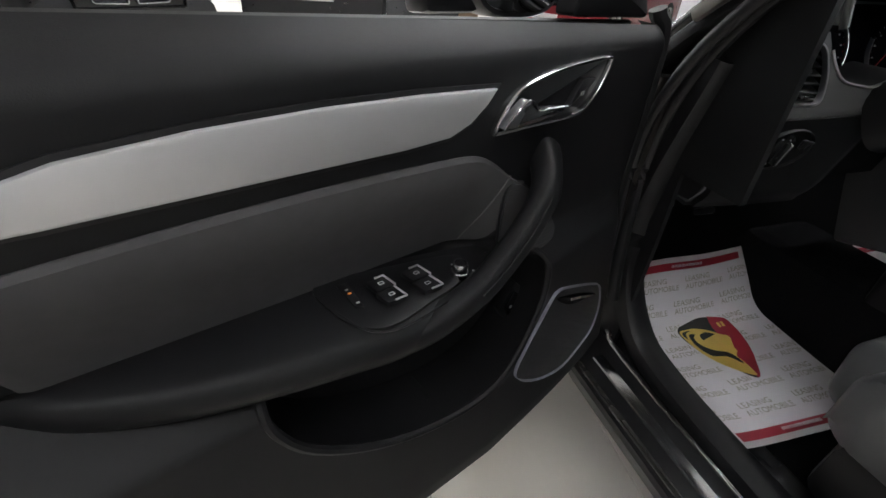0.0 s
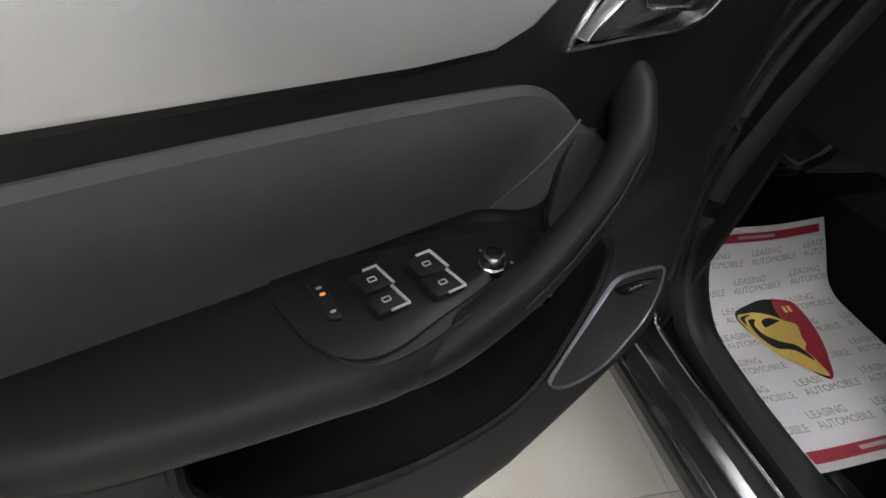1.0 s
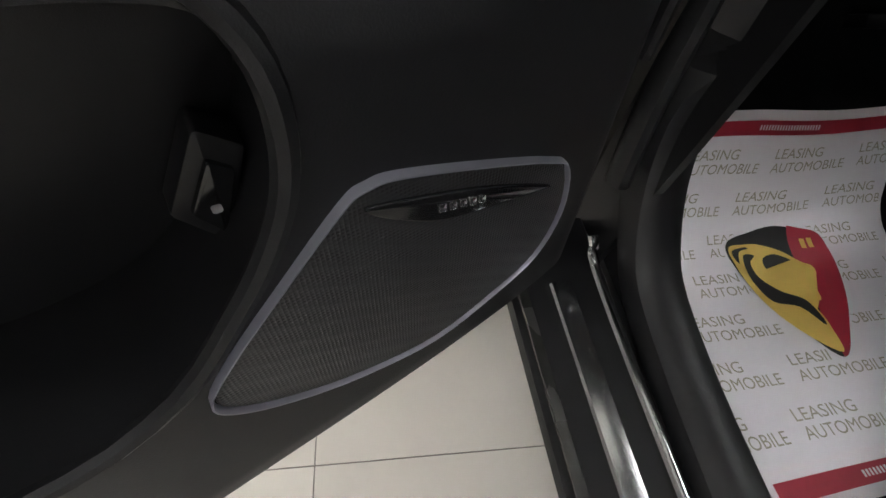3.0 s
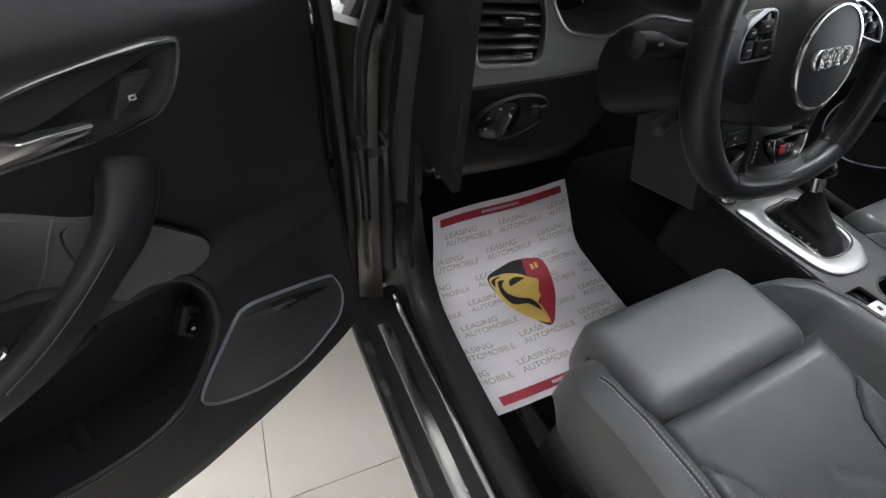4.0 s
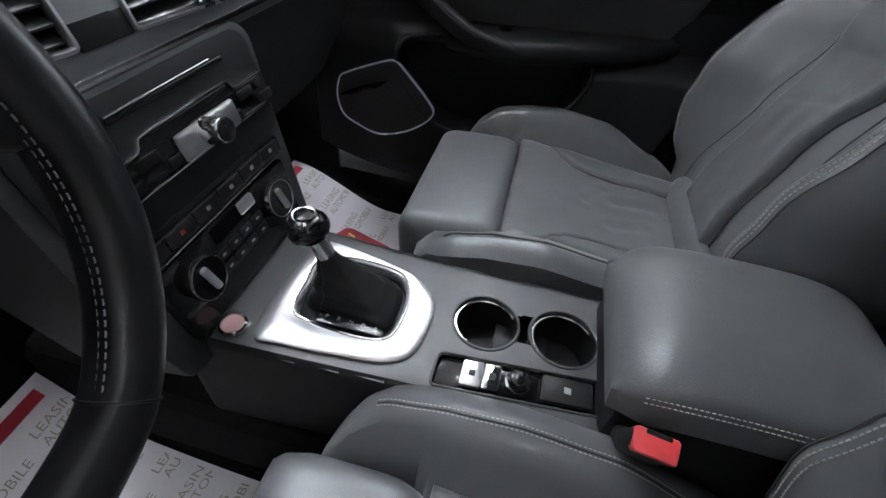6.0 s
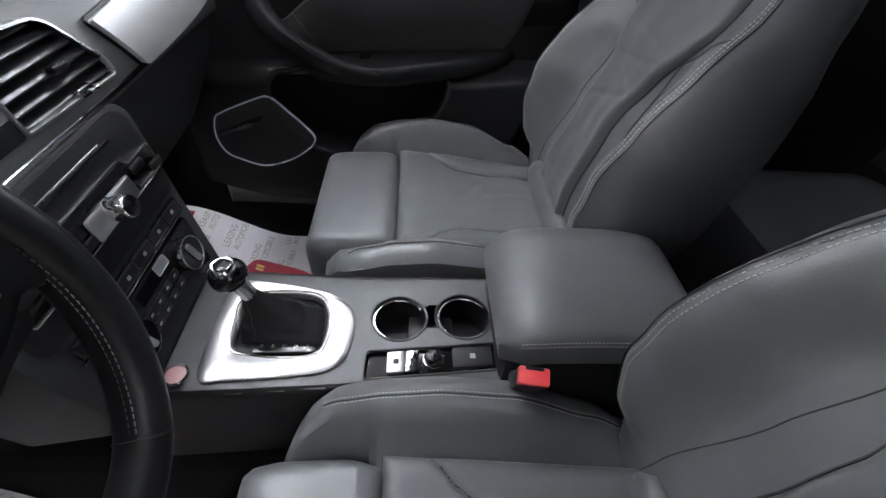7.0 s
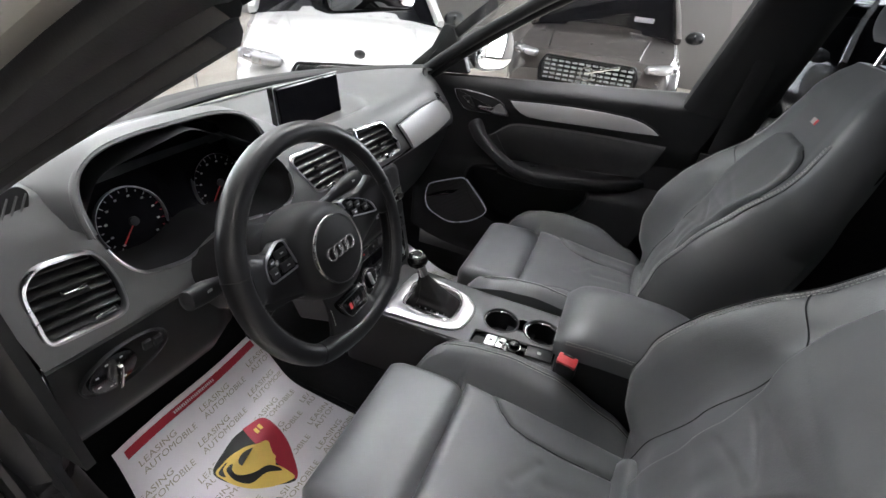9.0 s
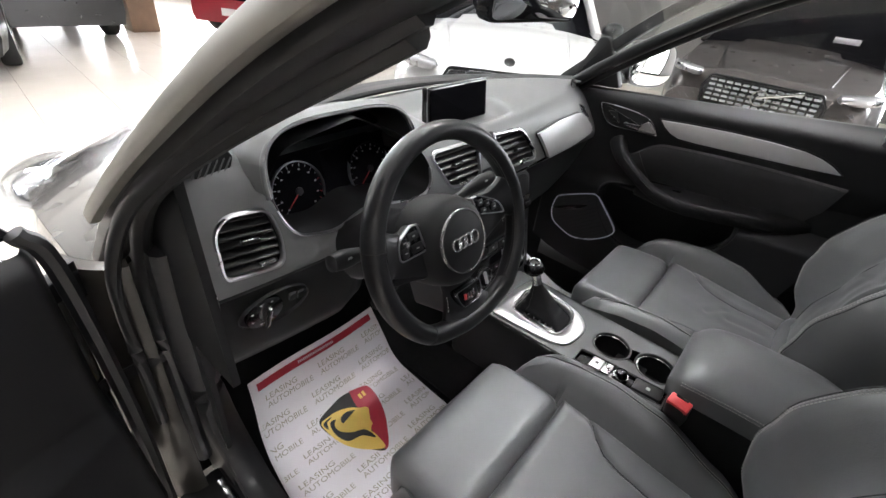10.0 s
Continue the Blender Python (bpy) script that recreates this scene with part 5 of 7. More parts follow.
for i in range(4):
    part("emblem_ring", ring(circle(0.0102, 26, -0.0285 + 0.013 * i, -0.005), 0.0028, 0.003, Matrix.Translation((0, 0, 0.0235 + 0.0003 * (i % 2)))), CHROME, wheel)
for s_ in (-1, 1):
    part("spoke", blob([(s_ * 0.062, -0.004, -0.016), (s_ * 0.1, 0.004, -0.014), (s_ * 0.125, 0.014, -0.008), (s_ * 0.145, 0.018, -0.003)], [0.042, 0.034, 0.03, 0.042], [0.014, 0.012, 0.012, 0.013], up=(0, 0, 1), n=20, k=18, p=3, ends=0), WHEEL, wheel, "leather-covered spoke")
    if s_ < 0:
        pod = rpoly([(-0.118, 0.0), (-0.066, 0.0), (-0.074, 0.042), (-0.086, 0.044), (-0.116, 0.028)], [0.01, 0.008, 0.008, 0.012, 0.012])
        keys = [(-0.086, 0.029, 0.02, 0.011), (-0.083, 0.011, 0.022, 0.013), (-0.105, 0.011, 0.012, 0.015), (-0.104, 0.025, 0.01, 0.008)]
    else:
        pod = rpoly([(0.056, 0.012), (0.09, 0.002), (0.124, -0.006), (0.116, 0.014), (0.092, 0.03), (0.06, 0.042), (0.044, 0.042)], [0.008, 0.02, 0.006, 0.012, 0.02, 0.012, 0.008])
        keys = [(0.064, 0.029, 0.014, 0.01), (0.081, 0.023, 0.012, 0.011), (0.097, 0.013, 0.012, 0.011), (0.07, 0.015, 0.012, 0.008)]
    pd = part("button_pod", plate(pod, 0.014, 0.002, Matrix.Translation((0, 0, 0.001))), GLOSS, wheel, "black button cluster")
    part("pod_trim", ring(pod, 0.002, 0.003, Matrix.Translation((0, 0, 0.0005))), SATIN, pd, "satin chrome surround")
    for bx, by, bw, bh in keys:
        part("button", box(bw, bh, 0.004, 0.002, Matrix.Translation((bx, by, 0.002))), HARD, pd)
        part("symbol", box(0.005, 0.0016, 0.0005, 0.0001, Matrix.Translation((bx, by, 0.0042))), WHITEINK, pd)
    part("lower_cover", plate(rpoly([(s_ * 0.062, -0.004), (s_ * 0.125, -0.012), (s_ * 0.13, -0.03), (s_ * 0.1, -0.034), (s_ * 0.066, -0.044)][::s_], 0.012), 0.012, 0.003, Matrix.Translation((0, 0, -0.006))), SOFT, wheel, "black cover below the buttons")
low = [(-0.006, -0.055, -0.016), (-0.007, -0.09, -0.013), (-0.007, -0.115, -0.006), (-0.007, -0.13, 0.0)]
part("lower_spoke", blob(low, [0.034, 0.034, 0.05, 0.07], [0.008, 0.008, 0.01, 0.012], n=20, k=18, p=3, up=(0, 0, 1), ends=0), WHEEL, wheel, "lower spoke in black leather")
tag = rpoly([(-0.033, -0.082), (0.027, -0.082), (0.028, -0.1), (0.022, -0.114), (-0.02, -0.114), (-0.029, -0.1)], 0.006)
tg = part("badge_plate", plate(tag, 0.010, 0.001, Matrix.Translation((0, 0, 0.004))), GLOSS, wheel, "black badge plate with red and silver bars")
part("badge_trim", ring(tag, 0.0025, 0.003, Matrix.Translation((0, 0, 0.004))), CHROME, tg)
part("badge_bar", box(0.005, 0.009, 0.002, 0.0005, Matrix.Translation((-0.012, -0.098, 0.0052))), REDPLASTIC, tg)
for i in range(3):
    part("badge_bar", box(0.0045, 0.009, 0.002, 0.0005, Matrix.Translation((-0.005 + 0.006 * i, -0.098, 0.0052))), CHROME, tg)
for s_ in (-1, 1):
    dashes([Vector((-0.006 + s_ * (0.037 + 0.02 * t * t), -0.085 - 0.05 * t, -0.004 + 0.004 * t)) for t in np.linspace(0, 1, 12)], 0.0006, wheel, (0, 0, 1), 0.6, 0.005, "spoke_stitching")
part("column_shroud", blob([(0, -0.005, -0.05), (0, -0.02, -0.12), (0, -0.03, -0.22)], [0.065, 0.06, 0.07], [0.055, 0.05, 0.06], up=(0, 1, 0), n=14, p=3, ends=0), HARD, wheel, "black steering column shroud")
for s_, tz in ((-1, 0.0), (1, 0.02)):
    sk = part("column_stalk", blob([(s_ * 0.05, tz, -0.075), (s_ * 0.11, tz + 0.01, -0.07), (s_ * 0.155, tz + 0.018, -0.062), (s_ * 0.185, tz + 0.022, -0.056)], [0.008, 0.008, 0.013, 0.011], [0.006, 0.006, 0.012, 0.01], up=(0, 0, 1), n=20, ends=0.06), HARD, wheel, "black column stalk")
    part("stalk_symbol", box(0.016, 0.003, 0.001, 0.0003, Matrix.Translation((s_ * 0.16, tz + 0.02, -0.0495))), WHITEINK, sk)
part("cruise_stalk", blob([(-0.05, -0.05, -0.075), (-0.1, -0.062, -0.07), (-0.13, -0.07, -0.066)], [0.007, 0.008, 0.009], [0.006, 0.007, 0.009], up=(0, 0, 1), n=14, ends=0.1), HARD, wheel)

# ---- centre console ----
con = thing("centre_console", "grey centre console between the seats", "console")
CZ = 0.866
side = rpoly([(-0.118, 0.16), (0.11, 0.16), (0.105, 0.0), (0.1, -0.125), (0.105, -0.375), (-0.1, -0.375), (-0.102, -0.13), (-0.11, 0.0)], 0.02)
BOOT = 0.91
hole1, hole2 = circle(0.043, 40, 0.014, -0.193), circle(0.044, 40, 0.02, -0.293)
link = [(-0.008, -0.22), (0.038, -0.22), (0.042, -0.265), (-0.004, -0.265)]
sw_hole = rpoly([(-0.092, -0.147), (-0.047, -0.147), (-0.030, -0.34), (-0.075, -0.34)], 0.008)
bez_in = spline([(-0.06, 0.022), (-0.063, -0.064), (-0.037, -0.092), (0.037, -0.086), (0.062, -0.042), (0.052, 0.045), (0.0, 0.052), (-0.045, 0.046)], 48, True)
bez_in = [(x * BOOT, -0.02 + (y + 0.02) * BOOT) for x, y in bez_in]
bm = grid(lambda u, v: (-0.112 + 0.222 * u, 0.16 - 0.535 * v, CZ - 0.004 * (abs(2 * u - 1) ** 8)), 70, 160)
kill = []
tests = [hole_test(h) for h in (hole1, hole2, link, sw_hole, bez_in)]
for f_ in bm.faces:
    c = f_.calc_center_median()
    if inside(side, c.x, c.y) < 0.0 or any(h(c.x, c.y) for h in tests):
        kill.append(f_)
bmesh.ops.delete(bm, geom=kill, context="FACES")
part("console_top", bm, CONSOLE, con, "dark grey console top")
rr = [[Vector((x, y, z)) for x, y in offs(side, d)] for d, z in ((-0.004, CZ - 0.38), (-0.006, CZ - 0.1), (-0.003, CZ - 0.012), (0.0, CZ - 0.003), (0.004, CZ + 0.0005))]
part("console_sides", rings_bm(rr, True, False), SOFT, con, "black console flanks")
for k, h in enumerate((hole1, hole2)):
    cy, cx = (-0.193, 0.014) if k == 0 else (-0.293, 0.02)
    cup = part("cup_holder", rings_bm([[(cx + (x - cx) * q, cy + (y - cy) * q, z) for x, y in h] for q, z in ((1.0, CZ + 0.001), (0.97, CZ - 0.01), (0.9, CZ - 0.06))], False, True), HARD, con, "deep black cup holder")
    part("cup_rim", ring([(cx + (x - cx) * 1.04, cy + (y - cy) * 1.04) for x, y in h], 0.004, 0.0015, Matrix.Translation((0, 0, CZ))), DARKDASH, cup)
    arc = [(cx + 0.039 * math.cos(a), cy + 0.039 * math.sin(a), CZ - 0.005) for a in np.linspace(radians(-60), radians(150), 30)]
    part("bright_rim", sweep(arc, ell(0.0022, 0.0016, 6)), CHROME, cup, "bright arc in the cup holder")
part("link_floor", box(0.05, 0.07, 0.004, 0.001, Matrix.Translation((0.017, -0.243, CZ - 0.035))), HARD, con)
SWZ = Matrix.Translation((0, 0, CZ))
sp = part("switch_tray", plate(offs(sw_hole, -0.001), 0.002, 0.0005, SWZ, z=-0.006), GLOSS, con, "gloss black switch strip")
part("tray_rim", ring(offs(sw_hole, -0.002), 0.003, 0.002, SWZ), DARKDASH, sp)
for y0, y1, mm, nm in ((-0.178, -0.203, ALU, "parking_switch"), (-0.204, -0.224, CHROME, "auto_hold_switch"), (-0.272, -0.33, HARD, "start_stop_switch")):
    q = rpoly([(-0.086 + 0.089 * (-0.147 - y0), y0), (-0.052 + 0.088 * (-0.147 - y0), y0), (-0.052 + 0.088 * (-0.147 - y1), y1), (-0.086 + 0.089 * (-0.147 - y1), y1)], 0.003)
    b_ = part(nm, plate(q, 0.006, 0.0015, SWZ, z=0.003), mm, sp)
    cx, cy = sum(p[0] for p in q) / len(q), sum(p[1] for p in q) / len(q)
    part("symbol", box(0.008, 0.008, 0.0006, 0.0002, SWZ @ Matrix.Translation((cx, cy, 0.0033))), WHITEINK if mm is HARD else HARD, b_)
part("rotary_knob", rings_bm([[(-0.060 + x * k, -0.244 + y * k, CZ + h) for x, y in circle(0.012, 28)] for k, h in ((1.25, -0.002), (1.25, 0.001), (1.0, 0.002), (0.92, 0.013), (0.75, 0.0145))]), GLOSS, sp, "small black rotary knob")
part("rotary_ring", ring(circle(0.0155, 30, -0.060, -0.244), 0.0015, 0.002, SWZ), CHROME, sp)
bez = spline([(-0.093, 0.07), (-0.097, 0.035), (-0.092, -0.03), (-0.083, -0.09), (-0.062, -0.118), (-0.02, -0.126), (0.02, -0.122), (0.05, -0.095), (0.064, -0.06), (0.076, 0.0), (0.08, 0.06), (0.05, 0.073), (-0.02, 0.076)], 80, True)
part("selector_plate", ring(bez, 0.0001, 0.003, SWZ), ALU, con)
# flat aluminium frame between the outer edge and the boot opening
n_ = 80
inner = spline([bez_in[int(i)] for i in range(0, 48, 4)], 80, True)


def near(poly, c):
    k = min(range(len(poly)), key=lambda i: math.atan2(poly[i][1] - c[1], poly[i][0] - c[0]))
    q = poly[k:] + poly[:k]
    return q if sum(q[i][0] * q[(i + 1) % len(q)][1] - q[(i + 1) % len(q)][0] * q[i][1] for i in range(len(q))) > 0 else [q[0]] + q[1:][::-1]


o_, i_ = near(bez, (0, -0.02)), near(inner, (0, -0.02))
part("selector_surround", rings_bm([[(x, y, CZ - 0.002) for x, y in o_], [(x, y, CZ + 0.004) for x, y in o_], [(x * 0.97, -0.02 + (y + 0.02) * 0.97, CZ + 0.006) for x, y in o_], [(x * 1.06, -0.02 + (y + 0.02) * 1.05, CZ + 0.006) for x, y in i_], [(x, y, CZ + 0.0035) for x, y in i_], [(x, y, CZ - 0.02) for x, y in i_]], False, False), ALU, con, "brushed aluminium selector surround")
part("selector_rim", sweep([(x * 1.06, -0.02 + (y + 0.02) * 1.05, CZ + 0.0062) for x, y in i_], ell(0.0018, 0.0012, 6), closed=True), CHROME, con)
part("boot_floor", plate(bez_in, 0.003, 0.001, SWZ, z=-0.01), HARD, con)
pr = part("gear_scale", plate(rpoly([(-0.053, 0.012), (-0.036, 0.014), (-0.041, -0.075), (-0.052, -0.076)], 0.004), 0.003, 0.001, SWZ, z=0.003), GLOSS, con, "gloss black gear scale")
for i in range(5):
    cu = bpy.data.curves.new("letter", "FONT")
    cu.body, cu.size, cu.extrude, cu.align_x = "PRNDS"[i], 0.008, 0.0002, "CENTER"
    t_ = new("letter_text", cu)
    dg = bpy.context.evaluated_depsgraph_get()
    me = bpy.data.meshes.new_from_object(t_.evaluated_get(dg))
    bpy.data.objects.remove(t_)
    me.materials.clear()
    me.materials.append(WHITEINK)
    lo = new("gear_letter", me)
    lo.parent = pr
    lo.matrix_basis = Matrix.Translation((-0.045, 0.0 - 0.016 * i, CZ + 0.0035)) @ Matrix.Rotation(radians(-90), 4, "Z")
part("start_button", rings_bm([[(-0.09 + x * k, 0.098 + y * k, CZ + h) for x, y in circle(0.014, 28)] for k, h in ((1.2, 0.0), (1.2, 0.006), (1.02, 0.008), (0.95, 0.006))]), CHROME, con, "round engine start button")
part("button_cap", disc(0.013, 0.003, 0.001, Matrix.Translation((-0.09, 0.098, CZ + 0.0075)), 24), mat("start_button_cap", (0.35, 0.2, 0.2), 0.4, bump=0), con)


def arm_base(u, v):
    k = 1 - 0.16 * (1 - ss(0, 0.16, v)) ** 2
    return ((u - 0.5) * 0.215 * k, -0.322 - 0.275 * v, 0.962 + 0.006 * math.sin(math.pi * v) - 0.012 * (1 - ss(0, 0.2, v)))


part("armrest", pillow(lambda u, v: arm_base(1 - u, v), 0.042, 0.034, 40, 40, 0.36), LEATHER, con, "grey leather armrest with pale stitching")
for dz in (0.0, 0.005):
    dashes([(-0.108 + dz * 0.4, -0.345 - 0.235 * t, 0.966 + dz + 0.006 * math.sin(math.pi * t)) for t in np.linspace(0, 1, 12)], 0.0005, con, (0, 0, 1), 0.6, 0.005)
part("armrest_box", box(0.19, 0.28, 0.22, 0.012, Matrix.Translation((0, -0.475, 0.82))), HARD, con, "black storage box under the armrest")
part("tunnel", box(0.27, 1.3, 0.22, 0.04, Matrix.Translation((0, -0.15, 0.595))), CARPET, con, "black carpeted tunnel")

lever = thing("gear_selector", "automatic gear selector with chrome-capped knob and leather boot", "gear lever", Matrix.Translation((0.0, -0.02, CZ)))


BASE = spline([(-0.034, 0.048), (-0.035, 0.0), (-0.035, -0.048), (-0.02, -0.060), (0.028, -0.056), (0.047, -0.025), (0.045, 0.03), (0.028, 0.056), (-0.01, 0.06)], 48, True)


def boot_ring(t):
    k = (1 - t) ** 1.25 * 0.80 + 0.20
    cx_, cy_ = 0.006 * (1 - t), 0.0 + 0.036 * t ** 1.2
    out = []
    for x, y in BASE:
        a = math.atan2(y, x - 0.006)
        f = k * (1 + 0.045 * math.sin(t * 21 + 0.6 * math.sin(2 * a)) * (1 - t * 0.5) * ss(0, 0.15, t)) * (1 + 0.05 * math.cos(4 * a + 0.5) * t)
        out.append((cx_ + (x - 0.006) * f, cy_ + y * f, -0.004 + 0.076 * t))
    return out


part("boot", rings_bm([boot_ring(i / 36) for i in range(37)]), mat("black_boot_leather", (0.007, 0.007, 0.008), 0.45, var=0.2, scale=40, bump=0.2, bscale=700, kind="leather", spec=0.4), lever, "pleated black leather boot")
for j in (2, 22, 34):
    dashes([Vector(boot_ring(i / 36)[j]) * 1.0 + Vector((0, 0, 0.0006)) for i in range(3, 32)], 0.0006, lever, (0, 0, 1), 0.6, 0.005, material=DARKSTITCH)
part("stem", rings_bm([[Vector((x, 0.034 + 0.014 * h / 0.03, 0.066 + h)) + Vector((0, y * 0.9, -y * 0.4)) for x, y in circle(0.0115, 20)] for h in (0.0, 0.012, 0.028)]), CHROME, lever, "satin metal neck")
kb = [(0.0, 0.048, 0.088), (0.0, 0.052, 0.1), (0.0, 0.055, 0.112), (0.0, 0.057, 0.122)]
part("knob", blob(kb, [0.018, 0.025, 0.024, 0.016], [0.018, 0.025, 0.024, 0.016], up=(0, 1, 0), n=20, k=24, p=2, ends=0.12), GLOSS, lever, "round black leather knob")
part("knob_cap", rings_bm([[Vector((x * k, 0.056 + y * k, h)) for x, y in circle(0.0205, 28)] for k, h in ((1.04, 0.112), (0.95, 0.119), (0.7, 0.1235), (0.62, 0.123))]), CHROME, lever, "chrome knob cap")
part("cap_mark", disc(0.012, 0.002, 0.001, Matrix.Translation((0, 0.056, 0.1245)), 20), GLOSS, lever)

# ---- seats ----
def row(rows, t):
    if t >= rows[0][0] if rows[0][0] > rows[-1][0] else t <= rows[0][0]:
        return rows[0][1]
    for (a, p), (b, q) in zip(rows, rows[1:]):
        if min(a, b) <= t <= max(a, b):
            f = (t - a) / (b - a)
            return p + (q - p) * (f * f * (3 - 2 * f) * 0.5 + f * 0.5)
    return rows[-1][1]


SEAMC = [(0.0, 1.3), (0.12, 1.08), (0.19, 0.94), (0.25, 0.8), (0.32, 0.70), (0.42, 0.655), (0.6, 0.63), (0.8, 0.64), (1.0, 0.67)]
HW = [(0.8, 0.09), (0.9, 0.076), (1.0, 0.066), (1.08, 0.066), (1.14, 0.082), (1.19, 0.108), (1.24, 0.126), (1.28, 0.122), (1.31, 0.1), (1.33, 0.05)]
WINGX = [(0.8, 0.155), (0.87, 0.146), (1.03, 0.118), (1.12, 0.108), (1.18, 0.112)]
CREASES = [((0.30, 0.50), (0.46, 0.40), 0.022, 0.0014), ((0.35, 0.78), (0.40, 0.56), 0.03, 0.0022), ((0.58, 0.72), (0.64, 0.54), 0.028, 0.0014)]
CREST = [(-0.05, 0.80), (-0.075, 0.85), (-0.12, 0.878), (-0.18, 0.893), (-0.25, 0.900), (-0.345, 0.889), (-0.47, 0.832), (-0.56, 0.775)]
Y0 = [(0.78, -0.515), (0.906, -0.528), (1.03, -0.562), (1.158, -0.61), (1.312, -0.684), (1.42, -0.712), (1.485, -0.745)]
YB = [(0.78, -0.66), (0.958, -0.712), (1.187, -0.765), (1.381, -0.80), (1.485, -0.79)]
FW = [(0.78, 0.0), (0.84, 0.01), (0.90, 0.045), (0.98, 0.075), (1.06, 0.082), (1.13, 0.075), (1.2, 0.045), (1.27, 0.02), (1.34, 0.008), (1.485, 0.0)]
WB = [(0.78, 0.225), (0.88, 0.252), (0.98, 0.266), (1.10, 0.262), (1.18, 0.245), (1.26, 0.217), (1.34, 0.192), (1.42, 0.17), (1.46, 0.145), (1.485, 0.1)]


def seat(name, cx, s):
    """s is +1 where the outer side lies at +x."""
    st = thing(name, "grey leather sports seat with pale stitching", "car seat", Matrix.Translation((cx, 0, 0)), "front seats")
    # front thigh pad
    xs = [(x, -0.095, 0.772) for x in np.linspace(-0.178, 0.178, 24)]
    pad = [(a * 1.0, b) for a, b in ell(0.098, 0.078, 30, 3.0)]
    part("thigh_cushion", blob(xs, 0.09, 0.074, up=(0, 0.06, 1), n=40, k=44, p=4.6, ends=0.085), LEATHER, st, "grey leather thigh cushion")

    # cushion body with bolsters
    def csec(y):
        cr_, w = row(CREST, y), 0.256 - 0.03 * ss(-0.12, -0.05, y) - 0.01 * ss(-0.45, -0.56, y)
        zi = 0.815 - 0.035 * ss(-0.19, -0.55, y) if y < -0.17 else 0.76
        pts = []
        for i in range(41):
            f = -1 + i / 20
            a = abs(f)
            g = ss(0.60, 0.84, a)
            z = zi + (cr_ - zi) * g - max(0, (a - 0.88)) ** 2 * 5.2 * (cr_ - 0.66)
            pts.append((f * w, y, z))
        zl = 0.70
        pts += [(w * 1.0, y, cr_ - 0.10), (w * 0.99, y, zl + 0.03), (w * 0.93, y, zl), (-w * 0.93, y, zl), (-w * 0.99, y, zl + 0.03), (-w * 1.0, y, cr_ - 0.10)]
        return pts
    ys = [-0.048, -0.052, -0.062, -0.08] + list(np.linspace(-0.10, -0.56, 40))
    rings_ = []
    for k, y in enumerate(ys):
        q = csec(y)
        if k < 3:
            f = (0.88, 0.95, 0.985)[k]
            q = [(x * f, yy, 0.78 + (z - 0.78) * f) for x, yy, z in q]
        rings_.append(q)
    part("cushion", rings_bm(rings_), LEATHER, st, "padded grey leather side bolsters")

    def ins(u, v):
        return ((u - 0.5) * 0.335 * (1 - 0.05 * v), -0.180 - 0.357 * v, 0.826 - 0.034 * v + 0.016 * abs(2 * u - 1) ** 3)

    def groove(u, v):
        x = abs(2 * u - 1)
        c = row(SEAMC, v)
        g = -0.006 * math.exp(-((x - c) / 0.02) ** 2) + 0.004 * ss(c, c + 0.08, x)
        for (a0, b0), (a1, b1), wd, dp in CREASES:
            t_ = max(0, min(1, ((u - a0) * (a1 - a0) + (v - b0) * (b1 - b0)) / ((a1 - a0) ** 2 + (b1 - b0) ** 2)))
            dd = math.hypot(u - a0 - t_ * (a1 - a0), v - b0 - t_ * (b1 - b0))
            g -= dp * math.exp(-(dd / wd) ** 2) - 0.6 * dp * math.exp(-((dd - 2.2 * wd) / (1.4 * wd)) ** 2)
        w = 0.003 * noise.noise((u * 4 + cx * 3, v * 5, 1.3)) + 0.0012 * max(0, noise.noise((u * 6, v * 3 + cx, 7.1))) * math.sin(math.pi * v)
        return g + w
    part("seat_insert", pillow(lambda u, v: ins(1 - u, v), 0.016, 0.05, 120, 90, 0.07, groove), LEATHER, st, "grey leather seat centre with soft creases")

    for k in (-1, 1):
        sl = []
        for v in np.linspace(0.03, 0.97, 40):
            xx = row(SEAMC, v)
            if xx < 0.95:
                u = (1 + k * xx) / 2
                x, y, z = ins(u, v)
                rim_ = min(1, min(u, 1 - u) / 0.07, min(v, 1 - v) / 0.07)
                sl.append((x, y, z + 0.016 * math.sqrt(max(0, 1 - (1 - rim_) ** 2)) - 0.0042))
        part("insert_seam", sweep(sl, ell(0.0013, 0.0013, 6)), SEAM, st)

    # backrest
    def bsec(z):
        y0, yb, fw, w = row(Y0, z), row(YB, z), row(FW, z), row(WB, z)
        pts = []
        for i in range(41):
            f = -1 + i / 20
            a = abs(f)
            g = ss(0.50, 0.84, a)
            y = y0 + fw * g - max(0, a - 0.87) ** 2 * 60 * (0.03 + fw * 0.6) * 0.9
            pts.append((f * w, y, z))
        m_ = (y0 + yb) / 2
        pts += [(w * 1.01, m_ + fw * 0.2, z), (w * 0.98, yb + 0.03, z), (w * 0.86, yb, z), (w * 0.4, yb - 0.008, z), (-w * 0.4, yb - 0.008, z), (-w * 0.86, yb, z), (-w * 0.98, yb + 0.03, z), (-w * 1.01, m_ + fw * 0.2, z)]
        return pts
    zs = list(np.linspace(0.78, 1.45, 52)) + [1.462, 1.472, 1.48, 1.485]
    part("backrest", rings_bm([bsec(z) for z in zs]), LEATHER, st, "grey leather backrest with side wings")

    def bins(u, v):
        z = 0.835 + 0.492 * v
        w = row(HW, z)
        k = abs(2 * u - 1)
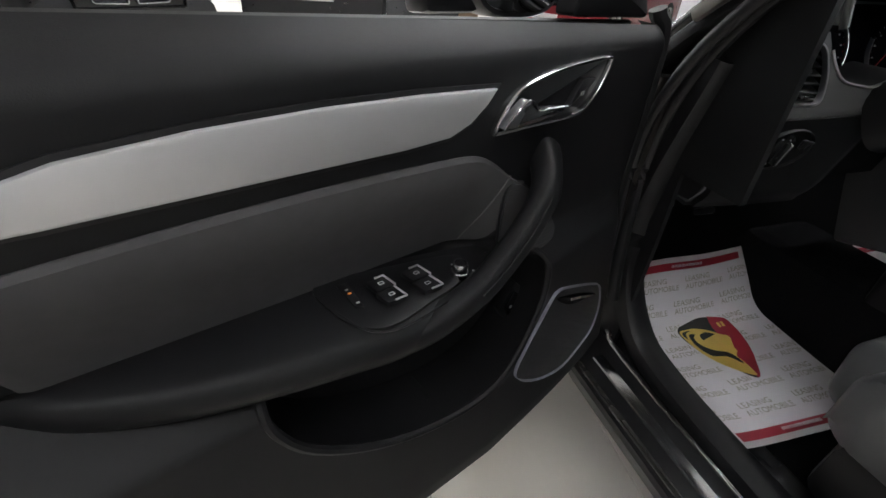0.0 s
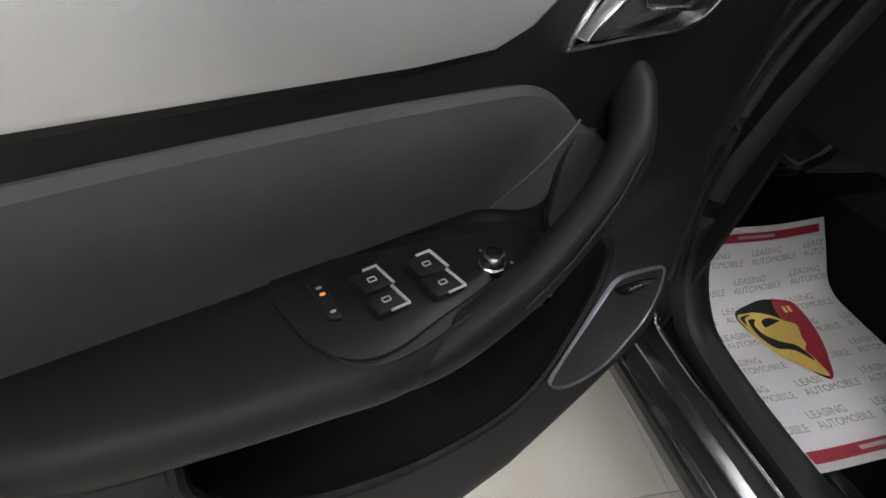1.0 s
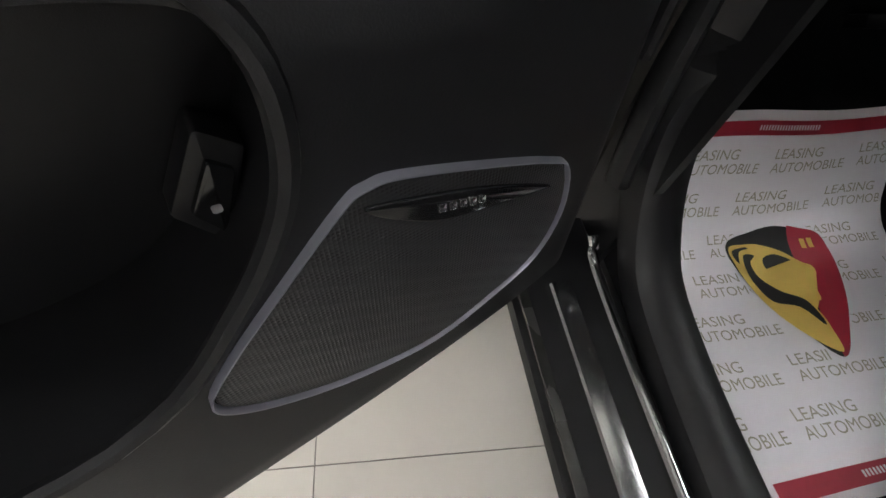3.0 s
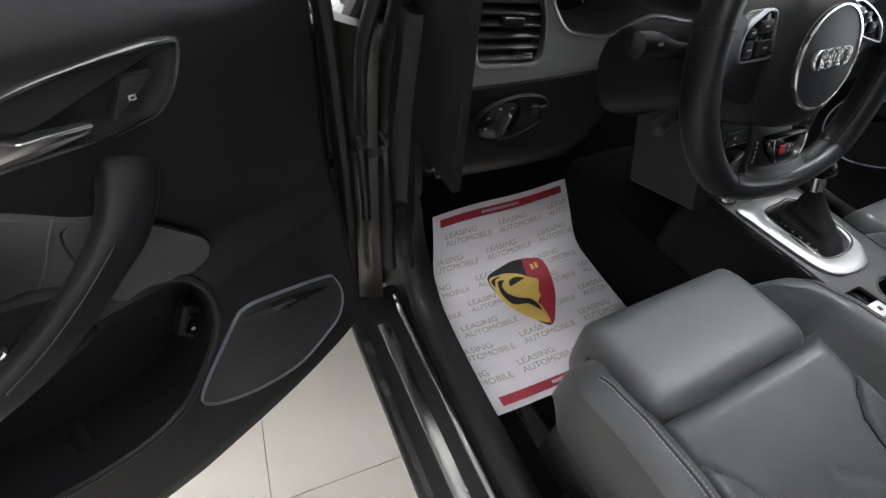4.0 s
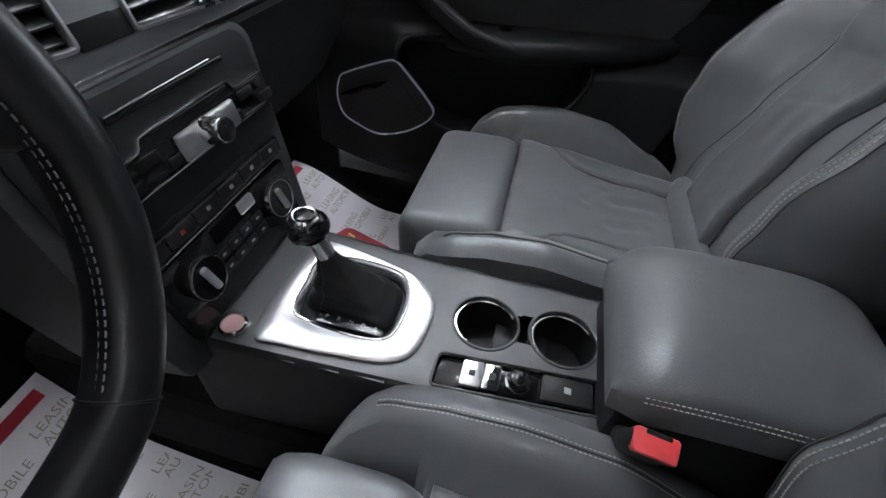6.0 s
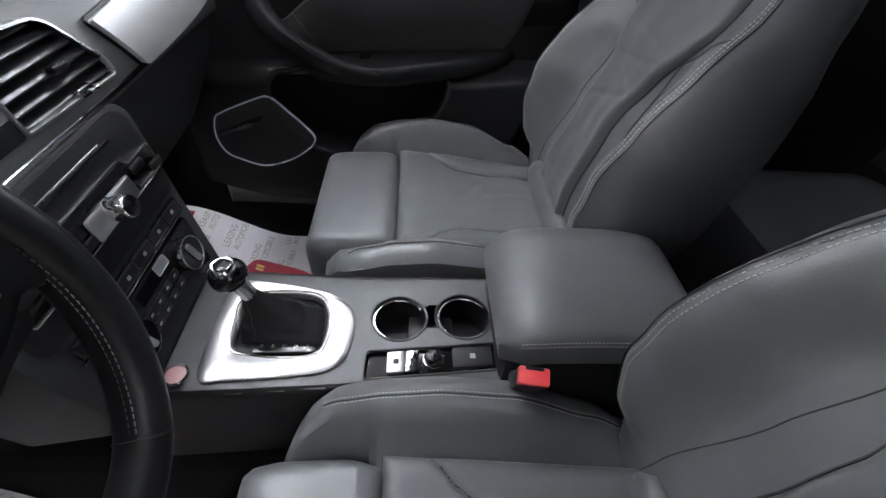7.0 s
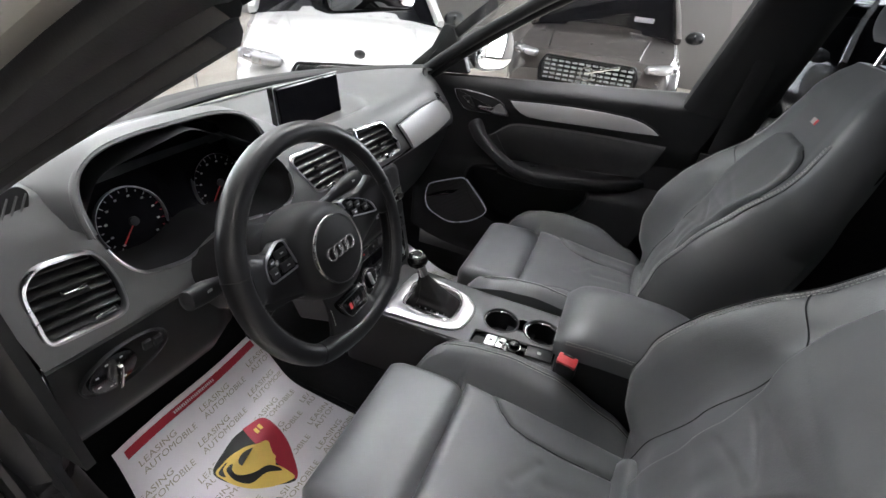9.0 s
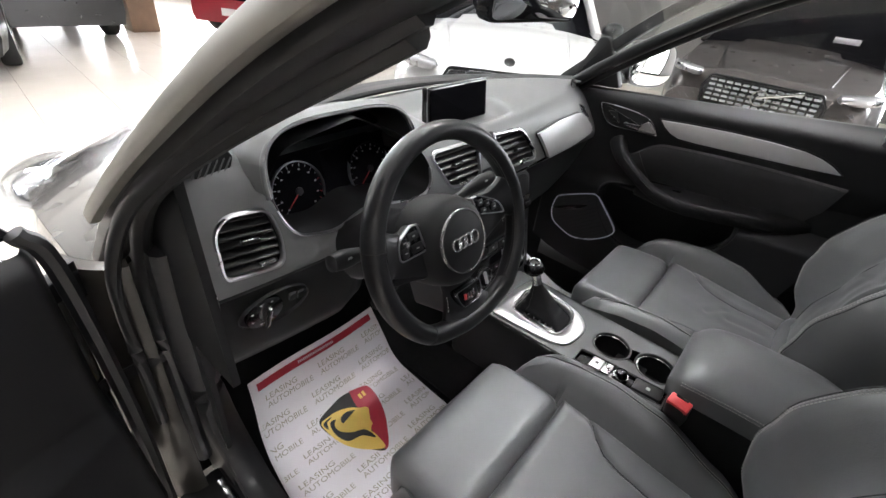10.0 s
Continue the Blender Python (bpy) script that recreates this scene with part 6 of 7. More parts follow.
        return (-(2 * u - 1) * w, row(Y0, z) + 0.003 + row(FW, z) * 0.06 * k ** 2, z)

    def bg(u, v):
        fold = 0
        for v0, k, h in ((0.5, 0.25, 0.0028), (0.57, -0.2, 0.0024), (0.64, 0.15, 0.0018), (0.72, -0.12, 0.0014)):
            fold -= h * math.exp(-((v - v0 - k * (u - 0.5) * 0.35) / 0.011) ** 2) * ss(0.05, 0.3, u) * (1 - ss(0.75, 0.98, u))
        return fold + 0.002 * noise.noise((u * 4 + cx, v * 7, 3.3))
    part("back_insert", pillow(lambda u, v: bins(u, v), 0.013, 0.02, 60, 110, 0.06, bg), LEATHER, st, "grey leather backrest centre with creases")
    # stitching along wings and bolsters
    def bface(x, z):
        a = abs(x) / row(WB, z)
        return row(Y0, z) + row(FW, z) * ss(0.50, 0.84, a)
    for k in (-1, 1):
        L1 = [(k * 0.225, y, row(CREST, y) - 0.001 + 0.002) for y in np.linspace(-0.10, -0.52, 40)]
        dashes(L1, 0.0006, st, (0, 0, 1), 0.62, 0.005)
        dashes([(x - k * 0.007, y, z + 0.0006) for x, y, z in L1], 0.0006, st, (0, 0, 1), 0.62, 0.005)
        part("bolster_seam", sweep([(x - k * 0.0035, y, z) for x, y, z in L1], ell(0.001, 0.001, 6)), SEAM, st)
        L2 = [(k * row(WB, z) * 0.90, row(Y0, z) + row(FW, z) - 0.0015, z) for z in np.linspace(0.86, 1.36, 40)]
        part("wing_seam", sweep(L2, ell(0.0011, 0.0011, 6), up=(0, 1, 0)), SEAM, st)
        dashes([(x * 0.965, y + 0.0015, z) for x, y, z in L2], 0.0008, st, (0, 1, 0), 0.62, 0.006)
        L3 = [(k * x, bface(x, z) + 0.001, z) for x, z in spline([(0.112, 1.185), (0.125, 1.2), (0.15, 1.222), (0.185, 1.245)], 24)]
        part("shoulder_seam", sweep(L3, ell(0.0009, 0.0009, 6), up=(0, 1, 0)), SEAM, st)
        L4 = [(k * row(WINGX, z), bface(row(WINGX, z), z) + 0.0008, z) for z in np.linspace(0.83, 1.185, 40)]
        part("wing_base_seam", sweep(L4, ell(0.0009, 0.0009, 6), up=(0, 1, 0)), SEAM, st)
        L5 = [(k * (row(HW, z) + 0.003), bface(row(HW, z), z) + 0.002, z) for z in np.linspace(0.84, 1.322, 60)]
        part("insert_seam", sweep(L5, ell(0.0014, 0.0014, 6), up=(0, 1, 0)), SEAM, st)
        dashes([(x * 0.93, y + 0.0018, z) for x, y, z in L2], 0.0008, st, (0, 1, 0), 0.62, 0.006)
    part("rear_roll", blob([(x, -0.512, 0.822) for x in np.linspace(-0.15, 0.15, 12)], 0.02, 0.036, up=(0, -0.25, 1), n=20, k=20, p=2.6, ends=0.1), LEATHER, st, "narrow leather roll at the backrest foot")
    part("shell", rings_bm([[(x * 0.9, row(YB, z) - 0.012 + 0.02 * (abs(x) / 0.2) ** 3, z) for x in np.linspace(-0.2, 0.2, 12)] + [(x * 0.9, row(YB, z) + 0.01, z) for x in np.linspace(0.2, -0.2, 12)] for z in np.linspace(0.82, 1.40, 12)]), HARD, st, "dark rear shell")
    part("seat_skirt", box(0.50, 0.42, 0.14, 0.03, Matrix.Translation((0, -0.30, 0.655))), HARD, st, "black seat skirt")
    for k in (-1, 1):
        part("seat_rail", box(0.045, 0.52, 0.03, 0.006, Matrix.Translation((k * 0.19, -0.28, 0.516))), HARD, st, "dark steel seat rail")
        part("rail_bracket", box(0.03, 0.05, 0.03, 0.006, Matrix.Translation((k * 0.19, -0.02, 0.52))), HARD, st)
    part("seat_knob", disc(0.02, 0.015, 0.003, axes((s * 0.262, -0.2, 0.665), (0, -s, 0), (0, 0, 1)), 20), HARD, st, "round seat adjuster")
    hr = part("headrest", pillow(lambda u, v: (-(u - 0.5) * (0.25 - 0.04 * v), -0.765 - 0.02 * v, 1.525 + 0.15 * v), 0.045, 0.055, 24, 24, 0.34), LEATHER_SIDE, st, "grey leather headrest")
    for k in (-1, 1):
        part("headrest_post", sweep([(k * 0.06, -0.765, 1.45), (k * 0.06, -0.775, 1.56)], ell(0.006, 0.006, 10), up=(0, 1, 0)), CHROME, hr)
    for i in range(3):
        part("badge_bar", box(0.011, 0.012, 0.001, 0.0003, axes((0.012 * (i - 1), row(Y0, 1.37) + 0.001, 1.37), (1, 0, 0), (0, -0.35, 1))), REDINK if i == 0 else STITCH, st)
    return st


seat("driver_seat", -0.352, -1)
seat("passenger_seat", 0.375, 1)
rear = thing("rear_seat", "grey leather rear bench behind the front seats", "rear seat")
part("bench_cushion", pillow(lambda u, v: (-(u - 0.5) * 1.24, -0.94 - 0.56 * v, 0.77), 0.06, 0.18, 40, 20, 0.12, lambda u, v: -0.012 * (math.exp(-((u - 0.36) / 0.012) ** 2) + math.exp(-((u - 0.64) / 0.012) ** 2))), LEATHER, rear, "grey leather bench cushion")
part("bench_back", pillow(lambda u, v: (-(u - 0.5) * 1.24, -1.5 - 0.17 * v, 0.83 + 0.6 * v), 0.05, 0.1, 40, 20, 0.12, lambda u, v: -0.012 * (math.exp(-((u - 0.36) / 0.012) ** 2) + math.exp(-((u - 0.64) / 0.012) ** 2))), LEATHER_SIDE, rear, "grey leather bench back")

buck = thing("seat_belt_buckle", "red-topped black seat belt buckle beside the seat", "belt buckle", axes((-0.138, -0.357, 0.952), (0.15, 1, 0), (-1, 0.15, -0.45)))
part("buckle_body", rings_bm([[(x * k, y * k - 0.012 * (h < -0.05), h) for x, y in ell(0.020, 0.012, 24, 4)] for k, h in ((0.7, -0.13), (0.85, -0.09), (1.0, -0.05), (1.0, -0.002), (0.94, 0.001))]), HARD, buck)
part("release_button", plate(rpoly([(-0.019, -0.011), (0.019, -0.011), (0.019, 0.011), (-0.019, 0.011)], 0.004), 0.012, 0.003, z=0.008), REDPLASTIC, buck, "red release button")
part("tongue_slot", box(0.022, 0.004, 0.004, 0.001, Matrix.Translation((0, -0.0085, 0.0075))), HARD, buck)
belt = thing("seat_belt", "black seat belt hanging from the door pillar", "seat belt")
part("belt_web", sweep(spline([(0.64, -0.62, 1.45), (0.645, -0.60, 1.15), (0.645, -0.58, 0.85), (0.64, -0.58, 0.62)], 16), ell(0.002, 0.024, 8, 4), up=(0, 1, 0)), HARD, belt)
part("belt_tongue", box(0.012, 0.05, 0.03, 0.003, Matrix.Translation((0.635, -0.585, 1.17))), HARD, belt)
part("tongue_plate", box(0.003, 0.022, 0.04, 0.001, Matrix.Translation((0.635, -0.585, 1.14))), CHROME, belt, "bright metal tongue")

# ---- pedals ----
ped = thing("pedals", "black rubber pedals in the driver footwell", "pedals")
part("brake_pedal", box(0.085, 0.02, 0.06, 0.006, axes((-0.37, 0.60, 0.74), (1, 0, 0), (0, 0.5, 0.8))), RUBBER, ped)
part("accelerator", box(0.05, 0.02, 0.13, 0.006, axes((-0.22, 0.60, 0.70), (1, 0, 0), (0, 0.5, 0.8))), RUBBER, ped)
part("pedal_arm", sweep([(-0.37, 0.61, 0.74), (-0.37, 0.63, 1.0)], ell(0.008, 0.012, 8)), HARD, ped)
part("footrest", box(0.08, 0.03, 0.16, 0.01, axes((-0.61, 0.56, 0.66), (1, 0, 0), (0, 0.5, 0.8))), RUBBER, ped)

# ---- printed paper mats ----
def mat_pt(s, t, lift=0.0):
    """Driver's sheet: s across 0..1 from the outer edge, t from the front 0 to the rear 1."""
    w, ln = 0.425, 0.53
    d = t * ln
    R_ = 0.10
    ang = radians(62 - 14 * s)
    arc = R_ * ang
    # walk from the flat part forwards, over a bend, up the slope
    b = 0.22
    q = b - d
    if q <= 0:
        y, z = 0.30 + q, 0.514
        nrm = (0, 0, 1)
    elif q < arc:
        y, z = 0.30 + R_ * math.sin(q / R_), 0.514 + R_ * (1 - math.cos(q / R_))
        nrm = (0, -math.sin(q / R_), math.cos(q / R_))
    else:
        y, z = 0.30 + R_ * math.sin(ang) + (q - arc) * math.cos(ang), 0.514 + R_ * (1 - math.cos(ang)) + (q - arc) * math.sin(ang)
        nrm = (0, -math.sin(ang), math.cos(ang))
    x = -0.552 + (w - 0.01) * s - 0.066 * ss(-0.1, 0.85, t) * (1 - 0.8 * s) + 0.0
    z += 0.062 * (1 - s) ** 2.5 * ss(0.35, 1.0, t) + 0.004 * math.sin(7 * s + 5 * t)
    return Vector((x, y, z)) + Vector(nrm) * lift


def flat_pt(s, t, lift=0.0):
    """Passenger's sheet on the far footwell floor."""
    return Vector((0.16 + 0.40 * s, 0.40 - 0.56 * t, 0.535 + 0.10 * ss(0.5, 0.0, t) + lift))




def print_on(bm, fn, pts, lift, sub=1):
    """A flat printed patch: polygon pts in sheet metres, laid on the sheet."""
    vs = [bm.verts.new(fn(x / 0.425, y / 0.53, lift)) for x, y in pts]
    bm.faces.new(vs)


def bars(bm, fn, x, y, w, h, lift, n):
    rnd = random.Random(int(x * 977 + y * 1313))
    a = x
    for i in range(n):
        k = w / n
        print_on(bm, fn, [(a + k * 0.12, y), (a + k * (0.62 + 0.2 * rnd.random()), y), (a + k * 0.8, y + h), (a + k * 0.2, y + h)], lift)
        a += k


def paper(name, fn, label):
    pm = thing(name, label, "paper mat", group="paper floor mats")
    part("sheet", grid(lambda u, v: fn(u, v), 40, 90, 0.0006), PAPER, pm, "white paper sheet")
    for y0, y1 in ((0.014, 0.034), (0.497, 0.517)):
        bm = bmesh.new()
        for i in range(30):
            x0, x1 = 0.02 + 0.385 * i / 30, 0.02 + 0.385 * (i + 1) / 30
            print_on(bm, fn, [(x0, y0), (x1, y0), (x1, y1), (x0, y1)], 0.0012)
        rb = part("red_border", bm, INKRED, pm, "dark red printed border")
        bm = bmesh.new()
        bars(bm, fn, 0.14, y0 + 0.006, 0.12, 0.007, 0.0018, 22)
        part("web_address_print", bm, PAPER, rb)
    bm = bmesh.new()
    for r in range(7):
        for c in range(-1, 6):
            x, y = 0.033 + 0.16 * c - 0.042 * r, 0.053 + 0.063 * r
            for dy, (vv, ff) in ((0.0, WORDS[0]), (0.0205, WORDS[1])):
                fresh = {}
                for f in ff:
                    cx_ = x + sum(vv[i][0] for i in f) / len(f)
                    cy_ = y + dy + 0.0145 - sum(vv[i][1] for i in f) / len(f)
                    if not (0.008 < cx_ < 0.417 and cy_ < 0.488) or inside(CREST_LINE, cx_, cy_) > -0.004:
                        continue
                    for i in f:
                        if i not in fresh:
                            fresh[i] = bm.verts.new(fn((x + vv[i][0]) / 0.425, (y + dy + 0.0145 - vv[i][1]) / 0.53, 0.0012))
                    bm.faces.new([fresh[i] for i in f])
    tagged(part("word_print", bm, INKGOLD, pm, "faded gold rows of print"), kind="stuff")
    # crest in the middle: plain shapes
    def patch(nm, pts, mm, lift, label=""):
        bm = bmesh.new()
        f = bm.faces.new([bm.verts.new((x, y, 0)) for x, y in pts])
        bmesh.ops.triangulate(bm, faces=[f])
        bmesh.ops.subdivide_edges(bm, edges=bm.edges[:], cuts=2, use_grid_fill=True)
        for v in bm.verts:
            v.co = fn(v.co.x / 0.425, v.co.y / 0.53, lift)
        return part(nm, bm, mm, pm, label)
    mid = lambda y: 0.247 - 0.13 * (y - 0.18)
    for nm, sgn, mm in (("crest_black_half", -1, INKBLACK), ("crest_red_half", 1, INKRED)):
        patch(nm, [(x, y) if (x - mid(y)) * sgn > 0 else (mid(y), y) for x, y in CREST_LINE], mm, 0.002)
    gold = spline([(0.1420, 0.2002), (0.1650, 0.1973), (0.1912, 0.1993), (0.2230, 0.2136), (0.2448, 0.2362), (0.2589, 0.2468), (0.2561, 0.2621), (0.2352, 0.2618), (0.2429, 0.2807), (0.2396, 0.3010), (0.2239, 0.2913), (0.2126, 0.2738), (0.2057, 0.2814), (0.2258, 0.3134), (0.2287, 0.3465), (0.2232, 0.3756), (0.1946, 0.3537), (0.1662, 0.3135), (0.1492, 0.2697), (0.1423, 0.2275)], 80, True)
    patch("crest_gold_shape", gold, INKYELLOW, 0.0032, "plain gold shape on the crest")
    patch("crest_black_stroke", spline([(0.1612, 0.2155), (0.1780, 0.2180), (0.1663, 0.2300), (0.1682, 0.2549), (0.1884, 0.2798), (0.2145, 0.2959), (0.2232, 0.3188), (0.2220, 0.3373), (0.2023, 0.3073), (0.1695, 0.2946), (0.1566, 0.2655), (0.1547, 0.2392)], 48, True), INKBLACK, 0.0046)
    patch("crest_black_stroke", spline([(0.1889, 0.2250), (0.2099, 0.2196), (0.2302, 0.2333), (0.2093, 0.2317), (0.1867, 0.2423)], 24, True), INKBLACK, 0.0046)
    patch("crest_black_stroke", spline([(0.1445, 0.2075), (0.1645, 0.2023), (0.1718, 0.2051), (0.1560, 0.2095), (0.1485, 0.2291)], 24, True), INKBLACK, 0.0046)
    for x in (0.262, 0.274):
        patch("crest_letter_bar", [(x, 0.198), (x + 0.008, 0.199), (x + 0.007, 0.216), (x - 0.001, 0.215)], INKYELLOW, 0.0032)


def word_mesh(text, width, height):
    """Flat outline of a printed word, scaled to its size on the sheet."""
    cu = bpy.data.curves.new("word", "FONT")
    cu.body, cu.resolution_u = text, 3
    t_ = new("word_text", cu)
    me = bpy.data.meshes.new_from_object(t_.evaluated_get(bpy.context.evaluated_depsgraph_get()))
    bpy.data.objects.remove(t_)
    vv = [v.co[:2] for v in me.vertices]
    x0, x1 = min(v[0] for v in vv), max(v[0] for v in vv)
    y0, y1 = min(v[1] for v in vv), max(v[1] for v in vv)
    ff = [tuple(p.vertices) for p in me.polygons]
    return [((x - x0) / (x1 - x0) * width, (y - y0) / (y1 - y0) * height) for x, y in vv], ff


WORDS = [word_mesh("LEASING", 0.09, 0.0145), word_mesh("AUTOMOBILE", 0.135, 0.0145)]
CREST_LINE = spline([(0.22, 0.172), (0.255, 0.178), (0.297, 0.192), (0.302, 0.23), (0.288, 0.285), (0.262, 0.335), (0.222, 0.382), (0.185, 0.335), (0.158, 0.285), (0.141, 0.23), (0.141, 0.192), (0.183, 0.178)], 72, True)
paper("paper_floor_mat", mat_pt, "white printed paper floor mat with red borders in the driver footwell")
paper("paper_floor_mat", flat_pt, "white printed paper floor mat in the passenger footwell")

# ---- other cars ----
def suv(name, label, m, paint, grille_face=True, scale=1.0, rear_view=False):
    """A parked car in its own frame: front at y = 0 facing -y, the body along +y, wheels on z = 0."""
    c = thing(name, label, "car", m)
    W, Lc = 0.93, 4.6

    def sec(t):
        y = Lc * t
        belt = 1.10 + 0.05 * t
        nose = ss(0, 0.035, t)
        tail = 1 - ss(0.97, 1.0, t)
        hood = 0.92 + 0.17 * ss(0.0, 0.24, t)
        top = hood if t < 0.25 else belt + 0.02
        w = W * (0.86 + 0.14 * ss(0, 0.12, t)) * (0.94 + 0.06 * (1 - ss(0.9, 1, t)))
        zb = 0.28
        top = zb + (top - zb) * (0.75 + 0.25 * nose) * (0.9 + 0.1 * tail)
        q = []
        for x, z in ((-0.95, 0.0), (-1.0, 0.2), (-1.0, 0.55), (-0.96, 0.8), (-0.86, 0.95), (-0.6, 0.99), (-0.3, 1.01), (0, 1.015), (0.3, 1.01), (0.6, 0.99), (0.86, 0.95), (0.96, 0.8), (1.0, 0.55), (1.0, 0.2), (0.95, 0.0)):
            q.append((x * w, y, zb + (top - zb) * z))
        return q
    part("body", rings_bm([sec(t) for t in list(np.linspace(0, 0.06, 8)) + list(np.linspace(0.08, 0.95, 34)) + list(np.linspace(0.96, 1, 6))]), paint, c)

    def cab(t, lift=0.0, k=1.0):
        y = Lc * (0.245 + 0.72 * t)
        h = 1.10 + 0.57 * (ss(0, 0.30, t) ** 0.8) * (1 - 0.75 * ss(0.80, 1.0, t))
        zb = 1.05
        q = []
        for x, z in ((-0.92, 0.0), (-0.84, 0.5), (-0.74, 0.9), (-0.55, 0.985), (0, 1.0), (0.55, 0.985), (0.74, 0.9), (0.84, 0.5), (0.92, 0.0)):
            q.append((x * W * k, y, zb + (h - zb) * z + lift))
        return q
    part("cabin", rings_bm([cab(t) for t in np.linspace(0, 1, 26)]), SCREEN, c, "dark tinted cabin glass")
    part("roof", grid(lambda u, v: ((u - 0.5) * 1.22, Lc * (0.47 + 0.38 * v), 1.672 - 0.03 * (2 * u - 1) ** 2 - 0.04 * v * v), 10, 10, 0.02), paint, c)
    for s in (-1, 1):
        part("screen_pillar", sweep(spline([(s * 0.83, Lc * 0.245, 1.08), (s * 0.74, Lc * 0.36, 1.40), (s * 0.62, Lc * 0.46, 1.66)], 10), ell(0.035, 0.045, 8, 3)), paint, c)
        part("roof_rail", sweep(spline([(s * 0.62, Lc * 0.46, 1.68), (s * 0.64, Lc * 0.65, 1.70), (s * 0.62, Lc * 0.88, 1.64)], 10), ell(0.025, 0.03, 8)), paint, c)
        for k, wy in enumerate((0.85, 3.65)):
            wm = axes((s * 0.86, wy, 0.35), (0, s, 0), (0, 0, 1))
            wl = part("wheel", rings_bm([[wm @ Vector((x * q, y * q, h)) for x, y in circle(0.35, 32)] for q, h in ((0.95, -0.1), (1.0, -0.07), (1.0, 0.05), (0.95, 0.075), (0.7, 0.08))]), TYRE, c, "black tyre")
            part("rim", disc(0.25, 0.02, 0.005, wm @ Matrix.Translation((0, 0, 0.085)), 24), CHROME, wl, "alloy rim")
            for i in range(5):
                part("rim_slot", box(0.05, 0.15, 0.01, 0.005, wm @ Matrix.Rotation(i * 1.2566, 4, "Z") @ Matrix.Translation((0, 0.15, 0.085))), TYRE, wl)
        hl = part("headlamp", blob([(s * 0.52, 0.035, 0.89), (s * 0.68, 0.06, 0.905), (s * 0.82, 0.17, 0.92)], [0.06, 0.07, 0.05], [0.035, 0.045, 0.04], n=12, ends=0.15), SATIN, c, "bright headlamp")
        part("lamp_lens", box(0.05, 0.02, 0.05, 0.01, Matrix.Translation((s * 0.66, 0.0, 0.905))), WHITEPAINT, hl)
        part("tail_lamp", box(0.32, 0.06, 0.10, 0.02, Matrix.Translation((s * 0.68, Lc - 0.06, 0.98))), REDPLASTIC, c, "red tail lamp")
        mc = part("wing_mirror", blob([(s * 0.92, Lc * 0.30, 1.10), (s * 1.02, Lc * 0.298, 1.12), (s * 1.12, Lc * 0.30, 1.12)], [0.05, 0.09, 0.06], [0.04, 0.075, 0.05], n=12, ends=0.2), BLACKPAINT, c)
    gr = part("grille", plate(rpoly([(-0.46, 0.66), (0.46, 0.66), (0.48, 0.80), (0.42, 0.89), (-0.42, 0.89), (-0.48, 0.80)], 0.03), 0.06, 0.01, axes((0, -0.012, 0), (1, 0, 0), (0, 0, 1))), GLOSS, c, "black front grille")
    part("grille_frame", ring(rpoly([(-0.48, 0.64), (0.48, 0.64), (0.50, 0.80), (0.44, 0.91), (-0.44, 0.91), (-0.50, 0.80)], 0.03), 0.02, 0.015, axes((0, -0.014, 0), (1, 0, 0), (0, 0, 1))), GLOSS, gr)
    if grille_face:
        for i in range(13):
            for j in range(5):
                part("grille_bar", box(0.052, 0.01, 0.018, 0.003, Matrix.Translation((-0.408 + 0.068 * i, -0.02, 0.69 + 0.042 * j))), SATIN, gr)
        part("emblem_ring", ring(circle(0.07, 30), 0.015, 0.012, axes((0, -0.03, 0.78), (1, 0, 0), (0, 0, 1))), CHROME, gr)
        part("emblem_bar", box(0.34, 0.012, 0.026, 0.003, axes((0.14, -0.035, 0.835), (1, 0, 0.32), (0, -1, 0))), CHROME, gr)
    else:
        for s in (-1, 1):
            part("grille_frame", ring(rpoly([(s * 0.03, 0.68), (s * 0.33, 0.69), (s * 0.36, 0.80), (s * 0.30, 0.90), (s * 0.03, 0.90)][::s], 0.03), 0.018, 0.02, axes((0, -0.02, 0), (1, 0, 0), (0, 0, 1))), CHROME, gr)
        part("emblem", disc(0.04, 0.01, 0.003, axes((0, 0.03, 0.975), (1, 0, 0), (0, 0.8, 0.5)), 24), GLOSS, c)
    part("plate", box(0.5, 0.012, 0.11, 0.004, Matrix.Translation((0, -0.025, 0.45))), WHITEPAINT, c, "blank white plate")
    part("plate", box(0.5, 0.012, 0.11, 0.004, Matrix.Translation((0, Lc + 0.006, 0.72))), WHITEPAINT, c, "blank white plate")
    part("windscreen_sticker", box(0.22, 0.004, 0.07, 0.002, axes((0.42, Lc * 0.29, 1.24), (1, 0, 0), (0, 0.9, 0.75))), PAPER, c, "pale paper notice behind the glass")
    part("bonnet_crease", sweep([(0.45, 0.12, 0.955), (0.5, 0.6, 1.035), (0.55, 1.05, 1.08)], ell(0.012, 0.006, 6)), paint, c)
    part("bonnet_crease", sweep([(-0.45, 0.12, 0.955), (-0.5, 0.6, 1.035), (-0.55, 1.05, 1.08)], ell(0.012, 0.006, 6)), paint, c)
    return c


def park(x, y, heading):
    """Pose with the car's nose at x, y, its tail towards heading (degrees from +x)."""
    return Matrix.Translation((x, y, 0)) @ Matrix.Rotation(radians(heading - 90), 4, "Z")


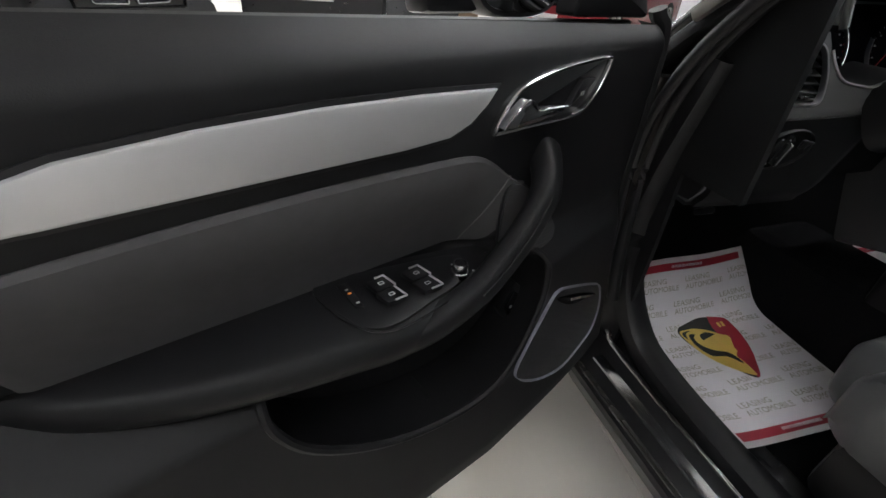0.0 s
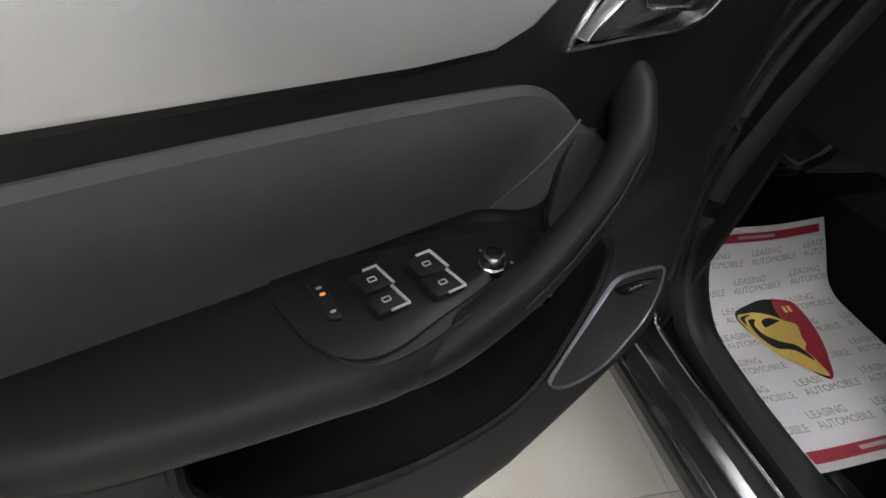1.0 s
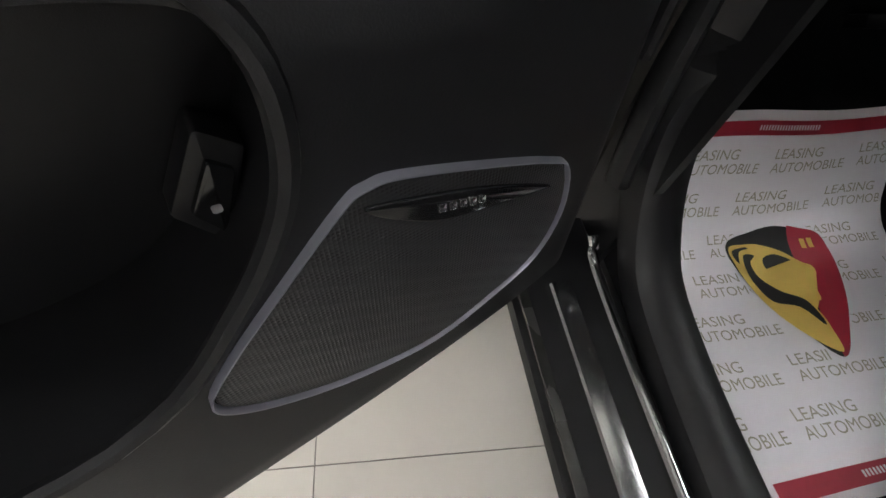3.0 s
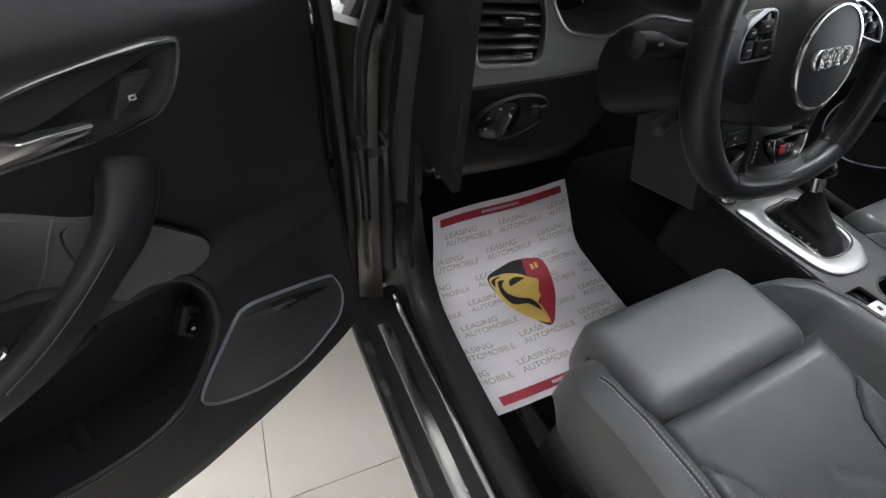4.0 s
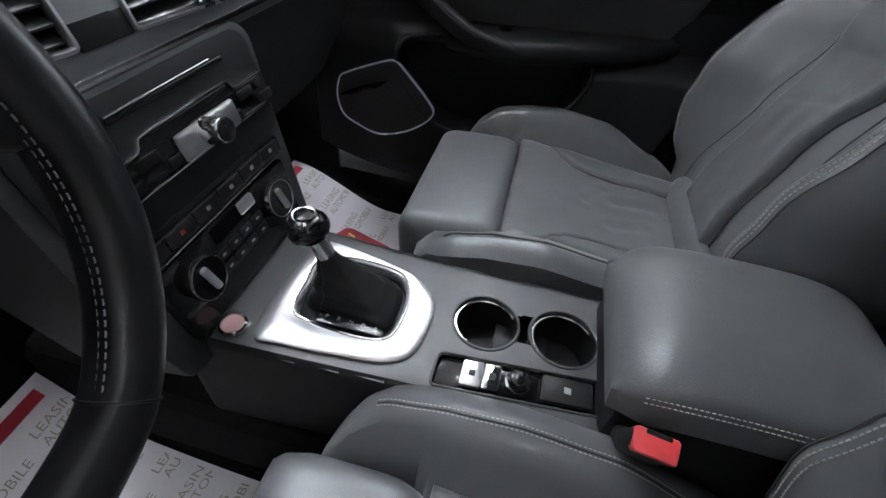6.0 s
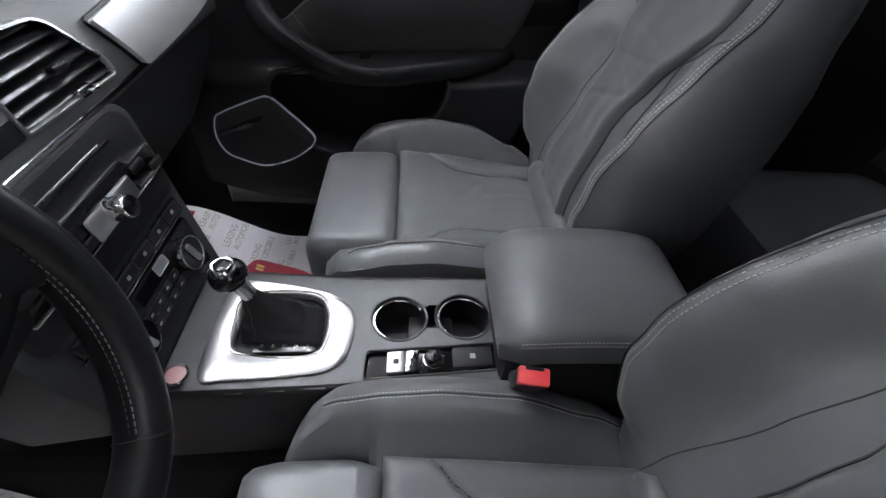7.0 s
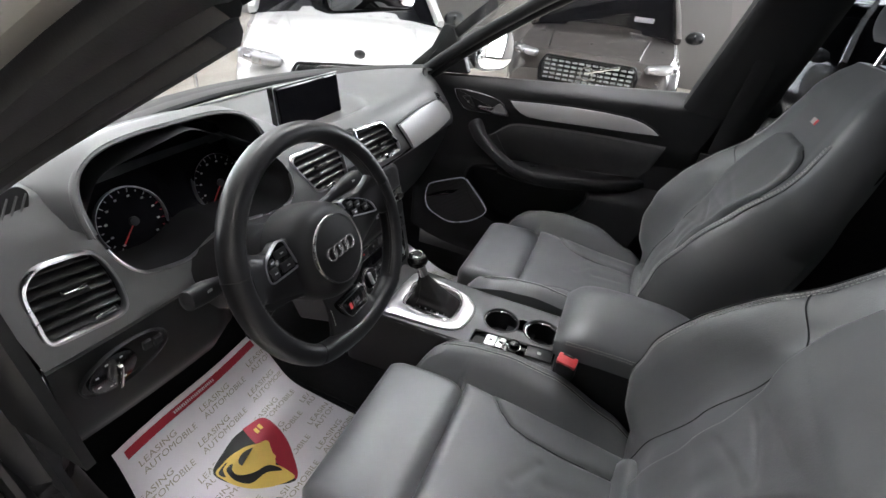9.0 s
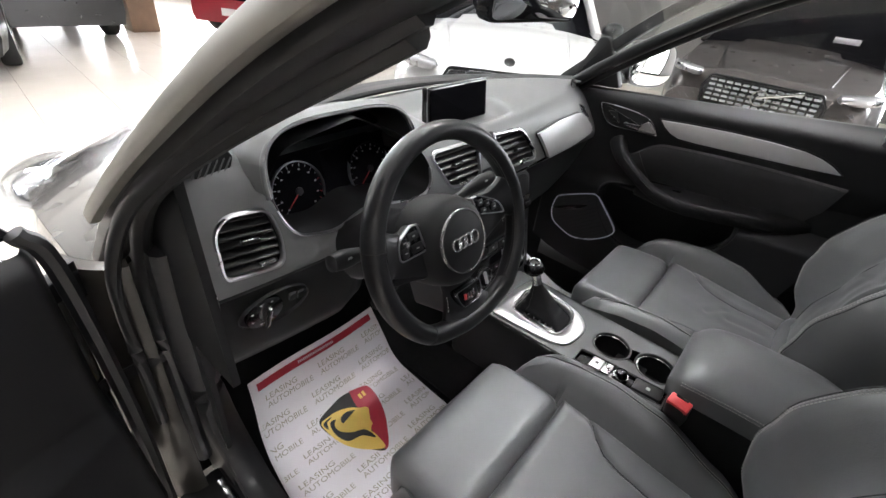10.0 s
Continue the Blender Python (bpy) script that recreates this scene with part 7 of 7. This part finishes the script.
suv("parked_car", "brown metallic sport utility car facing the side window", park(4.15, 0.12, 2), BROWNPAINT)
suv("parked_car", "white sport utility car standing ahead", park(2.1, 1.5, 36), WHITEPAINT, False)
suv("parked_car", "dark red car standing behind the white one", park(3.2, 7.5, 30), REDPAINT, False)
suv("parked_car", "black sport utility car seen from behind", park(0.97, 12.4, -92), BLACKPAINT, False)
suv("parked_car", "black saloon car parked at the far side", park(-0.05, 10.83, -100), BLACKPAINT, False)
suv("parked_car", "grey car parked beside the brown one", park(4.2, -3.0, -6), BROWNPAINT)
suv("parked_car", "white car far across the hall", park(4.0, 12.5, 60), WHITEPAINT, False)
suv("parked_car", "black car across the hall", park(-2.6, 5.2, 120), BLACKPAINT, False)
col = thing("column", "square column with brown wood cladding", "column", Matrix.Translation((2.25, 9.0, 0)), kind="structure")
part("cladding", box(0.42, 0.42, 4.0, 0.01, Matrix.Translation((0, 0, 2.0))), WOOD, col)
board = thing("notice_board", "white paper sheet on a stand near the bonnet", "sign", axes((1.63, 2.6, 1.04), (0.72, -0.6, 0), (0, 0, 1)))
part("sheet", box(0.32, 0.34, 0.01, 0.003), PAPER, board)
part("stand", sweep([(0, -0.12, -0.01), (0, -1.04, -0.01)], ell(0.015, 0.015, 8), up=(0, 0, 1)), CHROME, board)

# ---- floor ----
fl = tagged(part("floor", box(26, 26, 0.1, 0.001, Matrix.Translation((-1, 5, -0.056))), GROUT), "glossy beige tiled showroom floor", "floor", kind="structure")
T, GA = 0.62, radians(-4.5)
bm = plate(rpoly([(-T / 2 + 0.0012, -T / 2 + 0.0012), (T / 2 - 0.0012, -T / 2 + 0.0012), (T / 2 - 0.0012, T / 2 - 0.0012), (-T / 2 + 0.0012, T / 2 - 0.0012)], 0.001, 2), 0.006, 0.0008)
first = part("tile", bm, TILE, fl, smooth=False)
rot = Matrix.Rotation(GA, 4, "Z")
k = 0
far = []
for i in range(-16, 18):
    for j in range(-18, 34):
        p = rot @ Vector(((i + 0.5) * T, (j + 0.5) * T, 0)) + Vector((-1.104, 0.183, 0))
        if not (-13.5 < p.x < 9.0 and -6.8 < p.y < 16.4):
            continue
        if -5 <= i < 8 and -4 <= j < 18:
            o = first if k == 0 else new("tile", first.data)
            o.parent = fl
            o.matrix_basis = Matrix.Translation(p) @ rot
            k += 1
        else:
            far.append(p)
V_, F_ = [], []
for p in far:
    b = len(V_)
    for dx, dy in ((-1, -1), (1, -1), (1, 1), (-1, 1)):
        q = p + rot @ Vector((dx * (T / 2 - 0.0015), dy * (T / 2 - 0.0015), 0))
        V_.append(tuple(q))
    F_.append((b, b + 1, b + 2, b + 3))
me = bpy.data.meshes.new("far_tiles")
me.from_pydata(V_, [], F_)
me.materials.append(TILE)
ft = tagged(new("far_tiles", me), kind="stuff")
ft.parent = fl
